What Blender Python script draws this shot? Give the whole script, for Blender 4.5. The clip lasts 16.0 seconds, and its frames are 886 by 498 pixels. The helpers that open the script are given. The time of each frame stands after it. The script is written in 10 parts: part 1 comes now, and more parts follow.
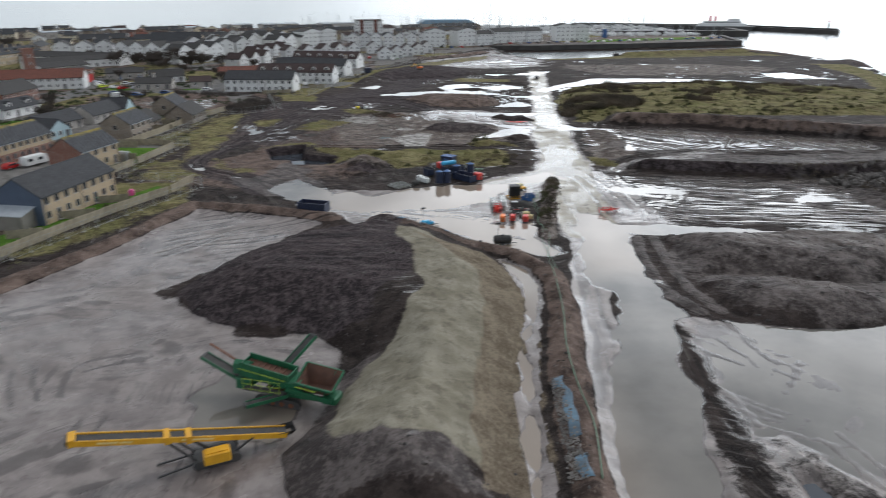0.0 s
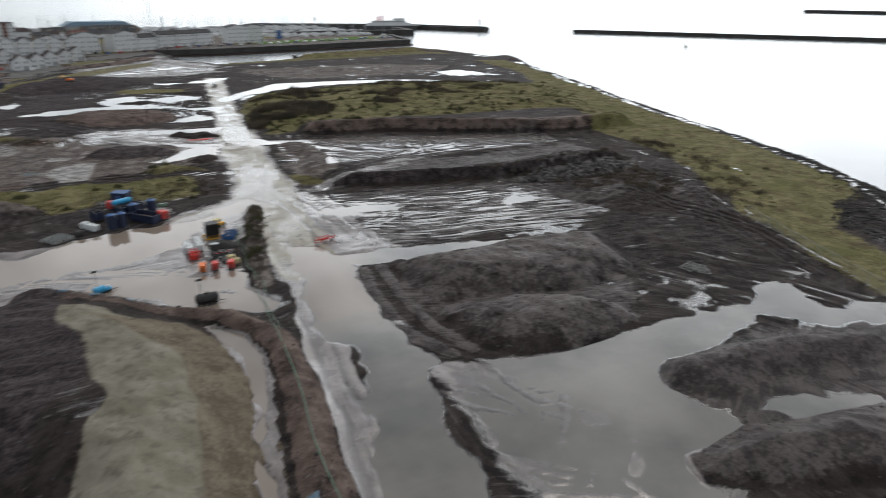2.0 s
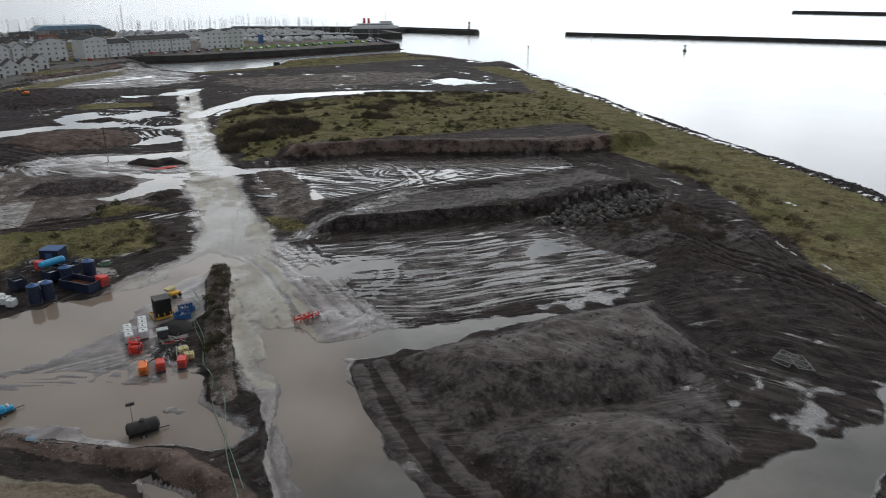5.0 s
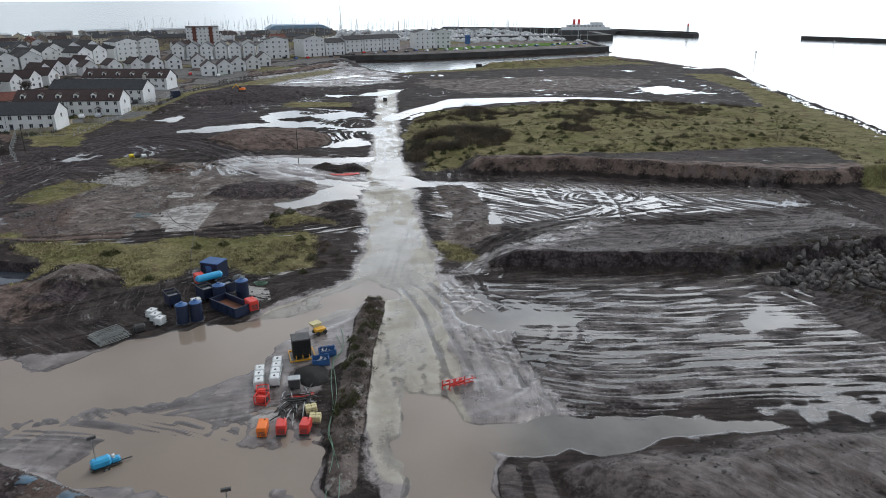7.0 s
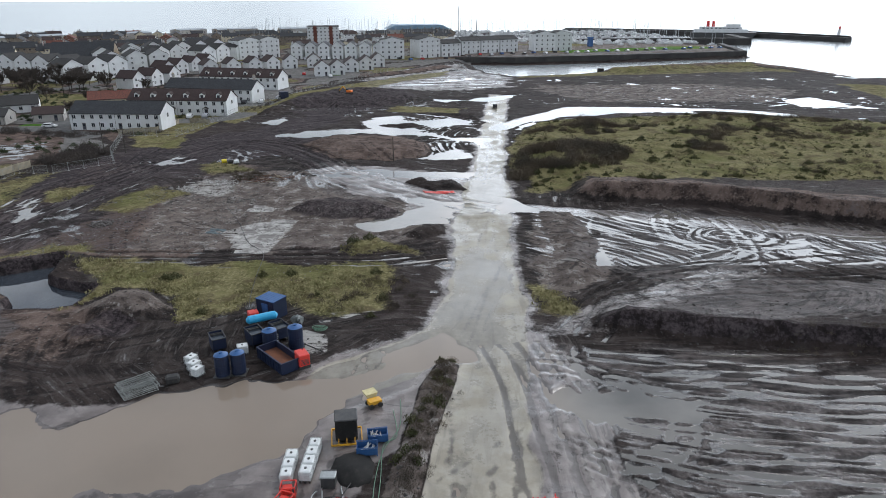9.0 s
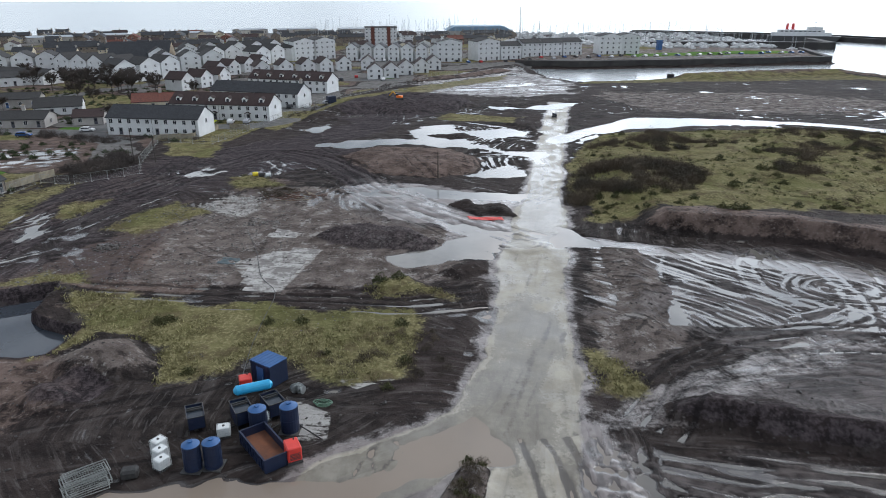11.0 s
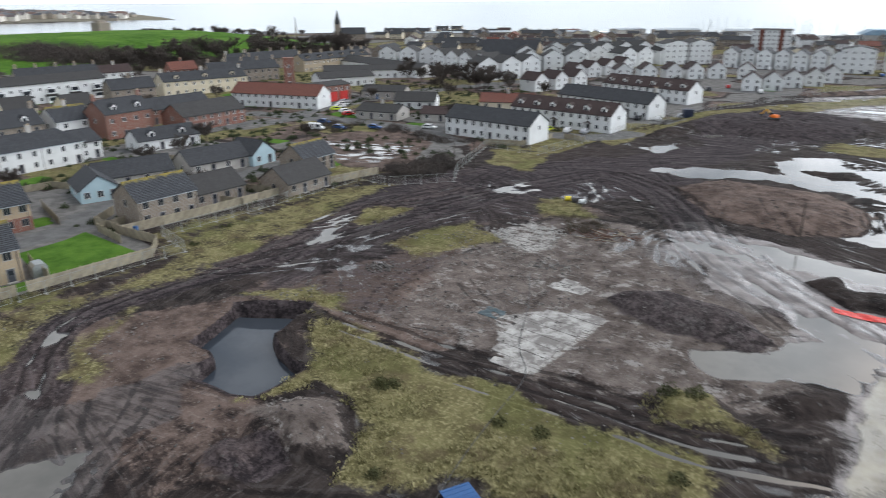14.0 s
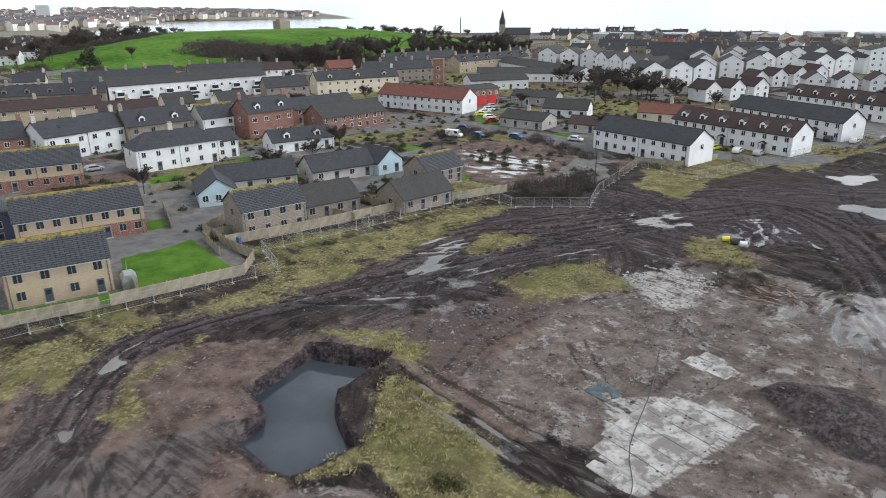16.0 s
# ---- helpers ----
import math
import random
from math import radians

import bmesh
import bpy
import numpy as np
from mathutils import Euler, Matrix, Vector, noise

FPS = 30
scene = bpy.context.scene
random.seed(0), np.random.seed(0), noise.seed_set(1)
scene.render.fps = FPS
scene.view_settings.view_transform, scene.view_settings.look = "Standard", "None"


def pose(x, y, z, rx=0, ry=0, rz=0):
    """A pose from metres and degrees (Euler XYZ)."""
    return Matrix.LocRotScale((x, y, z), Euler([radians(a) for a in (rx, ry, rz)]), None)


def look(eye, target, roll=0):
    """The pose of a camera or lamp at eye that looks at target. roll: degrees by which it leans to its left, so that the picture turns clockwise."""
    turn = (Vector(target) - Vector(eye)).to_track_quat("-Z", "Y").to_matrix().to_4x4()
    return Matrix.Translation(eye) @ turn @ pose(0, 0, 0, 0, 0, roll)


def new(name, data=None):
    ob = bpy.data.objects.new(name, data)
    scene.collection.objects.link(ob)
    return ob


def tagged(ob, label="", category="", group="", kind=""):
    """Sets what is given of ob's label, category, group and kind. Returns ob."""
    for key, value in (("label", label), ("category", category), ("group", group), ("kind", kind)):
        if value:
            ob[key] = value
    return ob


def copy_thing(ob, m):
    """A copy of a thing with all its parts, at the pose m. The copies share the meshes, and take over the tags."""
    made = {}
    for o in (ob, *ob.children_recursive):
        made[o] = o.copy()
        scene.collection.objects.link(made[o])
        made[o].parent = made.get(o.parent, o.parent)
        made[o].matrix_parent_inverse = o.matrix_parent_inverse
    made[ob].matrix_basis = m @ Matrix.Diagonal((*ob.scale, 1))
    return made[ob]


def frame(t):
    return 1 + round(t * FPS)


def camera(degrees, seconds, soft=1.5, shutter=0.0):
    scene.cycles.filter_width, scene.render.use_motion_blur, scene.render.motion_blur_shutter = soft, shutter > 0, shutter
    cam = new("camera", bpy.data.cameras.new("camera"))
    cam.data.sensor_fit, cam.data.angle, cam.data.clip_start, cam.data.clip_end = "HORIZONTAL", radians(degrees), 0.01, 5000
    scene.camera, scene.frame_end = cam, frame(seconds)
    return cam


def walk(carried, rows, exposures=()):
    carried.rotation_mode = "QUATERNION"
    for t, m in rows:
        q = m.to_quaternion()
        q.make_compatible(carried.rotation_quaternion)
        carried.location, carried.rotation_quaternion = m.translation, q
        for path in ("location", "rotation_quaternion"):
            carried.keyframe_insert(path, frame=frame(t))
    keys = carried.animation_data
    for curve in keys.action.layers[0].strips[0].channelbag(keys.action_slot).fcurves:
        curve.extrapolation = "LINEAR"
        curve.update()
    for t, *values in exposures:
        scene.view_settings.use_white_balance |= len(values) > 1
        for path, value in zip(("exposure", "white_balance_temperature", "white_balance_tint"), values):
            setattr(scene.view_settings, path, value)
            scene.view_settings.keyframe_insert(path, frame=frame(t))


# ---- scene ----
cam = camera(65.2, 16.0, soft=0.85, shutter=0.4)
METRES, EYE, TILT, LEAN, TURN = 144.48, 38.0, 0.0, 0.0, 0.0
ROWS = [
    (0.0, 0.0, 0.0, 0.0, -0.1, -20.29, 0.26),
    (0.5, 0.001, 0.0293, 0.0008, -7.34, -20.33, 0.08),
    (1.0, 0.006, 0.0586, 0.0015, -8.79, -20.33, 0.06),
    (1.5, 0.0065, 0.0893, 0.0019, -14.97, -20.33, -0.09),
    (2.0, 0.0104, 0.1195, 0.0024, -25.63, -20.33, -0.25),
    (2.5, 0.0172, 0.1488, 0.0035, -34.68, -20.32, -0.38),
    (3.0, 0.0241, 0.1791, 0.0046, -35.13, -20.32, -0.4),
    (5.5, 0.0811, 0.3238, 0.0088, -21.98, -20.25, -0.05),
    (6.0, 0.095, 0.3523, 0.0084, -15.94, -20.24, 0.08),
    (6.5, 0.1086, 0.3813, 0.0075, -10.75, -20.22, 0.15),
    (7.0, 0.1212, 0.4098, 0.0073, -10.32, -20.22, 0.15),
    (7.5, 0.1319, 0.4396, 0.0069, -10.38, -20.22, 0.12),
    (8.0, 0.1404, 0.4705, 0.0064, -1.4, -20.18, 0.2),
    (8.5, 0.1499, 0.5003, 0.0064, -0.79, -20.19, 0.19),
    (11.0, 0.1709, 0.6559, 0.0046, 4.39, -20.14, 0.06),
    (11.5, 0.177, 0.6874, 0.0044, 7.14, -20.16, 0.12),
    (12.0, 0.177, 0.719, 0.0039, 9.53, -20.18, 0.12),
    (12.5, 0.1783, 0.7504, 0.0036, 10.3, -20.18, 0.1),
    (13.0, 0.1746, 0.7818, 0.0031, 16.83, -20.17, 0.14),
    (13.5, 0.172, 0.8114, 0.0025, 25.3, -20.14, 0.22),
    (14.0, 0.1675, 0.8424, 0.0021, 34.15, -20.1, 0.35),
    (14.5, 0.1605, 0.8731, 0.0015, 42.66, -20.06, 0.45),
    (15.0, 0.1524, 0.9033, 0.0012, 48.31, -20.03, 0.51),
    (15.5, 0.1414, 0.9312, 0.0011, 48.48, -20.04, 0.48),
    (16.0, 0.1291, 0.9592, 0.0012, 47.73, -20.05, 0.44),
]
walk(cam, [(t, pose(0, 0, EYE, TILT, LEAN, TURN) @ pose(METRES * x, METRES * y, METRES * z, 90 + pitch, roll, yaw)) for t, x, y, z, yaw, pitch, roll in ROWS],
     [(0.0, -0.05, 6420, 10), (1.2, -0.2, 6420, 10), (2.5, -0.53, 6600, 10), (3.2, -0.78, 6600, 10), (5.5, -0.62, 6450, 10), (7.0, -0.14, 6250, 10), (9.0, 0.02, 6150, 10), (11.0, 0.04, 6080, 10), (12.5, 0.04, 6080, 10),
      (14.0, 0.34, 6300, 10), (16.0, 0.52, 6380, 10)])

# ---------------------------------------------------------------- world and sun
world = bpy.data.worlds.new("overcast_sky")
scene.world = world
world.use_nodes = True
wn, wl = world.node_tree.nodes, world.node_tree.links
wn.clear()
sky = wn.new("ShaderNodeTexSky")
sky.sky_type, sky.sun_disc = "NISHITA", False
sky.sun_elevation, sky.sun_rotation = radians(50), radians(47)
sky.air_density, sky.dust_density = 1.5, 3.0
wco = wn.new("ShaderNodeTexCoord")
wmap = wn.new("ShaderNodeMapping")
wmap.inputs["Scale"].default_value = (1.6, 1.6, 3.2)
wno = wn.new("ShaderNodeTexNoise")
wno.inputs["Scale"].default_value, wno.inputs["Detail"].default_value = 3.0, 6.0
wno.inputs["Roughness"].default_value = 0.55
wramp = wn.new("ShaderNodeValToRGB")
wramp.color_ramp.elements[0].position, wramp.color_ramp.elements[1].position = 0.36, 0.66
wramp.color_ramp.elements[0].color = (4.3, 4.8, 5.5, 1)
wramp.color_ramp.elements[1].color = (13.2, 13.6, 14.0, 1)
wmix = wn.new("ShaderNodeMix")
wmix.data_type = "RGBA"
wmix.inputs["Factor"].default_value = 0.86
wbg = wn.new("ShaderNodeBackground")
wbg.inputs["Strength"].default_value = 0.1
wout = wn.new("ShaderNodeOutputWorld")
wl.new(wco.outputs["Generated"], wmap.inputs["Vector"])
wl.new(wmap.outputs["Vector"], wno.inputs["Vector"])
wl.new(wno.outputs["Fac"], wramp.inputs["Fac"])
# the overcast is brightest round the hidden sun, low in the north-east
wdot = wn.new("ShaderNodeVectorMath")
wdot.operation = "DOT_PRODUCT"
wdot.inputs[1].default_value = (0.69, 0.67, 0.27)
wglow = wn.new("ShaderNodeMapRange")
wglow.interpolation_type = "SMOOTHSTEP"
for wk, wv in (("From Min", 0.5), ("From Max", 1.0), ("To Min", 1.0), ("To Max", 3.0)):
    wglow.inputs[wk].default_value = wv
wl.new(wco.outputs["Generated"], wdot.inputs[0])
wl.new(wdot.outputs["Value"], wglow.inputs["Value"])
wbright = wn.new("ShaderNodeVectorMath")
wbright.operation = "SCALE"
wsep = wn.new("ShaderNodeSeparateXYZ")
wl.new(wco.outputs["Generated"], wsep.inputs[0])
wtop = wn.new("ShaderNodeMapRange")
wtop.interpolation_type = "SMOOTHSTEP"
for wk, wv in (("From Min", 0.12), ("From Max", 0.6), ("To Min", 1.28), ("To Max", 0.64)):
    wtop.inputs[wk].default_value = wv
wl.new(wsep.outputs["Z"], wtop.inputs["Value"])
wmul = wn.new("ShaderNodeMath")
wmul.operation = "MULTIPLY"
wl.new(wglow.outputs["Result"], wmul.inputs[0])
wl.new(wtop.outputs["Result"], wmul.inputs[1])
whaze = wn.new("ShaderNodeMapRange")
whaze.interpolation_type = "SMOOTHSTEP"
for wk, wv in (("From Min", 0.02), ("From Max", 0.22), ("To Min", 0.85), ("To Max", 0.0)):
    whaze.inputs[wk].default_value = wv
wl.new(wsep.outputs["Z"], whaze.inputs["Value"])
wlow = wn.new("ShaderNodeMix")
wlow.data_type = "RGBA"
wlow.inputs["B"].default_value = (10.6, 11.7, 12.4, 1)
wl.new(whaze.outputs["Result"], wlow.inputs["Factor"])
wl.new(wramp.outputs["Color"], wlow.inputs["A"])
wl.new(wlow.outputs["Result"], wbright.inputs[0])
wl.new(wmul.outputs[0], wbright.inputs["Scale"])
wl.new(sky.outputs["Color"], wmix.inputs["A"])
wl.new(wbright.outputs["Vector"], wmix.inputs["B"])
wl.new(wmix.outputs["Result"], wbg.inputs["Color"])
wl.new(wbg.outputs["Background"], wout.inputs["Surface"])

sun = new("sun", bpy.data.lights.new("sun", "SUN"))
sun.data.energy, sun.data.angle, sun.data.color = 0.9, radians(18), (1.0, 0.96, 0.9)
sun.matrix_world = look((220, 205, 370), (0, 0, 0))

# ---------------------------------------------------------------- materials


class Nodes:
    """A small builder for node materials."""

    def __init__(self, name):
        self.m = bpy.data.materials.new(name)
        self.m.use_nodes = True
        self.n, self.l = self.m.node_tree.nodes, self.m.node_tree.links
        self.b = self.n["Principled BSDF"]
        self.co = self.n.new("ShaderNodeTexCoord")

    def put(self, where, value):
        if isinstance(value, bpy.types.NodeSocket):
            self.l.new(value, where)
        else:
            where.default_value = value

    def noise(self, scale, detail=4.0, rough=0.55, space="Object", stretch=None):
        n = self.n.new("ShaderNodeTexNoise")
        n.inputs["Scale"].default_value, n.inputs["Detail"].default_value, n.inputs["Roughness"].default_value = scale, detail, rough
        v = self.co.outputs[space]
        if stretch:
            k = self.n.new("ShaderNodeMapping")
            k.inputs["Scale"].default_value = stretch
            self.l.new(v, k.inputs["Vector"])
            v = k.outputs["Vector"]
        self.l.new(v, n.inputs["Vector"])
        return n.outputs["Fac"]

    def math(self, op, a, b=0.0, clamp=False):
        n = self.n.new("ShaderNodeMath")
        n.operation, n.use_clamp = op, clamp
        self.put(n.inputs[0], a)
        self.put(n.inputs[1], b)
        return n.outputs[0]

    def step(self, value, lo, hi):
        n = self.n.new("ShaderNodeMapRange")
        n.interpolation_type = "SMOOTHSTEP"
        self.put(n.inputs["Value"], value)
        n.inputs["From Min"].default_value, n.inputs["From Max"].default_value = lo, hi
        return n.outputs["Result"]

    def mix(self, f, a, b):
        n = self.n.new("ShaderNodeMix")
        n.data_type = "RGBA"
        self.put(n.inputs["Factor"], f)
        self.put(n.inputs["A"], (*a, 1) if isinstance(a, tuple) else a)
        self.put(n.inputs["B"], (*b, 1) if isinstance(b, tuple) else b)
        return n.outputs["Result"]

    def lerp(self, f, a, b):
        n = self.n.new("ShaderNodeMix")
        self.put(n.inputs["Factor"], f)
        self.put(n.inputs["A"], a)
        self.put(n.inputs["B"], b)
        return n.outputs["Result"]

    def attr(self, name):
        n = self.n.new("ShaderNodeAttribute")
        n.attribute_name = name
        return n.outputs["Fac"]

    def rand(self):
        return self.n.new("ShaderNodeObjectInfo").outputs["Random"]

    def bump(self, height, strength=0.5, distance=0.02):
        n = self.n.new("ShaderNodeBump")
        n.inputs["Strength"].default_value, n.inputs["Distance"].default_value = strength, distance
        self.l.new(height, n.inputs["Height"])
        self.l.new(n.outputs["Normal"], self.b.inputs["Normal"])

    def done(self, color, rough, metal=0.0, spec=0.5):
        self.put(self.b.inputs["Base Color"], (*color, 1) if isinstance(color, tuple) else color)
        self.put(self.b.inputs["Roughness"], rough)
        self.b.inputs["Metallic"].default_value = metal
        self.b.inputs["Specular IOR Level"].default_value = spec
        return self.m


def surface(name, a, b, rough=0.7, scale=1.2, dirt=(0.12, 0.1, 0.09), soiled=0.25, metal=0.0, bump=0.2, vary=0.0, grain=None):
    """Paint, stone or metal: two tones, stains and fine relief."""
    k = Nodes(name)
    big, fine = k.noise(scale, 5), k.noise(scale * 14, 3)
    col = k.mix(k.step(big, 0.3, 0.7), a, b)
    if soiled:
        col = k.mix(k.math("MULTIPLY", k.step(k.noise(scale * 2.3, 6, 0.7), 0.5, 0.8), soiled), col, dirt)
    if vary:
        n = k.n.new("ShaderNodeHueSaturation")
        k.put(n.inputs["Value"], k.lerp(k.rand(), 1 - vary, 1 + vary))
        k.l.new(col, n.inputs["Color"])
        col = n.outputs["Color"]
    k.bump(fine, bump, 0.03)
    return k.done(col, k.lerp(fine, max(rough - 0.12, 0.03), min(rough + 0.12, 1.0)), metal)


def courses(name, a, b, row, width, rough=0.75, moss=0.0, mortar=(0.3, 0.28, 0.26)):
    """Brickwork, or tiled roofs with lichen: courses of units with joints."""
    k = Nodes(name)
    t = k.n.new("ShaderNodeTexBrick")
    k.l.new(k.co.outputs["UV"], t.inputs["Vector"])
    t.inputs["Scale"].default_value = 1.0
    t.inputs["Color1"].default_value, t.inputs["Color2"].default_value = (*a, 1), (*b, 1)
    t.inputs["Mortar"].default_value = (*mortar, 1)
    t.inputs["Mortar Size"].default_value = row * (0.14 if moss else 0.08)
    t.inputs["Brick Width"].default_value, t.inputs["Row Height"].default_value = width, row
    col = k.mix(k.math("MULTIPLY", k.step(k.noise(0.5, 6, 0.65), 0.42, 0.75), 0.45), t.outputs["Color"], tuple(0.55 * c for c in a))
    if moss:
        sep = k.n.new("ShaderNodeSeparateXYZ")
        k.l.new(k.co.outputs["Generated"], sep.inputs[0])
        up = k.step(sep.outputs["Z"], 0.68, 1.0)
        f = k.step(k.math("ADD", k.math("MULTIPLY", k.noise(1.1, 7, 0.75), 0.8), k.math("MULTIPLY", up, 0.36)), 0.58, 0.84)
        col = k.mix(k.math("MULTIPLY", f, 0.8), col, (0.3, 0.235, 0.035))
    k.bump(t.outputs["Fac"], 0.35, -0.02)
    return k.done(col, rough, spec=0.3)


def ground_material():
    k = Nodes("ground")
    big, mid, fine, grit = k.noise(0.035, 5), k.noise(0.33, 6, 0.64), k.noise(2.4, 5, 0.68), k.noise(13.0, 3)

    way = k.n.new("ShaderNodeCombineXYZ")
    k.l.new(k.attr("along"), way.inputs[0])
    k.l.new(k.attr("across"), way.inputs[1])

    def streaks(scale, long, twist=0.25):
        """Noise drawn out along the way of the wheels."""
        m = k.n.new("ShaderNodeMapping")
        m.inputs["Scale"].default_value = (long * scale, scale, 1.0)
        k.l.new(way.outputs[0], m.inputs["Vector"])
        n = k.n.new("ShaderNodeTexNoise")
        n.inputs["Scale"].default_value, n.inputs["Detail"].default_value, n.inputs["Roughness"].default_value, n.inputs["Distortion"].default_value = 1.0, 5, 0.62, twist
        k.l.new(m.outputs["Vector"], n.inputs["Vector"])
        return n.outputs["Fac"]

    heaped = k.math("MAXIMUM", k.step(k.attr("steep"), 0.05, 0.5), k.attr("sand"))
    drag = k.lerp(heaped, streaks(0.8, 0.1), k.noise(0.7, 5, 0.66))
    stroke = k.lerp(heaped, streaks(2.3, 0.1, 0.4), k.noise(1.8, 5, 0.66))
    mud = k.mix(k.step(mid, 0.34, 0.66), (0.013, 0.0105, 0.01), (0.05, 0.041, 0.037))
    torn = k.math("SUBTRACT", 1.0, k.math("MULTIPLY", k.math("MAXIMUM", k.math("MAXIMUM", k.attr("red"), k.attr("gravel")), k.math("MAXIMUM", k.attr("dark"), k.attr("steep"))), 0.85))
    mud = k.mix(k.math("MULTIPLY", k.step(big, 0.4, 0.62), 0.55), mud, (0.048, 0.036, 0.033))
    mud = k.mix(k.math("MULTIPLY", k.math("MULTIPLY", k.step(drag, 0.52, 0.63), 0.4), torn), mud, (0.095, 0.083, 0.078))
    mud = k.mix(k.math("MULTIPLY", k.step(drag, 0.47, 0.38), 0.5), mud, (0.012, 0.01, 0.01))
    mud = k.mix(k.math("MULTIPLY", k.step(fine, 0.56, 0.72), 0.35), mud, (0.09, 0.08, 0.075))
    mud = k.mix(k.math("MULTIPLY", k.math("MULTIPLY", k.step(stroke, 0.56, 0.66), 0.5), torn), mud, (0.12, 0.108, 0.102))
    wet = k.step(k.math("ADD", k.math("MULTIPLY", drag, 0.5), k.math("MULTIPLY", k.noise(0.13, 5, 0.62), 0.5)), 0.575, 0.635)
    wet = k.math("MULTIPLY", wet, torn)

    def zone(name, edge=0.9):
        rag = k.math("ADD", k.math("ADD", k.math("MULTIPLY", mid, 0.4), k.math("MULTIPLY", fine, 0.3)), k.math("MULTIPLY", drag, 0.3))
        return k.step(k.math("ADD", k.attr(name), k.math("MULTIPLY", k.math("SUBTRACT", rag, 0.5), edge * 2.2)), 0.36, 0.64)

    def over(f, col, amount):
        return k.mix(k.math("MULTIPLY", f, amount), col[0], col[1])

    red = zone("red")
    reddish = k.mix(k.step(mid, 0.3, 0.7), (0.062, 0.044, 0.037), (0.19, 0.14, 0.118))
    reddish = k.mix(k.math("MULTIPLY", k.step(fine, 0.54, 0.7), 0.6), reddish, (0.28, 0.245, 0.222))
    mud = k.mix(k.math("MULTIPLY", red, 0.85), mud, reddish)
    gravel = zone("gravel")
    gravelly = k.mix(k.step(mid, 0.3, 0.7), (0.072, 0.057, 0.05), (0.2, 0.168, 0.15))
    gravelly = k.mix(k.math("MULTIPLY", k.step(k.noise(0.3, 9, 0.78), 0.53, 0.6), 0.75), gravelly, (0.36, 0.34, 0.32))
    gravelly = k.mix(k.math("MULTIPLY", k.step(fine, 0.52, 0.7), 0.4), gravelly, (0.24, 0.223, 0.208))
    gravelly = k.mix(k.math("MULTIPLY", k.step(fine, 0.44, 0.34), 0.45), gravelly, (0.028, 0.025, 0.024))
    mud = k.mix(k.math("MULTIPLY", gravel, 0.85), mud, gravelly)
    dark = zone("dark")
    mud = k.mix(k.math("MULTIPLY", dark, 0.8), mud, k.mix(k.step(k.math("ADD", k.math("MULTIPLY", fine, 0.5), k.math("MULTIPLY", drag, 0.5)), 0.42, 0.62), (0.022, 0.0185, 0.0205), (0.1, 0.081, 0.084)))
    slurry = zone("slurry", 1.1)
    mud = k.mix(k.math("MULTIPLY", slurry, 0.8), mud, k.mix(k.step(k.math("ADD", k.math("MULTIPLY", mid, 0.5), k.math("MULTIPLY", stroke, 0.5)), 0.42, 0.6), (0.036, 0.029, 0.028), (0.12, 0.102, 0.097)))
    sand = zone("sand", 0.45)
    sandy = k.mix(k.step(mid, 0.3, 0.7), (0.17, 0.155, 0.118), (0.25, 0.234, 0.188))
    sandy = k.mix(k.math("MULTIPLY", k.step(drag, 0.5, 0.36), 0.45), sandy, (0.085, 0.073, 0.058))
    col = k.mix(sand, mud, sandy)
    loam = zone("loam", 0.5)
    col = k.mix(k.math("MULTIPLY", loam, 0.85), col, k.mix(k.step(k.math("ADD", k.math("MULTIPLY", mid, 0.5), k.math("MULTIPLY", fine, 0.5)), 0.38, 0.62), (0.09, 0.07, 0.05), (0.2, 0.165, 0.122)))
    silt = zone("silt", 0.7)
    silty = k.mix(k.step(mid, 0.36, 0.64), (0.135, 0.113, 0.107), (0.22, 0.191, 0.18))
    silty = k.mix(k.math("MULTIPLY", k.step(drag, 0.55, 0.64), 0.25), silty, (0.07, 0.06, 0.057))
    silty = k.mix(k.math("MULTIPLY", k.step(drag, 0.42, 0.34), 0.2), silty, (0.25, 0.235, 0.215))
    silty = k.mix(k.math("MULTIPLY", k.math("MULTIPLY", k.step(stroke, 0.54, 0.64), k.step(k.noise(0.12, 4, 0.6), 0.46, 0.58)), 0.75), silty, (0.05, 0.043, 0.041))
    silty = k.mix(k.math("MULTIPLY", k.step(k.noise(0.07, 5, 0.65), 0.52, 0.66), 0.5), silty, (0.085, 0.073, 0.069))
    col = k.mix(silt, col, silty)
    road = zone("road", 0.28)
    track = k.mix(k.step(mid, 0.36, 0.66), (0.27, 0.243, 0.193), (0.38, 0.35, 0.288))
    track = k.mix(k.math("MULTIPLY", k.step(drag, 0.56, 0.66), 0.3), track, (0.11, 0.097, 0.083))
    track = k.mix(k.math("MULTIPLY", k.step(k.noise(0.22, 6, 0.65, stretch=(1.6, 0.5, 1.0)), 0.5, 0.64), 0.26), track, (0.12, 0.106, 0.092))
    film = k.math("MULTIPLY", road, k.step(k.math("ADD", k.math("MULTIPLY", k.noise(0.13, 4, 0.55), 0.75), k.math("MULTIPLY", k.noise(0.5, 4, 0.6), 0.25)), 0.46, 0.58))
    col = k.mix(road, col, track)
    col = k.mix(k.math("MULTIPLY", film, 0.4), col, (0.21, 0.191, 0.158))
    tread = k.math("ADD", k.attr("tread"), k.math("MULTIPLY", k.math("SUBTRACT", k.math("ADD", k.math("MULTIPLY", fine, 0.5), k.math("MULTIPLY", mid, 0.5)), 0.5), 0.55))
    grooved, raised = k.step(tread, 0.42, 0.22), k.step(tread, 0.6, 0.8)
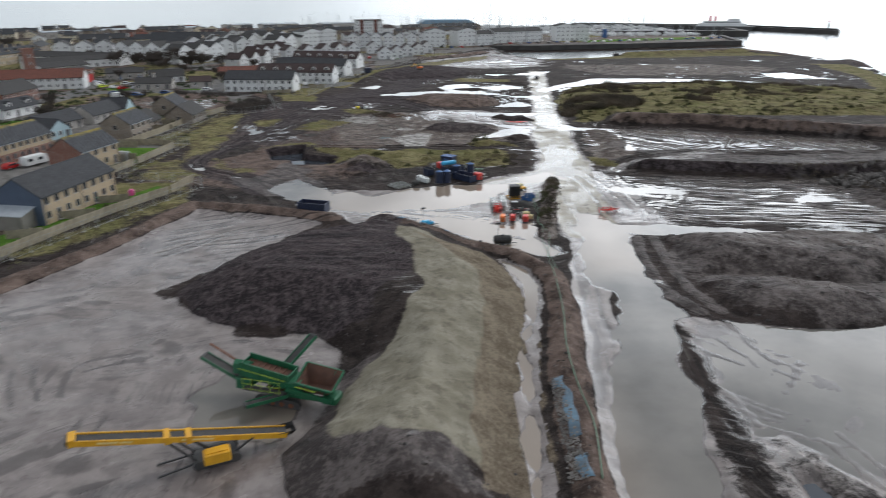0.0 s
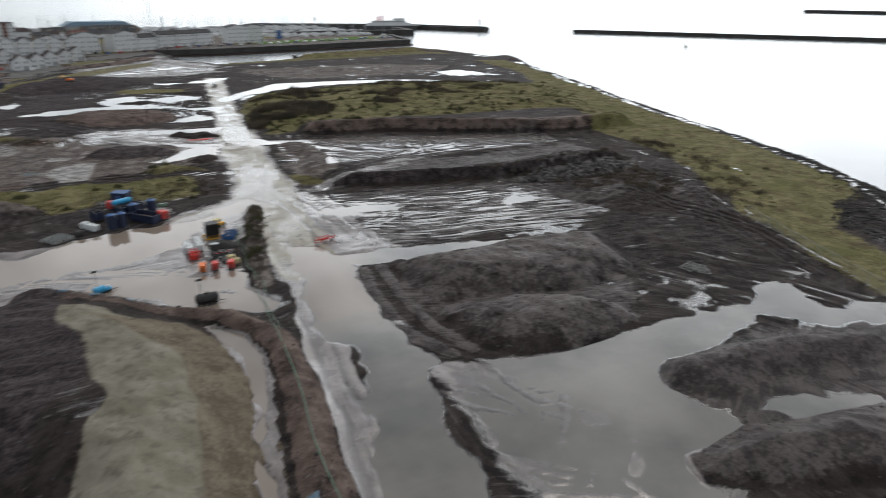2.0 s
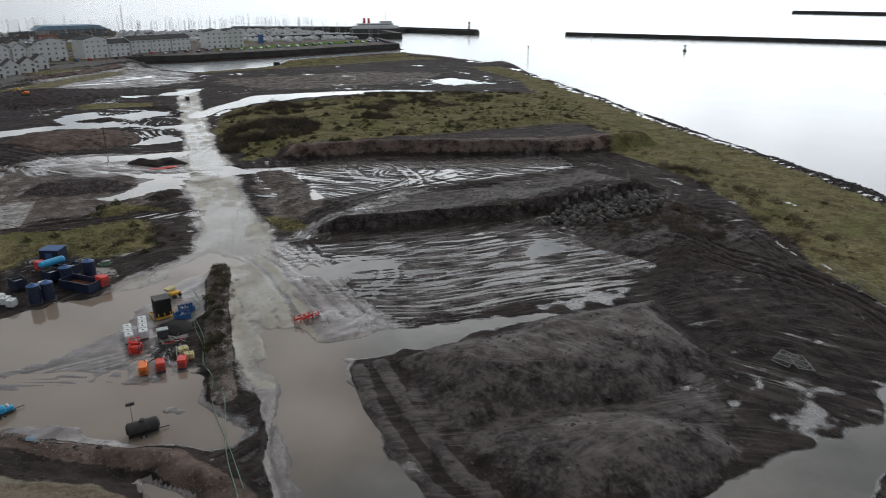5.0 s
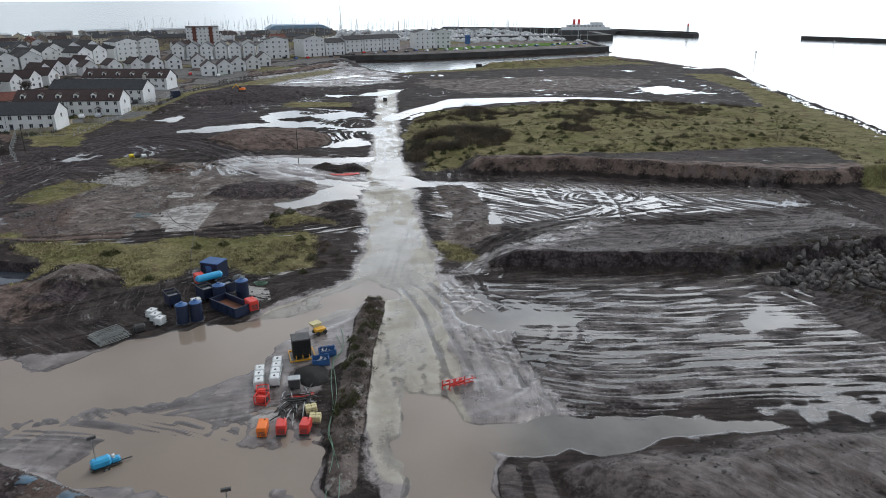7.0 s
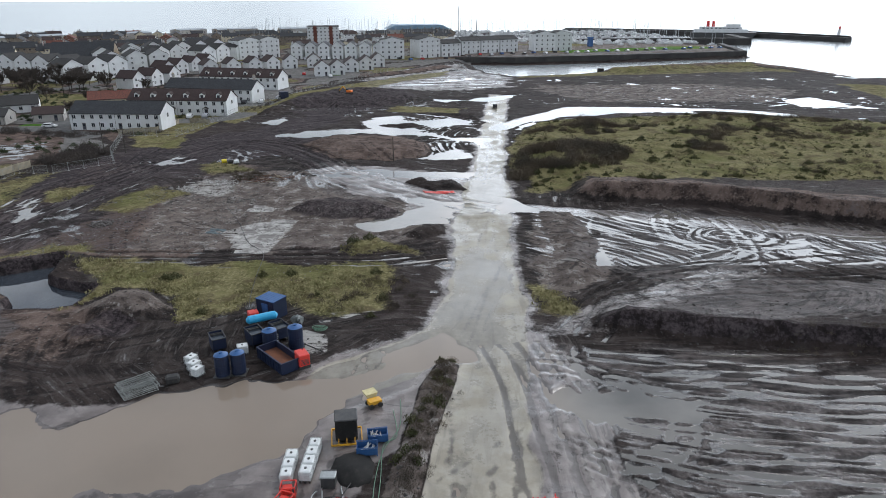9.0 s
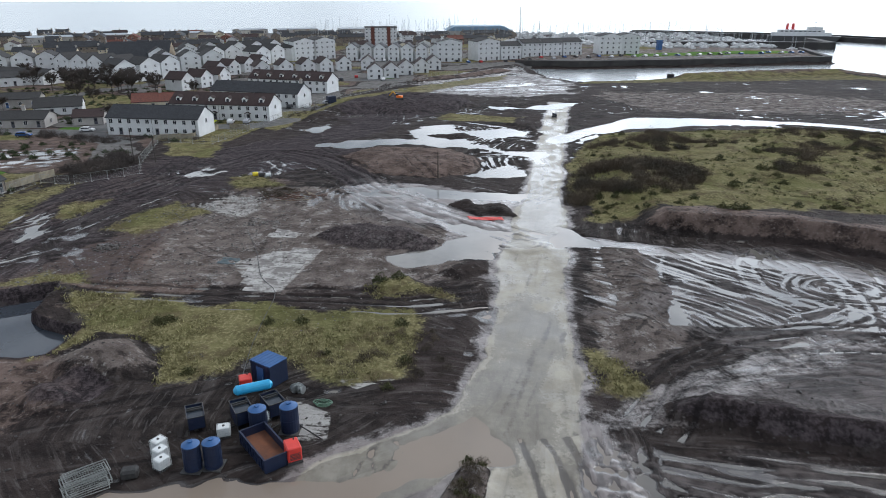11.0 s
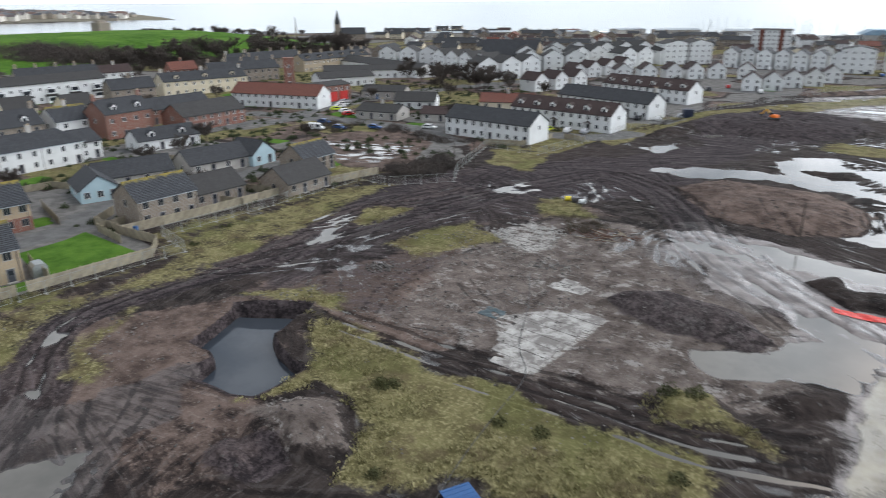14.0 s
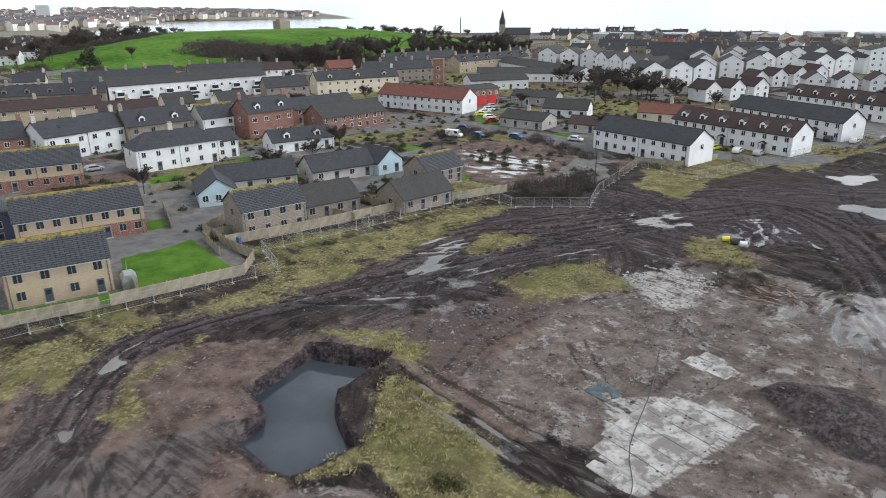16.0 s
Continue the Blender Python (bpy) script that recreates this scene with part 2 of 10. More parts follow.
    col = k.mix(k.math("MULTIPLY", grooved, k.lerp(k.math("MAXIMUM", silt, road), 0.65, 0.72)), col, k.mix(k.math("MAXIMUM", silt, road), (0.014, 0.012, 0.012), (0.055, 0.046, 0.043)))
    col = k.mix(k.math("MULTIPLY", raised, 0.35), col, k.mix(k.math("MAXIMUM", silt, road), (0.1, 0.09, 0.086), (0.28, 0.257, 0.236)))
    smooth = k.math("MAXIMUM", k.math("MAXIMUM", silt, road), k.math("MULTIPLY", slurry, 0.25))
    rough = k.lerp(wet, k.lerp(fine, 0.6, 0.9), k.lerp(fine, 0.16, 0.4))
    rough = k.lerp(smooth, rough, k.lerp(k.step(k.noise(0.1, 5, 0.6), 0.4, 0.6), 0.2, 0.5))
    rough = k.lerp(road, rough, k.lerp(mid, 0.42, 0.7))
    rough = k.lerp(film, rough, 0.28)
    pale = zone("pale", 0.5)
    col = k.mix(k.math("MULTIPLY", pale, k.step(k.noise(0.6, 8, 0.78, stretch=(0.4, 1.5, 1.0)), 0.43, 0.51)), col, k.mix(fine, (0.28, 0.27, 0.255), (0.48, 0.465, 0.44)))
    damp = k.step(k.math("ADD", k.attr("damp"), k.math("MULTIPLY", k.math("SUBTRACT", fine, 0.5), 0.8)), 0.35, 0.75)
    col = k.mix(k.math("MULTIPLY", damp, 0.4), col, (0.05, 0.044, 0.041))
    rough = k.lerp(damp, rough, 0.13)
    grass = zone("grass", 0.75)
    turf = k.mix(k.step(mid, 0.3, 0.7), (0.085, 0.076, 0.034), (0.185, 0.165, 0.08))
    turf = k.mix(k.step(fine, 0.46, 0.7), turf, (0.29, 0.262, 0.142))
    turf = k.mix(k.math("MULTIPLY", k.step(k.noise(0.2, 6, 0.65), 0.5, 0.62), 0.6), turf, (0.075, 0.055, 0.034))
    turf = k.mix(k.math("MULTIPLY", k.step(k.noise(0.09, 4), 0.5, 0.64), 0.45), turf, (0.09, 0.1, 0.032))
    col = k.mix(grass, col, turf)
    lawn = k.step(k.attr("lawn"), 0.45, 0.55)
    col = k.mix(lawn, col, k.mix(k.step(k.math("ADD", k.math("MULTIPLY", mid, 0.5), k.math("MULTIPLY", big, 0.5)), 0.35, 0.65), (0.038, 0.095, 0.014), (0.1, 0.19, 0.03)))
    paved = k.step(k.attr("paved"), 0.45, 0.55)
    col = k.mix(paved, col, k.mix(k.step(mid, 0.3, 0.7), (0.11, 0.105, 0.1), (0.2, 0.192, 0.183)))
    street = k.step(k.attr("street"), 0.4, 0.6)
    col = k.mix(street, col, k.mix(k.step(mid, 0.3, 0.7), (0.115, 0.113, 0.112), (0.17, 0.168, 0.165)))
    dry = k.math("MAXIMUM", k.math("MAXIMUM", grass, sand), k.math("MAXIMUM", lawn, k.math("MAXIMUM", pale, paved)))
    rough = k.lerp(dry, rough, 0.92)
    shine = k.math("MULTIPLY", k.math("MAXIMUM", k.math("MAXIMUM", wet, smooth), damp), k.math("SUBTRACT", 1.0, dry))
    calm = k.lerp(smooth, k.lerp(shine, 1.0, 0.35), 0.12)
    k.bump(k.math("MULTIPLY", k.math("ADD", k.math("ADD", k.math("ADD", fine, k.math("MULTIPLY", grit, 0.4)), k.math("MULTIPLY", mid, 1.0)), k.math("MULTIPLY", drag, 0.6)), calm), 0.75, 0.22)
    m = k.done(col, rough)
    k.put(k.b.inputs["Specular IOR Level"], k.lerp(film, k.lerp(road, k.lerp(silt, k.lerp(shine, 0.04, 0.5), 0.5), 0.24), 0.5))
    return m


def water_material(name, a, b, scale, ripple, rough=0.03, mud=None):
    k = Nodes(name)
    f = k.noise(scale, 5, 0.6)
    k.bump(k.noise(scale * 40, 3), ripple, 0.02)
    col = k.mix(k.step(f, 0.35, 0.65), a, b)
    # mud tint by point, with some mirrored cloud brightness painted in
    if mud:
        col = k.mix(k.math("MULTIPLY", k.attr("murk_gleam"), k.lerp(f, 0.7, 1.2)), col, mud)
    m = k.done(col, rough, spec=0.5)
    k.b.inputs["IOR"].default_value = 1.45
    return m


MAT_GROUND = ground_material()
MAT_PUDDLE = water_material("muddy_water", (0.105, 0.1, 0.09), (0.165, 0.153, 0.136), 0.07, 0.02, 0.03, (0.24, 0.195, 0.155))
MAT_POOL = water_material("pool_water", (0.03, 0.038, 0.05), (0.05, 0.058, 0.07), 0.1, 0.006, 0.01)
MAT_SEA = water_material("sea_water", (0.22, 0.24, 0.25), (0.28, 0.3, 0.31), 0.004, 0.1, 0.2)

RENDER_WHITE = surface("white_render", (0.66, 0.67, 0.67), (0.58, 0.585, 0.585), 0.85, 0.35, soiled=0.18, vary=0.08)
RENDER_CREAM = surface("cream_render", (0.62, 0.55, 0.42), (0.54, 0.48, 0.36), 0.85, 0.35, soiled=0.2, vary=0.08)
RENDER_GREY = surface("grey_roughcast", (0.42, 0.4, 0.37), (0.34, 0.32, 0.3), 0.9, 0.4, soiled=0.25, vary=0.1)
RENDER_BLUE = surface("pale_blue_render", (0.42, 0.55, 0.6), (0.37, 0.5, 0.55), 0.85, 0.4, soiled=0.12)
RENDER_NAVY = surface("dark_blue_cladding", (0.06, 0.085, 0.13), (0.05, 0.07, 0.11), 0.7, 0.6, soiled=0.1)
BRICK_TAN = courses("tan_brick", (0.42, 0.325, 0.215), (0.35, 0.262, 0.17), 0.075, 0.225)
BRICK_RED = courses("red_brick", (0.23, 0.095, 0.065), (0.17, 0.07, 0.05), 0.075, 0.225)
STONE = courses("grey_brown_stone", (0.25, 0.205, 0.16), (0.18, 0.145, 0.115), 0.25, 0.5)
STONE_TAN = courses("sandstone", (0.38, 0.31, 0.21), (0.32, 0.25, 0.17), 0.3, 0.6)
SLATE = courses("slate_roof", (0.03, 0.033, 0.039), (0.05, 0.052, 0.058), 0.28, 0.35, 0.75, mortar=(0.03, 0.03, 0.03))
SLATE_MOSS = courses("mossy_slate_roof", (0.045, 0.049, 0.058), (0.062, 0.066, 0.074), 0.36, 1.2, 0.75, moss=1.0, mortar=(0.008, 0.008, 0.009))
TILE_BROWN = courses("brown_tile_roof", (0.042, 0.026, 0.025), (0.056, 0.036, 0.034), 0.3, 0.3, 0.8, mortar=(0.04, 0.03, 0.028))
TILE_RED = courses("red_tile_roof", (0.19, 0.07, 0.05), (0.15, 0.06, 0.045), 0.3, 0.3, 0.8, mortar=(0.06, 0.03, 0.025))
TILE_GREY = courses("grey_tile_roof", (0.05, 0.048, 0.047), (0.036, 0.034, 0.034), 0.3, 0.3, 0.8, mortar=(0.04, 0.04, 0.04))
FRAME_GREY = surface("grey_brown_frames", (0.3, 0.28, 0.26), (0.24, 0.225, 0.21), 0.5, 2.0, soiled=0.1)
FASCIA = surface("pale_grey_fascia", (0.36, 0.39, 0.42), (0.3, 0.33, 0.36), 0.5, 1.0, soiled=0.15)
FRAME_WHITE = surface("white_upvc", (0.75, 0.75, 0.74), (0.68, 0.68, 0.67), 0.4, 2.0, soiled=0.08)
DOOR_DARK = surface("dark_door_paint", (0.04, 0.045, 0.06), (0.06, 0.06, 0.075), 0.5, 2.0, soiled=0.1)
DOOR_RED = surface("red_door_paint", (0.55, 0.03, 0.025), (0.45, 0.025, 0.02), 0.45, 1.0, soiled=0.1)
GLASS = surface("dark_window_glass", (0.02, 0.024, 0.03), (0.035, 0.04, 0.048), 0.08, 0.7, soiled=0.0, bump=0.02)
WOOD_FENCE = surface("weathered_fence_wood", (0.33, 0.29, 0.21), (0.22, 0.19, 0.14), 0.9, 0.9, soiled=0.35, vary=0.15)
GALV = surface("galvanised_steel", (0.42, 0.44, 0.44), (0.33, 0.35, 0.35), 0.45, 3.0, soiled=0.2, metal=0.7)
PAINT_GREEN = surface("machine_green_paint", (0.01, 0.115, 0.05), (0.008, 0.085, 0.038), 0.45, 1.1, soiled=0.3)
PAINT_LIME = surface("lime_stripe", (0.4, 0.52, 0.06), (0.34, 0.45, 0.05), 0.5, 2.0)
PAINT_YELLOW = surface("machine_yellow_paint", (0.68, 0.36, 0.02), (0.58, 0.29, 0.015), 0.45, 0.9, soiled=0.22)
RUST_BROWN = surface("rust_brown_plate", (0.13, 0.062, 0.04), (0.075, 0.038, 0.027), 0.85, 0.8, soiled=0.4)
CAGE_WHITE = surface("pale_cage_tube", (0.62, 0.64, 0.64), (0.5, 0.52, 0.52), 0.5, 2.0, soiled=0.15)
FENCE_STEEL = surface("dull_fence_steel", (0.3, 0.315, 0.3), (0.22, 0.23, 0.22), 0.6, 2.0, soiled=0.3)
MUCK = surface("black_muck", (0.006, 0.006, 0.006), (0.015, 0.014, 0.013), 0.95, 0.8, soiled=0.2)
RUST = surface("rusty_steel", (0.2, 0.075, 0.035), (0.11, 0.045, 0.028), 0.85, 0.8, soiled=0.4)
RUBBER = surface("black_rubber", (0.022, 0.022, 0.022), (0.04, 0.038, 0.036), 0.75, 1.5, soiled=0.3)
STEEL_DARK = surface("dark_steel", (0.035, 0.036, 0.04), (0.06, 0.058, 0.055), 0.6, 1.5, soiled=0.4)
PAINT_NAVY = surface("navy_steel_paint", (0.007, 0.014, 0.04), (0.01, 0.019, 0.052), 0.5, 0.9, soiled=0.2)
PAINT_BLUE = surface("blue_steel_paint", (0.025, 0.085, 0.23), (0.03, 0.105, 0.27), 0.5, 0.9, soiled=0.18)
PAINT_CYAN = surface("bright_blue_paint", (0.03, 0.3, 0.55), (0.04, 0.36, 0.62), 0.4, 1.2, soiled=0.12)
PAINT_ORANGE = surface("orange_paint", (0.85, 0.2, 0.02), (0.75, 0.16, 0.02), 0.45, 1.2, soiled=0.15)
PAINT_RED = surface("red_paint", (0.68, 0.05, 0.035), (0.55, 0.04, 0.03), 0.45, 1.2, soiled=0.2)
PLASTIC_WHITE = surface("white_plastic_tank", (0.72, 0.74, 0.73), (0.6, 0.62, 0.62), 0.45, 1.5, soiled=0.15)
PAINT_CREAM = surface("cream_sacks", (0.6, 0.54, 0.3), (0.5, 0.44, 0.24), 0.8, 2.0, soiled=0.2)
PLASTIC_BLUE = surface("blue_sheeting", (0.09, 0.17, 0.24), (0.05, 0.08, 0.11), 0.6, 0.6, soiled=0.6)
SHEET_DULL = surface("dull_teal_sheeting", (0.03, 0.055, 0.065), (0.05, 0.075, 0.085), 0.6, 0.6, soiled=0.6)
HOSE_GREEN = surface("green_hose", (0.1, 0.2, 0.13), (0.14, 0.24, 0.17), 0.6, 1.0, soiled=0.3)
CAR_PAINTS = [surface("car_paint_" + n, c, tuple(0.9 * v for v in c), 0.25, 1.0, soiled=0.05, bump=0.02)
              for n, c in (("white", (0.7, 0.7, 0.7)), ("silver", (0.4, 0.41, 0.43)), ("black", (0.02, 0.02, 0.024)), ("blue", (0.03, 0.08, 0.22)), ("red", (0.4, 0.02, 0.02)), ("lime", (0.5, 0.6, 0.05)))]
BARK = surface("bark", (0.06, 0.05, 0.042), (0.04, 0.034, 0.03), 0.95, 2.0, soiled=0.2)
TWIGS = surface("bare_twigs", (0.078, 0.062, 0.052), (0.046, 0.038, 0.034), 0.95, 0.15, soiled=0.2)
LEAF_DARK = surface("evergreen_leaves", (0.025, 0.04, 0.014), (0.045, 0.06, 0.02), 0.85, 0.3, soiled=0.1)
BRACKEN = surface("dead_bracken", (0.1, 0.076, 0.05), (0.048, 0.04, 0.028), 0.95, 0.12, soiled=0.15)
GORSE = surface("gorse_leaves", (0.04, 0.046, 0.014), (0.075, 0.075, 0.025), 0.9, 0.2, soiled=0.2)
TUFT = surface("rough_grass", (0.31, 0.28, 0.14), (0.17, 0.155, 0.07), 0.95, 0.15, soiled=0.1)
TUFT_DARK = surface("moor_grass", (0.18, 0.17, 0.08), (0.075, 0.078, 0.036), 0.95, 0.15, soiled=0.1)
ROCK = surface("grey_rubble", (0.25, 0.235, 0.22), (0.09, 0.082, 0.077), 0.85, 0.7, soiled=0.35, vary=0.3)
MAT_CLOD = surface("mud_clod", (0.025, 0.022, 0.021), (0.07, 0.061, 0.057), 0.75, 0.5, soiled=0.3)
ROCK_HEAP = surface("grey_boulders", (0.13, 0.12, 0.112), (0.06, 0.054, 0.05), 0.9, 0.7, soiled=0.35, vary=0.3)
ROCK_DARK = surface("wet_shore_rock", (0.012, 0.011, 0.01), (0.03, 0.026, 0.022), 0.8, 0.4, soiled=0.3)
QUAY_STONE = surface("dark_quay_stone", (0.022, 0.02, 0.019), (0.042, 0.039, 0.036), 0.8, 0.12, soiled=0.4)
def slab_material():
    k = Nodes("dirty_pale_concrete")
    a, b, c = k.noise(0.35, 6, 0.68), k.noise(1.7, 6, 0.7), k.noise(14, 3)
    col = k.mix(k.step(b, 0.32, 0.68), (0.3, 0.288, 0.27), (0.5, 0.485, 0.46))
    col = k.mix(k.math("MULTIPLY", k.step(k.math("ADD", k.math("MULTIPLY", a, 0.6), k.math("MULTIPLY", b, 0.4)), 0.44, 0.54), 0.9), col, (0.14, 0.127, 0.118))
    k.bump(c, 0.3, 0.03)
    return k.done(col, 0.85)


SLAB_PALE = slab_material()
CONCRETE = surface("concrete", (0.38, 0.37, 0.35), (0.28, 0.27, 0.255), 0.85, 0.4, soiled=0.3)
SIGN_GREY = surface("faded_lettering", (0.72, 0.58, 0.28), (0.62, 0.5, 0.24), 0.6, 2.0)

# ---------------------------------------------------------------- the ground: one sheet
SEA_LEVEL = -3.0


def axis(parts, first, last, step, grow):
    """Grid lines: an even core, widening outwards to the horizon."""
    core = list(np.arange(first, last + 1e-6, step))
    for a, b, s in parts:
        while core[-1] < b:
            core.append(core[-1] + s)
    s = core[-1] - core[-2]
    while core[-1] < 5400:
        s *= grow
        core.append(core[-1] + s)
    low, s = [core[0]], step
    while low[-1] > -5400:
        s *= grow
        low.append(low[-1] - s)
    return np.array(low[:0:-1] + core)


XS = axis([(110, 140, 0.7), (140, 200, 1.4)], -70, 108, 0.34, 1.075)
YS = axis([(100, 112, 0.23), (112, 150, 0.16), (150, 154, 0.23), (154, 206, 0.28), (206, 240, 0.4), (240, 300, 0.6), (300, 420, 1.2), (420, 500, 2.0)], 43, 100, 0.34, 1.075)
GX, GY = np.meshgrid(XS, YS)


def hashed(ix, iy, seed):
    h = (ix.astype(np.int64) * 374761393 + iy.astype(np.int64) * 668265263 + seed * 974634777) & 0xFFFFFFFF
    h = ((h ^ (h >> 13)) * 1274126177) & 0xFFFFFFFF
    return ((h ^ (h >> 16)) & 0xFFFF) / 65535.0


def vnoise(x, y, seed=0):
    """Smooth value noise, 0 to 1."""
    ix, iy = np.floor(x), np.floor(y)
    fx, fy = x - ix, y - iy
    fx, fy = fx * fx * (3 - 2 * fx), fy * fy * (3 - 2 * fy)
    a, b = hashed(ix, iy, seed), hashed(ix + 1, iy, seed)
    c, d = hashed(ix, iy + 1, seed), hashed(ix + 1, iy + 1, seed)
    return (a + (b - a) * fx) * (1 - fy) + (c + (d - c) * fx) * fy


def fbm(x, y, size, octaves=4, seed=0):
    """Layered noise, about -1 to 1."""
    total, amp, norm = 0.0, 1.0, 0.0
    for i in range(octaves):
        total = total + amp * (vnoise(x / size * 2 ** i, y / size * 2 ** i, seed + i) * 2 - 1)
        norm += amp
        amp *= 0.5
    return total / norm


def ss(a, b, v):
    k = np.clip((v - a) / (b - a), 0, 1)
    return k * k * (3 - 2 * k)


EDGE = fbm(GX, GY, 7.0, 4, 40)


def window(pts, pad):
    p = np.array(pts, float)
    j0, j1 = np.searchsorted(XS, [p[:, 0].min() - pad, p[:, 0].max() + pad])
    i0, i1 = np.searchsorted(YS, [p[:, 1].min() - pad, p[:, 1].max() + pad])
    return (slice(max(i0 - 1, 0), i1 + 1), slice(max(j0 - 1, 0), j1 + 1)), p


def to_line(p, x, y, closed):
    d = np.full(x.shape, 1e9)
    n = len(p)
    for i in range(n if closed else n - 1):
        (ax, ay), (bx, by) = p[i], p[(i + 1) % n]
        ex, ey = bx - ax, by - ay
        k = np.clip(((x - ax) * ex + (y - ay) * ey) / (ex * ex + ey * ey + 1e-9), 0, 1)
        d = np.minimum(d, (x - ax - k * ex) ** 2 + (y - ay - k * ey) ** 2)
    return np.sqrt(d)


def along_line(p, x, y):
    """Signed distance from a line, and the way along it."""
    d, s, far = np.full(x.shape, 1e9), np.zeros(x.shape), 0.0
    for (ax, ay), (bx, by) in zip(p, p[1:]):
        ex, ey = bx - ax, by - ay
        n = math.hypot(ex, ey)
        k = np.clip(((x - ax) * ex + (y - ay) * ey) / (n * n), 0, 1)
        q = np.hypot(x - ax - k * ex, y - ay - k * ey)
        nearer = q < np.abs(d)
        s = np.where(nearer, far + k * n, s)
        d = np.where(nearer, q * np.where(ex * (y - ay) - ey * (x - ax) < 0, -1, 1), d)
        far += n
    return d, s


def eased(pts, n=5):
    """A smooth line through the given points."""
    p = [np.array(q, float) for q in pts]
    p = [2 * p[0] - p[1]] + p + [2 * p[-1] - p[-2]]
    out = []
    for a, b, c, e in zip(p, p[1:], p[2:], p[3:]):
        for i in range(n):
            t = i / n
            out.append(0.5 * (2 * b + (c - a) * t + (2 * a - 5 * b + 4 * c - e) * t * t + (3 * b - a - 3 * c + e) * t ** 3))
    return out + [p[-2]]


def inside(p, x, y):
    c = np.zeros(x.shape, bool)
    n = len(p)
    for i in range(n):
        (ax, ay), (bx, by) = p[i], p[(i + 1) % n]
        if ay != by:
            c ^= ((ay > y) != (by > y)) & (x < (bx - ax) * (y - ay) / (by - ay) + ax)
    return c


def depth_in(pts, jitter=0.0, pad=15.0):
    """Distance inside a region's edge (negative outside), on its part of the grid."""
    w, p = window(pts, pad)
    x, y = GX[w], GY[w]
    d = to_line(p, x, y, True)
    return w, np.where(inside(p, x, y), d, -d) + jitter * EDGE[w]


Z = 0.16 + 0.17 * fbm(GX, GY, 16, 5, 1) + 0.11 * fbm(GX, GY, 2.2, 3, 9)
ZONE = {n: np.zeros(GX.shape) for n in ("grass", "sand", "silt", "road", "pale", "red", "gravel", "dark", "damp", "steep", "lawn", "paved", "slurry", "street", "loam")}
TREAD = np.zeros(GX.shape)
WATER_OK = np.ones(GX.shape, bool)


def zone(name, pts, soft=1.5, jitter=2.0, amount=1.0):
    w, d = depth_in(pts, jitter)
    ZONE[name][w] = np.maximum(ZONE[name][w], amount * ss(-soft, soft, d))


def unzone(name, pts, soft=1.5, jitter=2.0):
    w, d = depth_in(pts, jitter)
    ZONE[name][w] *= 1 - ss(-soft, soft, d)


def mound(pts, height, slope, rough=0.12, jitter=1.0, flat=0.0):
    """A tipped heap: rises from its foot over the slope's width, then levels off."""
    w, d = depth_in(pts, jitter)
    k = np.clip(d / slope, 0, 1)
    k = k * (1.35 - 0.35 * k) if flat == 0 else np.minimum(k * 1.15, 1)
    bumps = rough * height * (fbm(GX[w], GY[w], 3.2, 4, 60) + 0.5 * fbm(GX[w], GY[w], 9, 3, 64)) + 0.16 * fbm(GX[w], GY[w], 1.3, 2, 66)
    Z[w] = np.where(d > 0, Z[w] + k * height + bumps * ss(0, slope * 0.5, d), Z[w])
    for n in ("silt", "road"):
        ZONE[n][w] *= 1 - ss(0, 0.8, d) * min(1.0, height)


def bank(pts, height, half, rough=0.15, soil="red"):
    """A long ridge of soil along a line."""
    w, p = window(pts, half * 3)
    d = to_line(p, GX[w], GY[w], False) + 0.35 * half * EDGE[w]
    k = np.exp(-(d / half) ** 2)
    Z[w] += height * k * (1 + rough * fbm(GX[w], GY[w], 4, 3, 70)) + 0.2 * k * fbm(GX[w], GY[w], 1.4, 2, 72)
    k = ss(0.15, 0.5, k)
    for n in ("silt", "road"):
        ZONE[n][w] *= 1 - k
    ZONE[soil][w] = np.maximum(ZONE[soil][w], 0.75 * k)


def scarp(pts, height, back, face=1.6, soil="red"):
    """A cut face that looks towards the line's right-hand side, with ground falling gently away behind it."""
    w, p = window(pts, back * 3)
    x, y = GX[w], GY[w]
    d, side = np.full(x.shape, 1e9), np.zeros(x.shape)
    for (ax, ay), (bx, by) in zip(p, p[1:]):
        ex, ey = bx - ax, by - ay
        k = np.clip(((x - ax) * ex + (y - ay) * ey) / (ex * ex + ey * ey), 0, 1)
        q = np.hypot(x - ax - k * ex, y - ay - k * ey)
        s = np.sign(ex * (y - ay) - ey * (x - ax))
        side, d = np.where(q < d, s, side), np.minimum(d, q)
    v = side * d + 1.6 * EDGE[w] + 0.5 * fbm(x, y, 2.0, 2, 73)
    ends = ss(0, 7, np.minimum(x - p[0][0], p[-1][0] - x) + 3)
    k = ss(-face, face, v) * np.exp(-np.maximum(v, 0) / back) * ends
    Z[w] += height * k * (1 + 0.14 * fbm(x, y, 6, 3, 74))
    cut = ss(0.05, 0.3, k) * (v < face * 2.5)
    for n in ("silt", "road", "gravel"):
        ZONE[n][w] *= 1 - cut
    ZONE[soil][w] = np.maximum(ZONE[soil][w], 0.6 * cut)


def level(pts, to, soft=2.0, jitter=1.5):
    """Scrapes a region to one level."""
    w, d = depth_in(pts, jitter)
    k = ss(-soft, soft, d)
    Z[w] = Z[w] * (1 - k) + (to + 0.3 * (Z[w] - 0.14)) * k


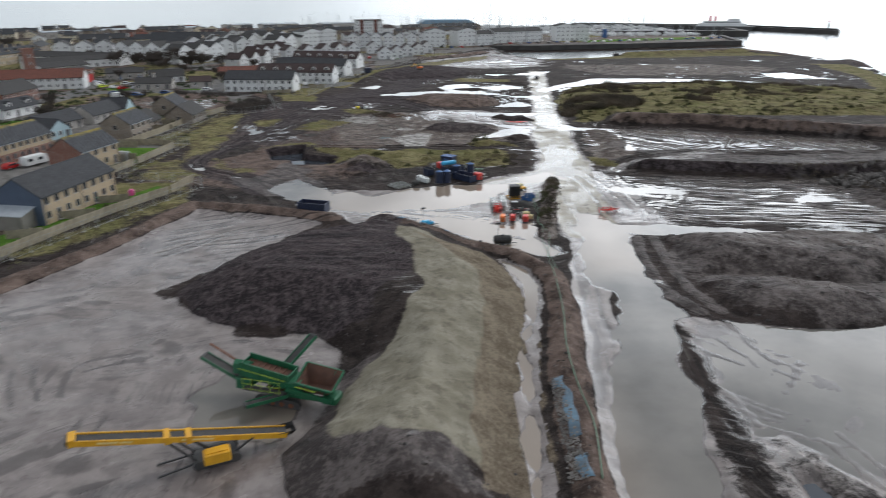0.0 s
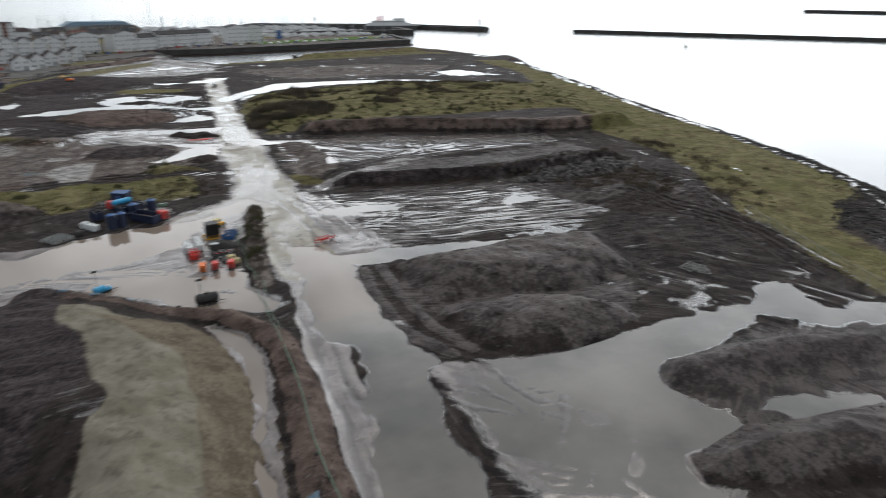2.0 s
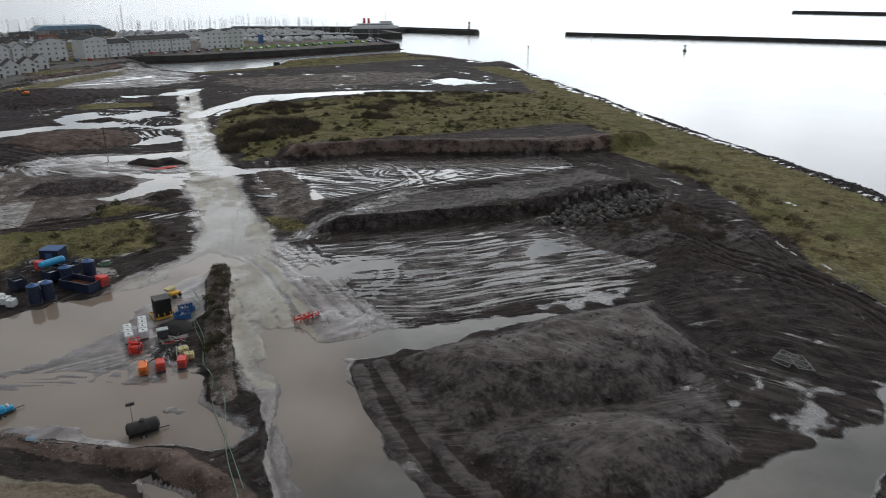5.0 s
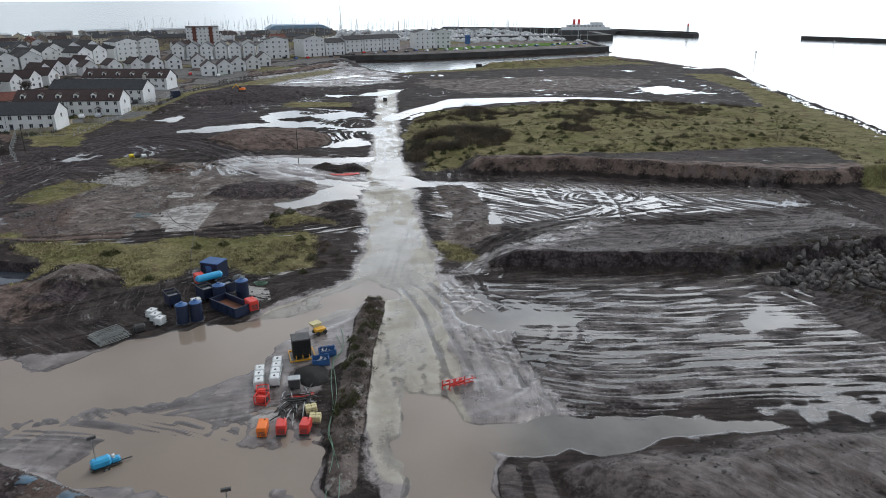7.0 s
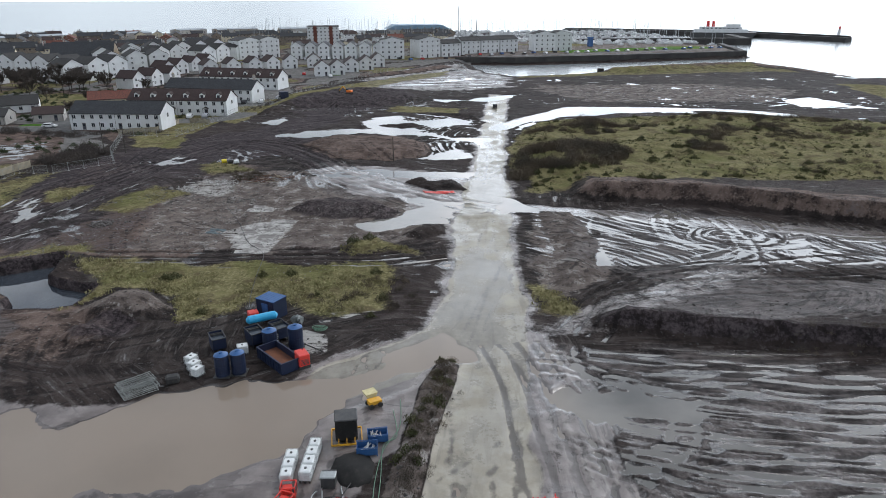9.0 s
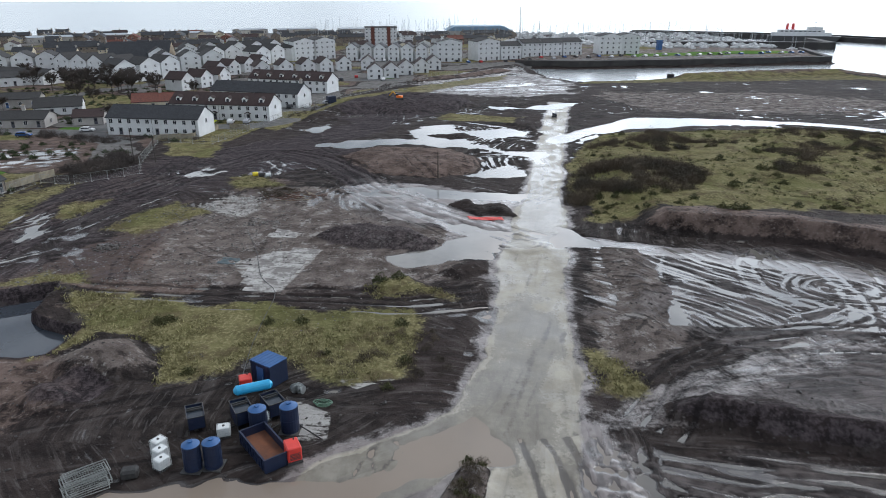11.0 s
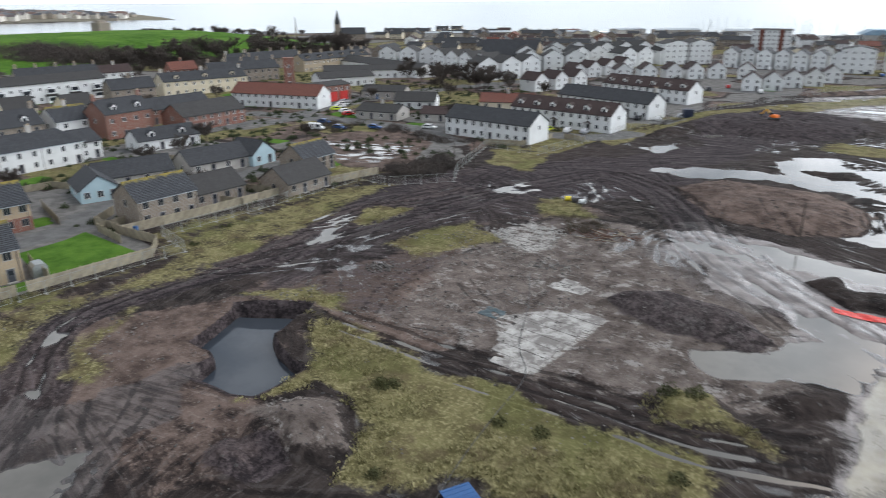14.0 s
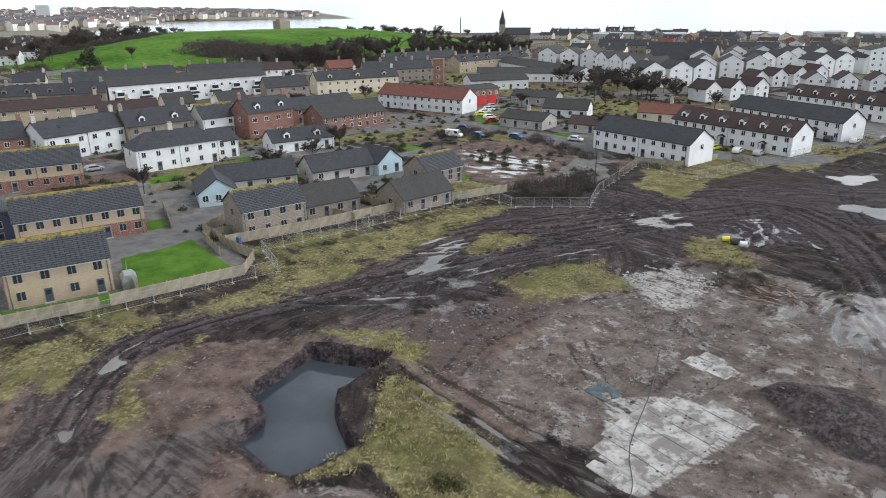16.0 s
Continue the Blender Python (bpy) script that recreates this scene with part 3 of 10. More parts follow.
def puddle(pts, deep=0.2, soft=1.2, jitter=2.6):
    w, d = depth_in(pts, jitter)
    d = d + 1.0 * fbm(GX[w], GY[w], 3.2, 3, 16) + np.where(GY[w] > 225, 3.2, 0.4) * fbm(GX[w], GY[w], 10, 4, 17)
    k = ss(-soft, soft, d)
    Z[w] = Z[w] * (1 - k) + (-deep + 0.55 * Z[w] + 0.05 * fbm(GX[w], GY[w], 1.7, 3, 15)) * k


def lane(pts, half, to=0.02, zone_name="road", ruts=0.016):
    """A wet haul road: levelled, with wheel ruts along it."""
    w, p = window(pts, half * 3)
    side, s = along_line(eased(pts), GX[w], GY[w])
    d = np.abs(side) + (0.26 * EDGE[w] * half + 0.7 * fbm(GX[w], GY[w], 4.5, 4, 85)) * (0.9 if zone_name == "road" else 1.0)
    k = 1 - ss(half * (0.72 if zone_name == "road" else 0.85), half * (1.3 if zone_name == "road" else 1.2), d)
    v = side + 0.5 * fbm(GX[w], GY[w], 22, 2, 80)
    streak = vnoise(s / 14, v / 0.5, 82) * 0.5 + vnoise(s / 28, v / 1.2, 83) * 0.5 - 0.5 + 0.25 * fbm(GX[w], GY[w], 5, 3, 84)
    wave = ruts * (1.3 * streak + 0.6 * fbm(GX[w], GY[w], 3.2, 2, 81))
    TREAD[w] = TREAD[w] * (1 - k) + (0.75 if zone_name == "road" else 1.6) * streak * k
    Z[w] = Z[w] * (1 - k) + (to + wave + 0.18 * (Z[w] - 0.14)) * k
    ALONG[w], ACROSS[w] = np.where(k > 0.5, s, ALONG[w]), np.where(k > 0.5, v, ACROSS[w])
    if zone_name:
        ZONE[zone_name][w] = np.maximum(ZONE[zone_name][w], k)
    if zone_name == "road":
        ZONE["silt"][w] = np.maximum(ZONE["silt"][w], 0.62 * (1 - ss(half * 1.0, half * 1.75, d + 0.8 * EDGE[w])))


def ruts(pts, half=1.0, deep=0.3, lanes=1, spread=2.4):
    """Pairs of tyre ruts along a line, broken and uneven."""
    w, p = window(pts, half + lanes * spread + 3)
    x = GX[w] + 1.3 * fbm(GX[w], GY[w], 12, 3, 33)
    y = GY[w] + 1.3 * fbm(GX[w], GY[w], 12, 3, 34)
    d = to_line(eased(pts), x, y, False)
    a, b = p[0] - p[1], p[-1] - p[-2]
    past = ((x - p[0][0]) * a[0] + (y - p[0][1]) * a[1] > 0) | ((x - p[-1][0]) * b[0] + (y - p[-1][1]) * b[1] > 0)
    for i in range(lanes):
        g = np.exp(-((d - half - i * spread) / 0.36) ** 2)
        e = np.exp(-((d - half - 0.65 - i * spread) / 0.3) ** 2)
        broken = ss(0.3, 0.75, vnoise(GX[w] / 4, GY[w] / 4, 35 + i))
        soft = 1 - 0.85 * np.maximum(ZONE["road"][w], 0.8 * ZONE["silt"][w])
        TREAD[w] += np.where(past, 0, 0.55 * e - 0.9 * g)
        Z[w] += soft * np.where(past, 0, (-deep * g * broken + 0.6 * deep * e) * (0.5 + 0.7 * vnoise(GX[w] / 1.3, GY[w] / 1.3, 45 + i)))


def flow_angle(x, y):
    """The way the wheels have gone: wandering, with turning circles."""
    calm = ss(30, 44, x) * ss(106, 116, y) * ss(156, 146, y)
    a = (2.6 - 2.0 * calm) * fbm(x, y, 26, 2, 110) + 0.5 * fbm(x, y, 7, 2, 112) + 0.05
    for cx, cy, r in ((72, 188, 20), (-30, 64, 14), (-46, 60, 9), (46, 64, 9), (-36, 92, 12), (92, 132, 9), (-34, 250, 14)):
        k = np.exp(-(((x - cx) ** 2 + (y - cy) ** 2 * 2) / r ** 2) ** 2)
        a = a + k * (np.arctan2(x - cx, -(y - cy) * 1.4) - a)
    return a


CORE = (slice(int(np.searchsorted(YS, 43)), int(np.searchsorted(YS, 310))), slice(int(np.searchsorted(XS, -70)), int(np.searchsorted(XS, 130))))
CORE_X, CORE_Y = XS[CORE[1]], YS[CORE[0]]


def wheel_ways(x, y):
    """Metres along and across the way the wheels went: patches of arcs that cut one another off."""
    wx, wy = x + 5 * fbm(x, y, 13, 3, 115), y + 3.5 * fbm(x, y, 11, 3, 116)
    cx, cy = np.floor(wx / 22), np.floor(wy / 12)
    best, along, across = np.full(x.shape, 1e18), x.copy(), y.copy()
    for di in (-1, 0, 1):
        for dj in (-1, 0, 1):
            ix, iy = cx + di, cy + dj
            sx, sy = (ix + hashed(ix, iy, 201)) * 22, (iy + hashed(ix, iy, 202)) * 12
            d = ((wx - sx) / 22) ** 2 + ((wy - sy) / 12) ** 2
            a = flow_angle(sx, sy) + 0.5 * (hashed(ix, iy, 203) - 0.5)
            big = (16 + 90 * hashed(ix, iy, 204) ** 2) * np.where(hashed(ix, iy, 205) < 0.5, -1, 1)
            ox, oy = sx - big * np.sin(a), sy + big * np.cos(a)
            near = d < best
            best = np.where(near, d, best)
            across = np.where(near, np.hypot(x - ox, y - oy) + 37 * hashed(ix, iy, 206), across)
            along = np.where(near, np.arctan2(y - oy, x - ox) * np.abs(big), along)
    for ox, oy, r in ((74, 188, 9), (-36, 68, 6), (46, 64, 8), (-38, 96, 10), (92, 132, 9), (-34, 250, 12)):
        d = np.hypot(x - ox, (y - oy) * 1.4) + 6 * EDGE[CORE]
        k = d < r
        across, along = np.where(k, np.hypot(x - ox, (y - oy) * 1.4), across), np.where(k, np.arctan2((y - oy) * 1.4, x - ox) * 8, along)
    # the wet field east of the road: tracks fan out from the junction
    k = (x > 40 + 3 * EDGE[CORE]) & (x < 108 + 9 * EDGE[CORE]) & (y > 107 + 5 * EDGE[CORE]) & (y < 151)
    fan = y + 0.3 * (x - 36) * np.clip((149 - y) / 14, 0, 1) * np.exp(-(x - 36) / 70) + 2.2 * fbm(x, y, 24, 2, 119)
    across, along = np.where(k, fan, across), np.where(k, x, along)
    k = (x > 30) & (x <= 40 + 3 * EDGE[CORE]) & (y > 112) & (y < 152)
    across, along = np.where(k, x + 0.004 * (y - 132) ** 2 + fbm(x, y, 9, 2, 123), across), np.where(k, y, along)
    bend = 0.35 * fbm(x, y, 6, 2, 117)
    return along, across + bend


ALONG, ACROSS = GX.copy(), GY + 2.5 * fbm(GX, GY, 40, 3, 118)
ALONG[CORE], ACROSS[CORE] = wheel_ways(GX[CORE], GY[CORE])
FLOW = np.zeros(GX.shape)
FLOW[CORE] = 1.9 * (vnoise(ALONG[CORE] / 4.2, ACROSS[CORE] / np.where(GY[CORE] > 151, 0.44, np.where(GY[CORE] > 111, 0.33, 1.0)), 121) + 0.28 * vnoise(ALONG[CORE] / 7, ACROSS[CORE] / 1.2, 122) - 0.64)
FLOW[CORE[0].stop:] = 0.9 * (vnoise(GX / 14, ACROSS / 2.2, 124) + 0.6 * vnoise(GX / 6, ACROSS / 1.0, 125) - 0.8)[CORE[0].stop:] * ((GX > -70) & (GX < 240))[CORE[0].stop:]
FLOW_WIDE = (np.abs(GX - 30) < 100) & (GY > 43) & (GY < 310)


def churned(pts, turn, long, wide, amp, to=0.03, swirl=None, seed=0, soft=4.0, warp=1.6, shade=2.4):
    """Mud churned by tyres: long streaks that catch water."""
    w, d = depth_in(pts, 2.0)
    k = ss(-soft, soft, d)
    x, y = GX[w], GY[w]
    if swirl:
        r = np.hypot(x - swirl[0], (y - swirl[1]) * 1.6)
        u, v = np.arctan2((y - swirl[1]) * 1.6, x - swirl[0]) * 9.0, r
    else:
        c, s = math.cos(radians(turn)), math.sin(radians(turn))
        u, v = x * c + y * s, -x * s + y * c
    v = v + warp * fbm(x, y, 12, 3, 20 + seed)
    n = vnoise(u / long, v / wide, 21 + seed) * 0.65 + vnoise(u / long * 1.9, v / wide * 1.8, 22 + seed) * 0.35 - 0.5
    n = np.where(FLOW_WIDE[w], 0.36 * FLOW[w], n)
    patch = 0.025 * fbm(x, y, 11, 3, 23 + seed)
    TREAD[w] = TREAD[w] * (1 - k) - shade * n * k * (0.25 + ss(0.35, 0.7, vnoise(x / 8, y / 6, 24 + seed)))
    Z[w] = Z[w] * (1 - k) + (to + amp * 4.2 * n + patch) * k


def tracks(pts, count, seed, radius=(12, 45), deep=0.1, reach=(7, 18), shade=0.9, turn=None, wander=0.7):
    """Tyre tracks that sweep through a region in arcs, with lug marks."""
    w, d = depth_in(pts, 2.0)
    x, y, inner = GX[w], GY[w], ss(-1.5, 2.5, d)
    wob = wander * fbm(x, y, 9, 3, 95)
    r = random.Random(seed)
    lo, hi = np.min(pts, axis=0), np.max(pts, axis=0)
    for _ in range(count):
        mx, my = r.uniform(lo[0], hi[0]), r.uniform(lo[1], hi[1])
        a = radians(turn + 90 + r.gauss(0, 14)) if turn is not None else r.uniform(0, 2 * math.pi)
        big = r.uniform(*radius)
        if r.random() < 0.5:
            a += math.pi
        cx, cy = mx + big * math.cos(a), my + big * math.sin(a)
        q = np.abs(np.hypot(x - cx, y - cy) - big + wob)
        s = np.arctan2(y - cy, x - cx) * big
        near = inner * (1 - ss(0.6, 1.0, np.hypot(x - mx, y - my) / r.uniform(*reach)))
        g = np.exp(-((q - 1.1) / 0.33) ** 2) * near
        e = np.exp(-((q - 1.75) / 0.25) ** 2) * near
        Z[w] += deep * (0.5 * e - g * (0.85 + 0.15 * np.sin(s * 4.2)))
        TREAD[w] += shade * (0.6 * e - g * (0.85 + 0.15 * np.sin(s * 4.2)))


# the land's edge: shore, harbour basin and the far side of the town
LAND = [(60, -5600), (70, -60), (98, 40), (106, 61), (113, 74), (124, 79), (136, 88), (151, 110), (163, 139), (177, 197),
        (197, 265), (224, 360), (236, 409), (206, 486), (172, 481), (116, 459), (66, 441), (47, 470), (38, 530), (72, 526),
        (136, 541), (236, 570), (250, 650), (190, 880), (-100, 905), (-420, 840), (-640, 640), (-740, 560), (-830, 480), (-850, 400), (-1100, 330), (-5600, 200), (-5600, -5600)]
w, d = depth_in(LAND, 3.0, 9000)
Z += np.where(d < 0, np.maximum(d * 0.22, -7.0), 0) - 2.2 * (1 - ss(-6, 9, d))
WATER_OK[w] &= d > 6
SHORE = d
# headland with rock shelf and the far coast across the bay
for pts, h in (([(150, 103), (170, 98), (166, 86), (147, 82)], 4.2), ):
    w, d = depth_in(pts, 2.0, 40)
    Z[w] += h * ss(-4, 12, d)
w, d = depth_in([(-1230, 1000), (-1317, 840), (-1310, 788), (-1243, 587), (-1004, 421), (-900, 380), (-960, 200), (-2700, 300), (-2700, 1500), (-1750, 1250), (-1400, 1090)], 4.0, 100)
Z[w] = np.maximum(Z[w], -6 + 8.5 * ss(-20, 30, d) + 5 * ss(30, 500, d))
ZONE["sand"][w] = np.maximum(ZONE["sand"][w], ss(-60, -10, d) * (1 - ss(30, 70, d)))
ZONE["grass"][w] = np.maximum(ZONE["grass"][w], 0.8 * ss(40, 90, d))
# green hill beyond the town
HILL = [(-470, 215), (-400, 285), (-345, 380), (-335, 450), (-335, 510), (-430, 600), (-640, 560), (-660, 330)]
w, d = depth_in(HILL, 6.0, 60)
Z[w] += 13 * ss(-15, 110, d)
ZONE["lawn"][w] = ss(-2, 2, d)

# town ground: streets and gardens
TOWN = [(-76, 140), (-70, 182), (-84, 184), (-76, 240), (-66, 252), (-70, 282), (-50, 282), (-44, 330), (-38, 380), (-12, 430), (20, 500), (60, 560), (236, 580), (230, 860),
        (-100, 890), (-420, 820), (-640, 640), (-420, 560), (-330, 500), (-350, 370), (-400, 270), (-480, 200), (-480, 60), (-110, 60), (-66, 95)]
w, d = depth_in(TOWN, 0.5, 10)
k = ss(-1, 1, d)
Z[w] = Z[w] * (1 - k) + 0.15 * k
town_noise = fbm(GX[w], GY[w], 26, 3, 50)
ZONE["paved"][w] = k * (town_noise > 0.16)
plots = fbm(GX[w], GY[w], 15, 3, 54)
ZONE["lawn"][w] = np.maximum(ZONE["lawn"][w], k * (plots > 0.34) * (GX[w] < -78) * (GY[w] < 330))
ZONE["red"][w] = k * ss(-0.3, -0.05, town_noise) * ss(0.1, 0.04, town_noise) * 0.8
ZONE["grass"][w] = k * ss(-0.02, -0.2, town_noise) * 0.8
for pts in ([(-90, 169), (-91, 181), (-74, 180), (-73, 165), (-78, 166)], [(-80, 151), (-77, 164), (-74, 163), (-77, 150)],
            [(-76, 106), (-60, 142), (-56.5, 138), (-69, 102)], [(-102, 180), (-99, 178), (-97, 184), (-100, 186)], [(-40, 446), (-26, 448), (-26, 440), (-38, 437)],
            [(113, 562), (222, 600), (230, 618), (180, 612), (108, 584)], [(-110, 300), (-90, 303), (-92, 290), (-112, 288)],
            [(-77.4, 150.8), (-78.6, 156), (-75.6, 157.8), (-74.6, 151.4)], [(-77, 158.7), (-77, 165), (-73.4, 164), (-74.2, 158.9)], [(-84, 148.6), (-83.4, 151.3), (-78, 150.4), (-77.4, 147.6)],
            [(-107, 179), (-106.6, 182.6), (-99.2, 179.8), (-99.4, 176.3)], [(-136, 190.5), (-137, 198.5), (-128, 195.8), (-129.7, 188.3)], [(-132, 168), (-130, 176), (-122, 174), (-123, 167)], [(-119, 214), (-118, 222), (-112, 221), (-113, 214)]):
    zone("lawn", pts, 0.5, 0.0)
    unzone("paved", pts, 0.5, 0.0)
    unzone("street", pts, 0.5, 0.0)
LOT = [(-120, 258), (-116, 280), (-87, 280), (-74, 254), (-85, 243)]
zone("red", LOT, 1.5)
unzone("paved", LOT, 1.5)
unzone("grass", LOT, 1.5)
unzone("lawn", LOT, 1.5)
churned([(-110, 256), (-111, 268), (-87, 272), (-81, 262), (-83, 250), (-95, 248)], 60, 2.6, 0.8, 0.1, 0.02, seed=14, warp=3.0)
for line in ([(-95.9, 170), (-96, 182), (-101, 188), (-102, 197)], [(-130, 150), (-120, 158), (-104, 158), (-95, 166)], [(-160, 176), (-155, 192), (-150, 207), (-149, 222), (-152, 250), (-150, 275), (-143, 290)],
             [(-168, 285), (-143, 290), (-126, 292), (-108, 292), (-96, 292)], [(-100, 216), (-101, 230), (-99, 244)], [(-66, 304), (-50, 308), (-44, 318)], [(-64, 336), (-40, 344)], [(-80, 280), (-96, 292), (-96, 330), (-88, 372), (-80, 420), (-60, 432), (-20, 432)],
             [(-150, 290), (-158, 330), (-150, 372), (-128, 430), (-118, 470), (-98, 520)], [(-128, 430), (-190, 470), (-260, 500)], [(-60, 522), (0, 520), (110, 552), (220, 590)], [(-168, 176), (-200, 240), (-196, 300), (-158, 330)], [(-120, 120), (-130, 150), (-160, 176)]):
    w, p = window(line, 8)
    d = to_line(eased(line), GX[w], GY[w], False)
    k = 1 - ss(3.2, 3.7, d)
    ZONE["street"][w] = np.maximum(ZONE["street"][w], k)
    for n in ("grass", "lawn"):
        ZONE[n][w] *= 1 - k
    ZONE["paved"][w] = np.maximum(ZONE["paved"][w], 1 - ss(4.6, 5.0, d))

# rough grass and scrub on the site
GRASS = {
    "plateau": [(45, 274), (57, 303), (112, 314), (149, 306), (182, 285), (160, 222), (108, 221), (78, 220), (56, 221), (43, 215), (41, 227), (41, 253)],
    "shore": [(205, 395), (195, 330), (153, 228), (132, 184), (126, 146), (117, 125), (103, 101), (96, 79), (89, 62), (84, 45), (94, 40), (101, 62), (113, 90), (126, 100), (139, 104), (149, 113), (158, 137), (171, 192), (191, 261), (224, 390)],
    "strip": [(-36, 179), (-20, 177), (-6, 178), (5, 175), (14, 176), (17, 170), (15, 160), (10, 158), (4, 160), (-1, 163), (-6, 157), (-14, 155), (-13, 164), (-25, 168)],
    "corner": [(-36, 243), (-30, 247), (-20, 237), (-29, 232)],
    "ribbon": [(-57, 208), (-59, 221), (-51, 226), (-52, 211)],
    "field": [(-45, 204), (-38, 223), (-28, 216), (-37, 203)],
    "lip": [(-48, 178), (-45, 181), (-36, 185), (-34, 181), (-40, 179)],
    "kerb": [(35, 168), (39, 165), (42, 160), (40, 157), (36, 158)],
    "knoll": [(7, 181), (8, 187), (13, 187), (19, 181), (9, 179)],
    "verge": [(-72, 146), (-68, 157), (-66, 174), (-72, 186), (-76, 200), (-74, 232), (-64, 238), (-62, 214), (-60, 192), (-58, 177), (-62, 160), (-56, 150), (-55, 143)],
    "verge_near": [(-70, 100), (-52, 140), (-48, 128), (-64, 94)],
    "pit_side": [(-25, 169), (-18, 160), (-20, 150), (-24, 148), (-27, 160)],
    "verge_basin": [(62, 424), (66, 438), (116, 456), (200, 478), (224, 432), (200, 450), (150, 440)],
    "town_edge": [(-60, 262), (-66, 280), (-50, 284), (-48, 262)],
    "north": [(-48, 300), (-42, 360), (-20, 400), (10, 440), (30, 460), (28, 440), (0, 400), (-30, 350), (-42, 300)],
    "loop": [(-43, 153.5), (-46.4, 152.4), (-52.6, 156.6), (-55, 166), (-52.4, 165.5), (-49.9, 157.8), (-44.1, 156.5)],
    "loop_verge": [(-65, 152), (-61, 158), (-54, 152), (-51.7, 148)],
    "corner_field": [(-72, 140), (-70.5, 146.5), (-62, 145.3), (-55, 143.2), (-53.5, 140), (-60, 128)],
    "bank_foot": [(-66, 184.8), (-64, 198.2), (-64, 210.6), (-61.9, 204), (-58.8, 193), (-58.8, 180.1)],
    "pit_head": [(-41.6, 181.7), (-41.1, 185.5), (-36.4, 183.6), (-38, 180.3)],
    "verge_fence": [(-75, 150), (-72.5, 162), (-70.5, 180), (-74, 185), (-83, 185), (-80, 205), (-76, 236), (-72, 236), (-73, 215), (-74.5, 190), (-66, 187), (-66.5, 172), (-69, 150)],
    "moor": [(5, 322), (30, 318), (34, 330), (8, 336)],
}
for patch_name, pts in GRASS.items():
    zone("grass", pts, 3.5, 3.0, 0.6 if patch_name.startswith("verge") else 0.85)
BARE = [(-30, 148), (-27, 158), (-22.5, 166), (-18, 166), (-12, 160), (-10, 152), (-16, 146), (-26, 142)]
unzone("grass", BARE, 1.0, 1.5)
zone("gravel", [(-26, 184), (-34, 216), (-26, 236), (-8, 236), (20, 210), (22, 186), (-4, 178), (-20, 182)], 5, 4, 0.8)
zone("gravel", [(37, 160), (40, 202), (50, 202), (52, 184), (48, 168)], 3, 3, 0.8)
zone("gravel", [(36, 104), (46, 105), (62, 105), (72, 102), (66, 94), (44, 96)], 3, 2, 0.75)
zone("gravel", [(38, 88), (46, 88), (54, 84), (54, 80), (44, 82)], 2, 2, 0.75)
zone("gravel", [(60, 380), (70, 400), (150, 400), (180, 372), (150, 340), (80, 340)], 8, 5, 0.6)

# colours of the spoil
zone("red", [(-16, 265), (-8, 276), (12, 276), (22, 264), (21, 251), (10, 245), (-5, 249)], 2)
zone("red", [(-45, 176), (-40, 212), (-22, 206), (-14, 180), (-36, 180)], 4, 5)
zone("red", [(-66, 165), (-60, 148), (-40, 142), (-38, 162), (-46, 176), (-54, 192), (-50, 222), (-62, 224)], 3, 4)
zone("red", [(-70, 138), (-66, 200), (-60, 262), (-30, 272), (-16, 240), (-30, 226), (-44, 190), (-14, 152), (-30, 138)], 6, 6, 0.62)
# raw black mud along the churned haul ways
for pts in ([(-54.4, 246.0), (-57.7, 299.3), (-35.7, 334.9), (-12.5, 264.0), (-5.7, 240.4), (-19.9, 243.3), (-34.1, 248.3), (-39.8, 235.1)],
            [(-56.5, 193.2), (-51.9, 209.7), (-51.6, 234.9), (-44.3, 262.9), (-32.4, 280.4), (-17.1, 258.3), (-30.6, 236.0), (-41.9, 211.3), (-48.7, 190.8)],
            [(-52.5, 204.5), (-47.4, 234.2), (-39.8, 235.1), (-42.6, 215.0), (-43.4, 196.7), (-48.9, 175.0), (-56.6, 162.9), (-56.8, 155.7), (-62.1, 157.0), (-61.5, 166.9), (-55.7, 183.4)]):
    unzone("red", pts, 3, 4)
zone("red", [(54, 214), (73, 209), (94, 199), (140, 186), (140, 194), (94, 208), (60, 222)], 2, 3)
zone("dark", [(-37, 86), (-33, 96), (-26, 106), (-16, 112), (-8, 113), (-6, 98), (-4, 88), (-8, 72), (-15, 73), (-24, 74), (-32, 79)], 2, 3)
zone("dark", [(-68, 232), (-60, 262), (-30, 284), (-12, 272), (-18, 256), (-36, 240), (-48, 222), (-54, 196), (-62, 196)], 3, 4)
zone("dark", [(-60, 260), (-40, 281), (-23, 313), (-37, 356), (-20, 381), (9, 378), (16, 352), (0, 330), (-10, 300), (-30, 262)], 3, 4)
zone("dark", [(-7, 202), (-5, 207), (1, 210), (11, 209), (16, 202), (13, 199), (3, 198)], 1)
zone("slurry", [(-16, 43), (-13, 58), (-9, 68), (-4, 66), (0, 54), (4, 43)], 2.5, 3)
zone("sand", [(-7, 104), (1, 99), (9, 91), (11, 81), (9, 69), (8, 57), (5, 45), (0, 48), (-9, 50), (-11, 57), (-6, 69), (-2, 79), (-4, 90)], 1.5, 2.5)
zone("loam", [(-4, 98), (2, 97.5), (9, 93), (12, 82), (11, 69), (10, 57), (9, 45), (3, 44), (2.6, 52), (3.8, 64), (5, 76), (4, 86), (0, 92)], 1.0, 1.2)
zone("silt", [(-66, 80), (-56, 96), (-47, 125), (-19, 116), (-26, 106), (-37, 86), (-24, 74), (-12, 73), (-11, 56), (-14, 51), (-10, 43), (-60, 43)], 2.5, 4)
zone("silt", [(19.5, 43), (20.5, 60), (24, 95), (26, 124), (36, 114), (32, 108), (29, 92), (28, 74), (25, 56), (25, 43)], 2, 2)
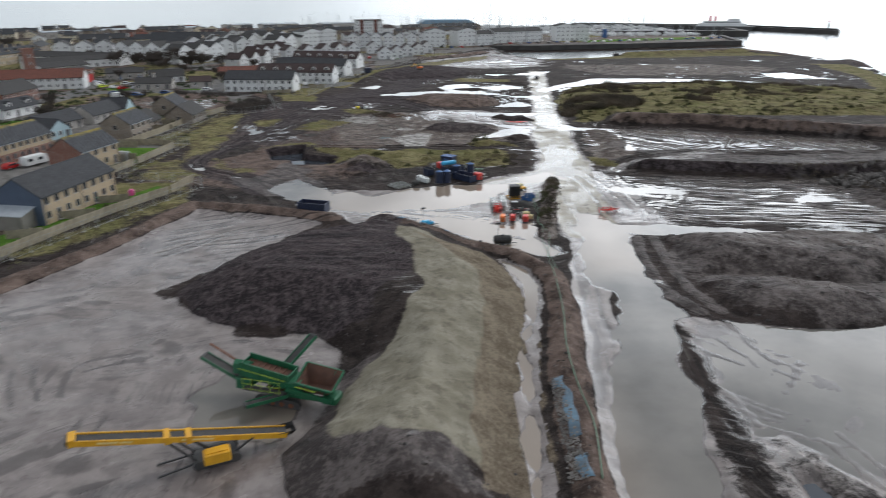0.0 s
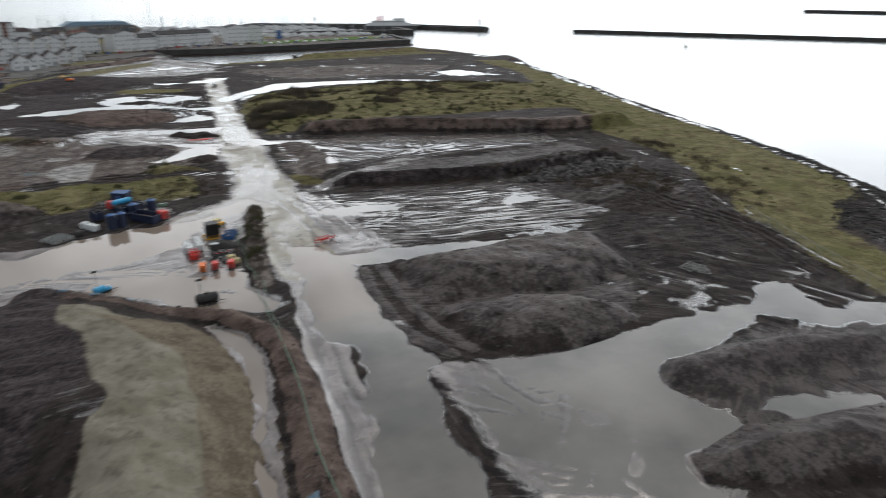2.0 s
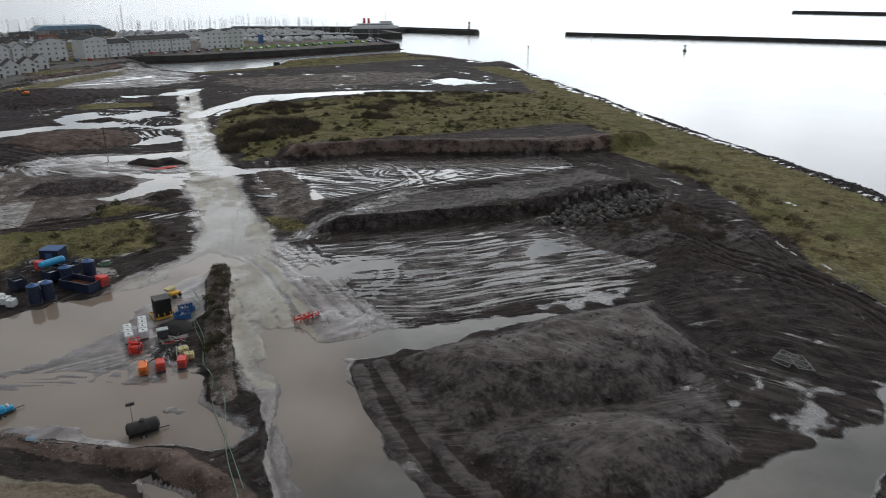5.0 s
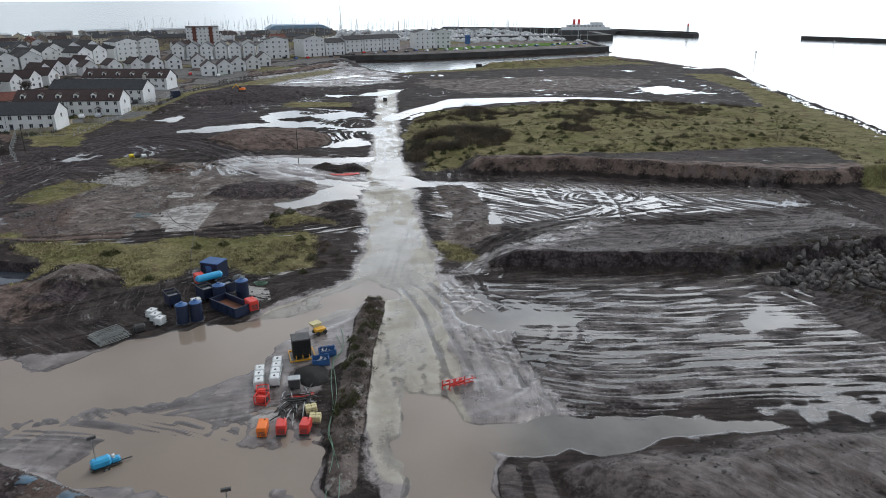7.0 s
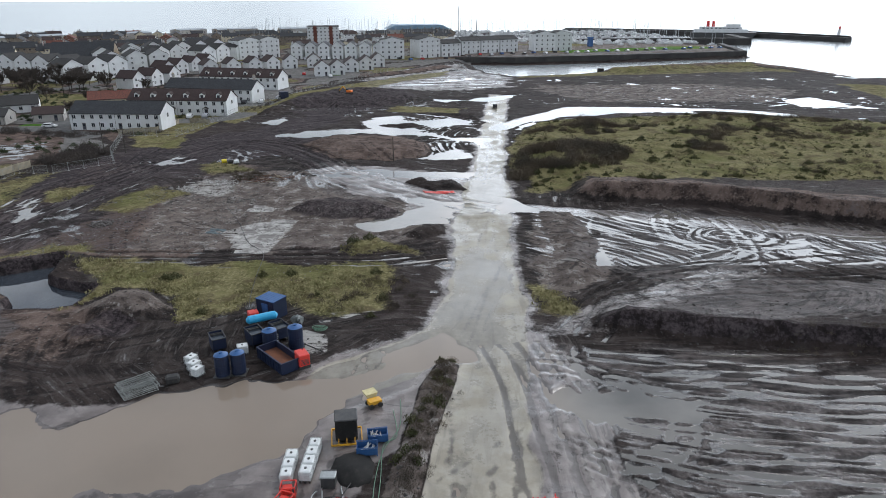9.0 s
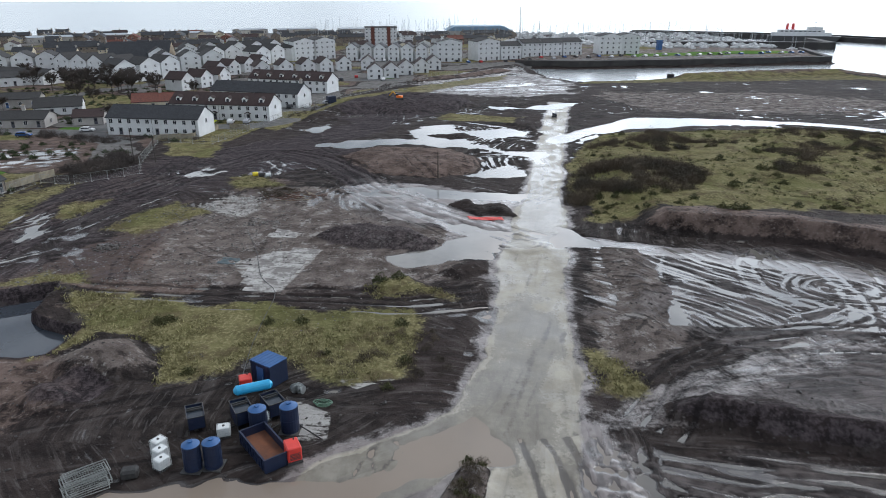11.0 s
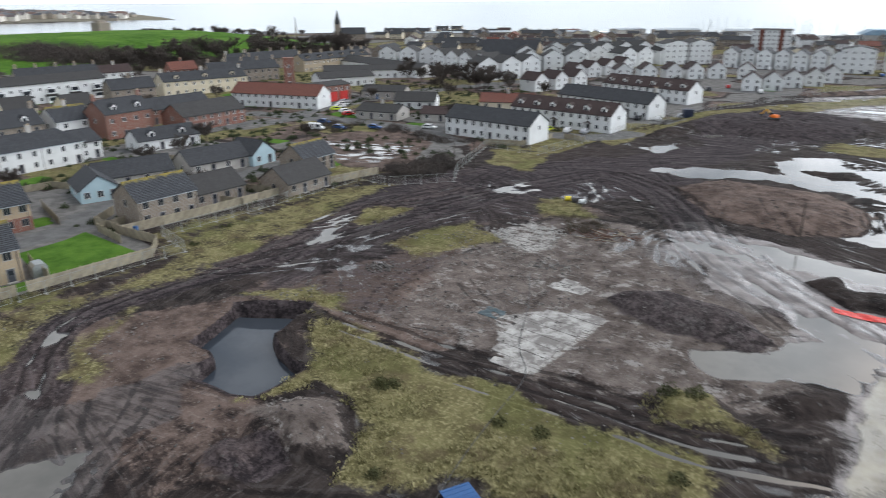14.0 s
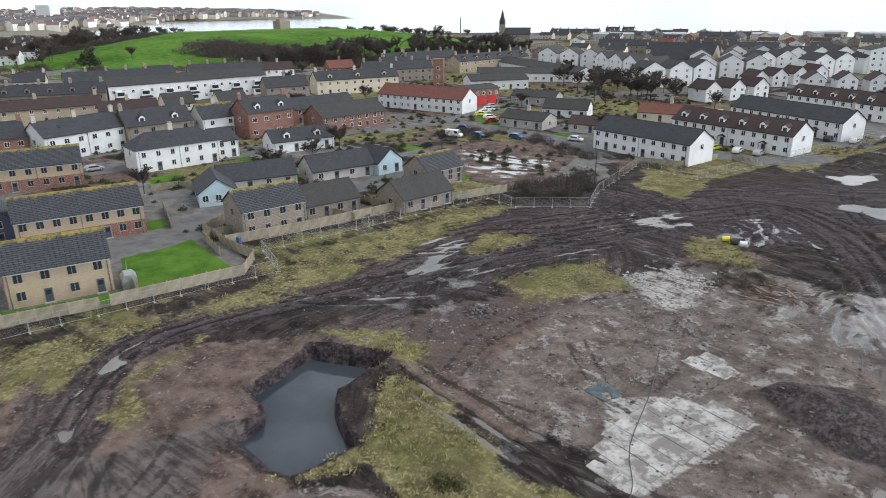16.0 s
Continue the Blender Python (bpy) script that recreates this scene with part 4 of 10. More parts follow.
zone("silt", [(25, 43), (28, 78), (34, 78), (52, 73), (48, 55), (40, 43)], 2, 3, 0.8)
zone("silt", [(30, 112), (31, 152), (35, 152), (39, 140), (42, 114)], 2, 3, 0.66)
zone("silt", [(-19, 136), (-8, 139), (8, 141), (24, 152), (25, 143), (14, 120), (18, 100), (-8, 110), (-24, 122), (-32, 140)], 2, 3)
zone("slurry", [(-35, 141), (-38, 145), (-39.5, 153.8), (-38, 161), (-36.5, 163), (-33, 158.6), (-30, 150), (-29, 147)], 1.5, 1.5, 0.8)
zone("slurry", [(-34, 135), (-45, 143), (-47, 148), (-40, 150), (-33, 158), (-29, 155), (-30, 150), (-25, 145), (-24, 135)], 2.0, 2.5)
zone("slurry", [(-8, 245), (0, 247), (10, 232), (22, 214), (13, 206), (4, 212), (-3, 218), (-9, 226)], 3, 4, 0.6)
zone("slurry", [(36, 113), (36, 150), (64, 148), (104, 146), (110, 120), (72, 112)], 4, 6, 0.62)
zone("silt", [(36, 113), (36, 146), (50, 141), (70, 133), (104, 126), (104, 116), (70, 111)], 3, 5, 0.42)
zone("silt", [(34, 151), (40, 159), (52, 166), (64, 173), (74, 172), (58, 162), (47, 151)], 2, 3, 0.52)
zone("slurry", [(38, 180), (52, 204), (70, 204), (112, 188), (116, 172), (70, 168), (52, 168)], 4, 9, 0.6)
zone("slurry", [(45, 152), (60, 170), (112, 172), (112, 158)], 4, 6, 0.9)
zone("slurry", [(41, 50), (52, 70), (82, 66), (95, 55), (70, 40)], 2, 3, 0.8)
zone("slurry", [(35, 107), (47, 107), (62, 107), (73, 106), (71, 96), (58, 76), (45, 74), (36, 79), (34, 92)], 2, 3, 0.62)
zone("gravel", [(-25, 159), (-24, 163), (-19, 165), (-13, 160), (-16, 156)], 1.5, 1.5)
zone("dark", [(-21, 151), (-23, 155), (-18, 157), (-14, 155), (-16, 151)], 1.5, 1.5)
zone("silt", [(-10, 390), (-20, 440), (30, 505), (60, 440), (58, 385), (30, 375)], 6, 9, 0.55)
zone("silt", [(-8, 238), (11, 239), (31, 234), (29, 206), (17, 203), (9, 214), (-6, 226)], 3, 5, 0.75)
SLAB = [(-16, 191), (-10.5, 197), (-2, 198.5), (-4, 180), (-8, 180)]
zone("pale", SLAB, 0.6, 0.8, 0.6)
zone("pale", [(-14.2, 203.2), (-12.6, 207.7), (-7.3, 206.1), (-7.6, 201.7)], 0.3)
zone("pale", [(-33.7, 218.4), (-30.6, 231.6), (-21.7, 225.1), (-19.4, 212.1), (-25.5, 212.9)], 3, 4, 0.55)
zone("dark", [(-60, 180), (-54, 232), (-40, 256), (-18, 240), (-34, 216), (-30, 186), (-44, 176)], 5, 9, 0.5)
zone("pale", [(8, 160), (13, 164), (15, 160), (11, 157)], 0.6)
zone("pale", [(5.2, 154), (9.2, 152), (10, 147.5), (7.2, 147.2), (5.2, 150)], 0.5, 0.6)
zone("pale", [(8, 118), (9.5, 121), (11.8, 122.2), (12.4, 118.6)], 0.8, 1.0)

level([(-17, 190), (-14, 199), (-1, 200), (-3, 179), (-10, 179)], 0.08, 1.0, 0.3)
# levels: churned fields, roads, flooded parts
SITE_WET = ([(36, 113), (36, 150), (64, 148), (104, 146), (110, 120), (72, 112)], 1, 3.0, 0.42, 0.075, 0.055)
churned(*SITE_WET, seed=1, warp=1.6, shade=1.7)
churned([(38, 180), (40, 204), (70, 204), (112, 188), (116, 172), (70, 168), (48, 160)], 0, 1.5, 0.6, 0.07, 0.03, swirl=(72, 188), seed=2, warp=3.0, shade=1.6)
churned([(45, 158), (60, 170), (112, 172), (112, 160), (70, 158)], 2, 10, 0.8, 0.07, 0.04, seed=3)
churned([(24, 45), (27, 74), (34, 78), (52, 73), (50, 56), (42, 43)], -66, 7.0, 0.5, 0.016, -0.012, seed=4)
churned([(-66, 80), (-56, 96), (-47, 122), (-22, 114), (-30, 104), (-40, 86), (-26, 72), (-14, 72), (-14, 52), (-12, 43), (-60, 43)], 0, 2.2, 0.6, 0.014, 0.07, swirl=(-34, 66), seed=5, shade=1.5)
churned([(70, 62), (76, 84), (88, 82), (96, 66), (84, 58)], 30, 5.0, 0.8, 0.05, 0.09, seed=6)
churned([(54, 50), (52, 60), (66, 58), (84, 60), (84, 50), (68, 48)], 15, 5.0, 0.8, 0.05, 0.12, seed=7)
churned([(-18, 440), (20, 495), (56, 440), (56, 385), (0, 392)], 10, 14.0, 2.2, 0.1, 0.1, seed=8)
churned([(120, 330), (150, 366), (190, 352), (196, 318), (160, 316)], 20, 9.0, 1.2, 0.08, 0.12, seed=9)
churned([(-22, 226), (-8, 238), (10, 232), (22, 214), (8, 218), (-16, 222)], 140, 8.0, 0.9, 0.04, 0.045, seed=10, shade=1.2)
churned([(-52, 244), (-44, 262), (-30, 262), (-28, 250)], 30, 6.0, 0.8, 0.12, 0.1, seed=11)
churned([(-3, 296), (14, 320), (36, 318), (36, 268), (18, 244), (16, 280)], 150, 6.0, 1.2, 0.14, 0.1, seed=12)
churned([(-22, 122), (-6, 116), (6, 106), (18, 99), (20, 116), (4, 124), (-8, 130)], 150, 6.0, 1.0, 0.03, 0.0, seed=13)

lane([(14, 38), (16.5, 60), (19, 80), (21.5, 95), (24.5, 115)], 2.4, 0.1, "silt")
lane([(27, 152), (10, 139), (-10, 128), (-24, 128)], 4.2, 0.0, "silt")
lane([(32, 206), (36, 247), (41, 298), (48, 362)], 3.5, 0.045)
lane([(25, 112), (27, 134), (29, 155), (30, 185), (32, 208), (33.5, 222)], 4.9, 0.05)
lane([(29.5, 174), (27.5, 162), (22.5, 150), (12, 141.5)], 3.6, 0.045)
lane([(30, 203), (17, 214), (5, 227), (-15, 257), (-32, 269), (-46, 262)], 4.0, 0.3, "dark", 0.1)
lane([(32, 207), (53, 201), (79, 193), (103, 185)], 2.6, 0.03, "silt")
lane([(42, 290), (58, 312), (82, 328), (126, 322), (142, 311)], 3.2, 0.0, "silt")
lane([(-36, 138), (-46, 149), (-54, 153), (-60, 161), (-59, 174), (-56, 190), (-54, 206), (-48, 226), (-41, 250), (-34, 266)], 4.2, 0.2, "dark", 0.1)
for line, n in (([(30, 203), (17, 214), (5, 227), (-15, 257), (-32, 269)], 3), ([(-55, 189), (-60, 213), (-50, 230), (-40, 253)], 2), ([(-33, 178), (-14, 178.5), (1, 179), (14, 179), (24, 182)], 2),
                ([(-46, 149), (-58, 160), (-59, 174), (-55, 195), (-48, 226), (-41, 250)], 1), ([(40, 152), (48, 162), (60, 171), (90, 174)], 2), ([(34, 120), (33, 140), (31, 150)], 2),
                ([(82, 140), (96, 112), (98, 93), (93, 76)], 2), ([(96, 150), (112, 128), (104, 104)], 2),
                ([(17, 60), (21, 95), (26, 120)], 1), ([(-44, 100), (-34, 112), (-20, 118)], 1)):
    ruts(line, lanes=n)
tracks(SITE_WET[0], 8, 1, (50, 160), 0.04, turn=-6)
tracks([(20, 112), (23, 155), (26, 206), (37, 206), (35, 155), (32, 112)], 12, 21, (150, 500), 0.006, (10, 26), 0.3, 86, 0.15)
tracks([(28, 206), (33, 247), (39, 300), (45, 300), (39, 247), (36, 206)], 14, 22, (150, 500), 0.012, (10, 26), 0.7, 84, 0.15)
tracks([(40, 120), (40, 146), (104, 142), (104, 122)], 14, 11, (60, 200), 0.04, (8, 20), 0.9, 2)
tracks([(34, 112), (34, 150), (48, 150), (52, 114)], 12, 12, (8, 24), 0.09, (6, 12))
tracks([(38, 180), (52, 204), (70, 204), (112, 188), (116, 172), (70, 168), (52, 168)], 16, 2, (10, 30), 0.08)
tracks([(45, 152), (60, 170), (112, 172), (112, 152)], 14, 3, (40, 160), 0.1, (8, 24), 0.9, 0)
tracks([(24, 45), (27, 74), (34, 78), (52, 73), (50, 56), (42, 43)], 18, 4, (60, 200), -0.05, (4, 9), 1.1, -64)
tracks([(34, 60), (36, 76), (52, 73), (50, 60)], 14, 14, (8, 20), -0.05, (2.5, 6), 1.1)
tracks([(-64, 50), (-54, 96), (-44, 120), (-24, 112), (-40, 86), (-26, 72), (-14, 72), (-14, 44)], 20, 5, (7, 26), 0.02, (3, 9), 0.8)
tracks([(-46, 104), (-46, 124), (-22, 116), (-30, 102)], 14, 15, (30, 90), 0.04, (4, 10), 1.1, 24)
tracks([(-24, 108), (-24, 140), (24, 150), (22, 100)], 20, 6, (14, 50), 0.03, (5, 12), 0.6)
tracks([(-46, 138), (-46, 158), (-20, 152), (-20, 136)], 12, 7, (20, 60), 0.06, (5, 11), 0.8, 125)
tracks([(-30, 120), (-46, 160), (8, 160), (20, 148), (-10, 140)], 10, 17, (30, 90), 0.06, (8, 16), 0.8, 20)
tracks([(-46, 180), (-44, 230), (-10, 262), (24, 210), (22, 184)], 18, 8, (15, 60), 0.05, (6, 14), 0.6)
tracks([(-70, 180), (-60, 262), (-36, 275), (-40, 220), (-52, 170)], 22, 9, (60, 140), 0.12, (10, 24), 0.9, 76)
tracks([(-60, 240), (-44, 290), (-10, 300), (20, 240), (-16, 240)], 12, 10, (40, 120), 0.1, (10, 22), 0.7, 130)
tracks([(-20, 300), (-20, 380), (40, 380), (36, 300)], 24, 18, (20, 70), 0.14, (8, 20), 0.9)
tracks([(-10, 390), (-10, 440), (26, 500), (60, 440), (58, 385)], 20, 19, (20, 70), 0.1, (10, 24), 0.8)
tracks([(60, 330), (70, 390), (190, 380), (200, 320), (130, 325)], 24, 20, (20, 70), 0.14, (10, 24), 0.9)
tracks([(62, 60), (70, 110), (110, 124), (104, 90), (90, 60)], 20, 21, (15, 50), 0.03, (6, 14), 0.6)
tracks([(36, 160), (38, 200), (52, 204), (52, 164)], 8, 22, (20, 60), 0.06, (6, 12), 0.7)
tracks([(22, 50), (24, 120), (34, 150), (26, 200), (30, 250), (40, 250), (36, 150)], 14, 23, (200, 400), 0.01, (6, 20), 0.5, 84)

PUDDLES = [
    [(24, 124), (24, 111), (20.5, 96), (21, 90), (22, 80), (19.5, 70), (17, 58), (15, 43), (22, 43), (24.5, 56), (27, 66), (29, 76), (32, 80), (31, 88), (30, 95), (30, 102), (32, 109), (30, 115)],
    [(29, 115), (40, 114), (50, 112), (59, 111), (62, 108), (48, 109), (37, 108), (32, 109)],
    [(32, 79), (40, 75), (47, 74), (58, 76), (65, 74), (72, 73), (60, 67), (52, 66), (50, 61), (48, 59), (52, 56), (46, 54), (42, 56), (42, 63), (36, 74)],
    [(80, 79), (84, 77), (83, 70), (91, 67), (89, 63), (78, 67), (74, 72)],
    [(57, 58), (68, 53), (57, 53), (53, 57)],
    [(-30, 132), (-19, 136), (-13, 134), (-8, 139), (2, 142), (8, 141), (16, 144), (23, 151), (25, 146), (16, 141), (12, 135), (8, 129), (2, 125), (-6, 124), (-18, 124)],
    [(4, 118), (9, 115), (16, 113), (14, 108), (18, 101), (17, 99), (8, 105), (4, 108), (-6, 114), (-4, 118)],
    [(-41.7, 142.6), (-44.8, 145.5), (-43.1, 147.8), (-39.8, 144.8)], [(-56.6, 153.9), (-58.0, 157.4), (-55.6, 158.2), (-53.2, 154.5)], [(-47, 148.5), (-47.6, 150.2), (-43, 149.2), (-42.5, 147.6)],
    [(-45.4, 243.4), (-43.2, 250.6), (-42.7, 250.5), (-44.8, 243.2)], [(-41.6, 244.2), (-39.4, 247.8), (-38.9, 247.5), (-41.1, 243.9)],
    [(-57.1, 204.2), (-58.2, 212.8), (-57.5, 212.9), (-56.4, 204.3)], [(-54.6, 197.4), (-55.1, 203.1), (-54.5, 203.1), (-54, 197.4)], [(-55.8, 189.7), (-56.3, 195.1), (-55.7, 195.1), (-55.2, 189.7)], [(44.4, 164.7), (49.2, 166.6), (48.9, 164.8), (45.5, 162.4)],
    [(-33.5, 144.5), (-30.5, 146), (-27, 141.5), (-21, 134.5), (-28, 131), (-35, 139)],
    [(36, 138), (48, 138), (47, 134), (38, 134)], [(70, 132), (74, 134), (74, 129), (67, 126)],
    [(-25, 280), (-17, 287), (3, 290), (-2, 303), (8, 314), (16, 302), (17, 284), (32, 274), (37, 274), (36, 263), (20, 279), (5, 282), (-17, 276)],
    [(16, 302), (25, 308), (34, 303), (34, 299), (22, 292)], [(19, 249), (26, 257), (31, 255), (31, 249), (22, 245)],
    [(8, 196), (15, 198), (17, 204), (23, 207), (26, 203), (24, 196), (18, 194), (12, 190), (9, 192)],
    [(2, 237), (11, 238), (22, 236), (32, 234), (30, 228), (16, 230), (6, 234)], [(9, 221), (20, 213), (28, 209), (27, 203), (16, 208)], [(-6, 232), (0, 236), (6, 230), (0, 228)],
    [(16, 358), (34, 352), (62, 370), (47, 350), (26, 345)],
    [(54, 309), (65, 328), (81, 335), (103, 327), (115, 325), (112, 317), (88, 317), (64, 310), (48, 289)],
    [(36, 213), (38, 212), (42, 205), (42, 203), (36, 203)], [(46, 189), (48, 189), (49, 182), (49, 176), (45, 174), (45, 181)],
    [(156, 346), (172, 357), (176, 331), (186, 323), (158, 331)], [(20, 166), (23, 170), (23, 164), (21, 164)],
    [(-22.4, 57.6), (-21.7, 59.6), (-19, 61.2), (-16.6, 60), (-17, 57.4), (-19.8, 57.8)],
    [(-24, 60), (-22, 63), (-14, 58), (-15, 54), (-21, 54)],
    [(-33, 330), (-22, 336), (-20, 328), (-30, 322)], [(-36, 303), (-29, 306), (-29, 299)],
]
for pts in PUDDLES:
    puddle(pts)

# spoil heaps, banks and bunds
mound([(-37, 86), (-33, 96), (-26, 106), (-16, 112), (-10, 115), (1, 107), (8, 97), (11, 86), (9, 72), (7, 60), (6, 50), (6, 36), (-10, 36), (-14, 50), (-11, 58), (-10, 67), (-15, 73), (-24, 74), (-32, 79)], 4.3, 9.0, 0.06)
mound([(35, 107), (47, 108), (62, 109), (75, 106), (71, 96), (67, 90), (57, 88), (45, 91), (37, 92)], 2.6, 6.0, 0.1)
mound([(34, 87), (38, 91), (46, 90), (53, 87), (58, 82), (58, 77), (52, 75), (45, 74), (39, 75), (35, 80)], 2.4, 6.0, 0.1)
bank([(32, 107), (30.6, 100), (30, 90.6), (30.4, 84.5), (32.5, 79)], 0.2, 0.9, 0.4, "slurry")
bank([(34.6, 107), (33.4, 96.5), (33.4, 86), (35, 79)], 0.22, 0.8, 0.4, "slurry")
bank([(53.5, 63.6), (60, 63.2), (70, 61.6), (76.5, 59.8)], 2.0, 2.5, 0.2, "dark")
mound([(43, 54), (51, 55), (65, 52), (80, 49), (62, 40), (41, 50)], 2.4, 5.0)
mound([(23, 52), (31, 54), (36, 46), (32, 36), (22, 38)], 0.3, 3.0)
mound([(-7, 202), (-5, 207), (1, 210), (11, 209), (16, 202), (13, 199), (3, 198)], 1.9, 4.0)
mound([(-16, 265), (-8, 276), (12, 276), (22, 264), (21, 251), (10, 245), (-5, 249)], 1.7, 7.0)
mound([(15, 189), (19, 194), (24, 195), (25, 189), (20, 186)], 0.9, 2.5, 0.25)
mound([(15, 224), (19, 229), (22, 225), (27, 226), (30, 217), (22, 217)], 1.0, 2.5, 0.25)
mound([(4, 296), (16, 302), (18, 293), (12, 290)], 0.8, 4.0, 0.2)
mound([(24, 318), (38, 316), (36, 294), (40, 300)], 0.8, 3.0, 0.2)
mound([(-38, 356), (-22, 384), (9, 380), (20, 352), (0, 334), (-22, 330), (-34, 310), (-42, 320)], 2.4, 12.0, 0.25, 2.0)
mound([(-24.5, 158), (-22.5, 164), (-17, 165), (-12.5, 160), (-14, 155.5), (-20, 154.5)], 2.2, 3.6, 0.12)
mound([(-23.5, 151), (-22.5, 155), (-18, 155), (-15.5, 151), (-19, 149)], 1.3, 2.6, 0.2)
mound([(7, 181), (8, 187), (13, 188), (19, 182), (12, 180)], 1.0, 3.0, 0.2)
mound([(11.2, 109.3), (13.8, 109.1), (14.2, 106.7), (11.6, 106.5)], 0.25, 1.2)
mound([(4, 108), (9, 104), (14, 118), (16, 128), (13, 130)], 0.05, 2.0)
mound([(41, 180), (42, 203), (48, 202), (50, 186), (46, 168), (39, 164)], 0.9, 4.0, 0.2)
mound([(74, 84), (76, 112), (92, 122), (112, 124), (104, 96), (96, 78), (88, 84)], 0.35, 5.0, 0.3)
mound([(88, 118), (92, 132), (120, 146), (124, 140), (112, 118)], 0.4, 4.0, 0.3)
mound([(80, 128), (86, 146), (108, 150), (112, 134), (96, 112), (86, 112)], 1.6, 7.0, 0.2)
# first face: dark brown soil, toned darker still for its side away from the sun
scarp([(43, 153), (54, 150.5), (75, 146), (92, 147), (114, 149)], 3.0, 7, 1.0, "dark")
scarp([(52, 212), (74, 207), (95, 197), (121, 186), (148, 186)], 3.8, 18, 1.3)
bank([(-12, 113), (1, 105), (11, 99), (15.5, 91), (15, 77), (13.2, 65), (12.4, 54), (11.5, 36)], 1.3, 1.9)
bank([(-62, 84), (-54, 102), (-47, 126), (-34, 123), (-20, 117.5)], 1.3, 2.2)
bank([(17.5, 108), (19, 120), (21, 132), (23.6, 144)], 0.75, 1.4, 0.3, "gravel")
bank([(118, 452), (172, 474), (206, 479), (238, 424), (232, 392)], 2.6, 6.0)
bank([(-14, 430), (8, 450), (26, 478)], 1.6, 5.0)
puddle([(9, 97), (13, 95), (13, 88), (12, 78), (9, 69), (10, 64), (9, 58), (8, 43), (7, 43), (8, 58), (8, 69), (10.5, 77), (11.5, 88), (10, 94)], 0.3, 0.9, 0.5)
ZONE["silt"][np.where((GX > 7) & (GX < 15) & (GY < 98) & (GY > 40) & (Z < 0.3) & (ZONE["sand"] < 0.5))] = 0.8

# plateau of rough grass, low hummocks
w, d = depth_in(GRASS["plateau"], 2.0)
Z[w] += ss(0, 14, d) * (1.4 + 1.7 * fbm(GX[w], GY[w], 17, 4, 90))

# dark hollow in the silt
HOLLOW = [(28.5, 48.5), (32, 49.5), (33.5, 46), (32, 41), (28, 42)]
w, d = depth_in(HOLLOW, 0.6)
Z[w] -= 1.5 * ss(0.0, 2.0, d)
WATER_OK[w] &= d < 0

# firm mud between the drums and the brushwood holds no water
w, d = depth_in([(-28, 236), (-27, 243), (-22, 252), (-10, 252), (-7, 240), (-14, 231)], 1.0)
WATER_OK[w] &= d < 0
ZONE["slurry"][w] *= 1 - ss(-2, 2, d)

# the flooded pit with steep sides
PIT = [(-45.2, 175), (-40.5, 178), (-36.4, 180.4), (-34.9, 178), (-34.8, 172.3), (-32.3, 170.5), (-28.5, 169), (-26, 168.6), (-25.8, 161.2), (-28.5, 159.9), (-37, 159.6), (-36.4, 164), (-37.8, 164.9), (-41.6, 165.2), (-42.7, 168.5), (-44.2, 173)]
w, d = depth_in(PIT, 0.35)
Z[w] += 0.7 * ss(-4.5, -0.6, d) * ss(173, 176.5, GY[w])
Z[w] -= 3.2 * ss(0.0, 0.9 + 0.7 * ss(174, 176, GY[w]) + 2.2 * ss(164.5, 161.5, GY[w]), d)
ZONE["grass"][w] *= 1 - ss(-0.3, 0.0, d)
ZONE["red"][w] *= 1 - ss(-0.3, 0.2, d)
ZONE["dark"][w] = np.maximum(ZONE["dark"][w], 0.9 * ss(-0.5, 0.2, d))
WATER_OK[w] &= d < -0.4

MARINA = [(-130, 735), (-20, 690), (120, 700), (245, 640), (262, 700), (200, 885), (-100, 900)]
unzone("paved", MARINA, 2.0, 0.0)
unzone("grass", MARINA, 2.0, 0.0)
zone("dark", MARINA, 2.0, 2.0)
# harbour quay apron stands level above the basin wall
QUAY = [(60, 530), (136, 545), (232, 574), (242, 635), (120, 695), (60, 690), (40, 540)]
w, d = depth_in(QUAY, 0.0)
Z[w] = np.where(d > 0, 1.35, Z[w])
unzone("paved", QUAY, 1.0, 0.0)
zone("gravel", QUAY, 1.0, 1.0, 0.7)

GRADIENT = np.hypot(np.gradient(Z, YS, axis=0), np.gradient(Z, XS, axis=1))
ZONE["steep"] = ss(0.14, 0.4, GRADIENT)
ZONE["dark"] = np.maximum(ZONE["dark"], ss(13, 6, SHORE) * ss(-14, -2, SHORE) * (GX > 60) * (GY < 420))
ZONE["grass"] *= 1 - ss(9, 5, SHORE) * (GX > 60)
ZONE["damp"] = np.where(WATER_OK, 1 - ss(0.0, 0.1, Z), 0.0)
ZONE["dark"] *= 1 - ZONE["silt"] * 0.6
QUICK_X, QUICK_Y = XS, YS


def gz(x, y):
    """Height of the ground."""
    j = int(np.clip(np.searchsorted(QUICK_X, x) - 1, 0, len(QUICK_X) - 2))
    i = int(np.clip(np.searchsorted(QUICK_Y, y) - 1, 0, len(QUICK_Y) - 2))
    u = (x - QUICK_X[j]) / (QUICK_X[j + 1] - QUICK_X[j])
    v = (y - QUICK_Y[i]) / (QUICK_Y[i + 1] - QUICK_Y[i])
    return float((Z[i, j] * (1 - u) + Z[i, j + 1] * u) * (1 - v) + (Z[i + 1, j] * (1 - u) + Z[i + 1, j + 1] * u) * v)


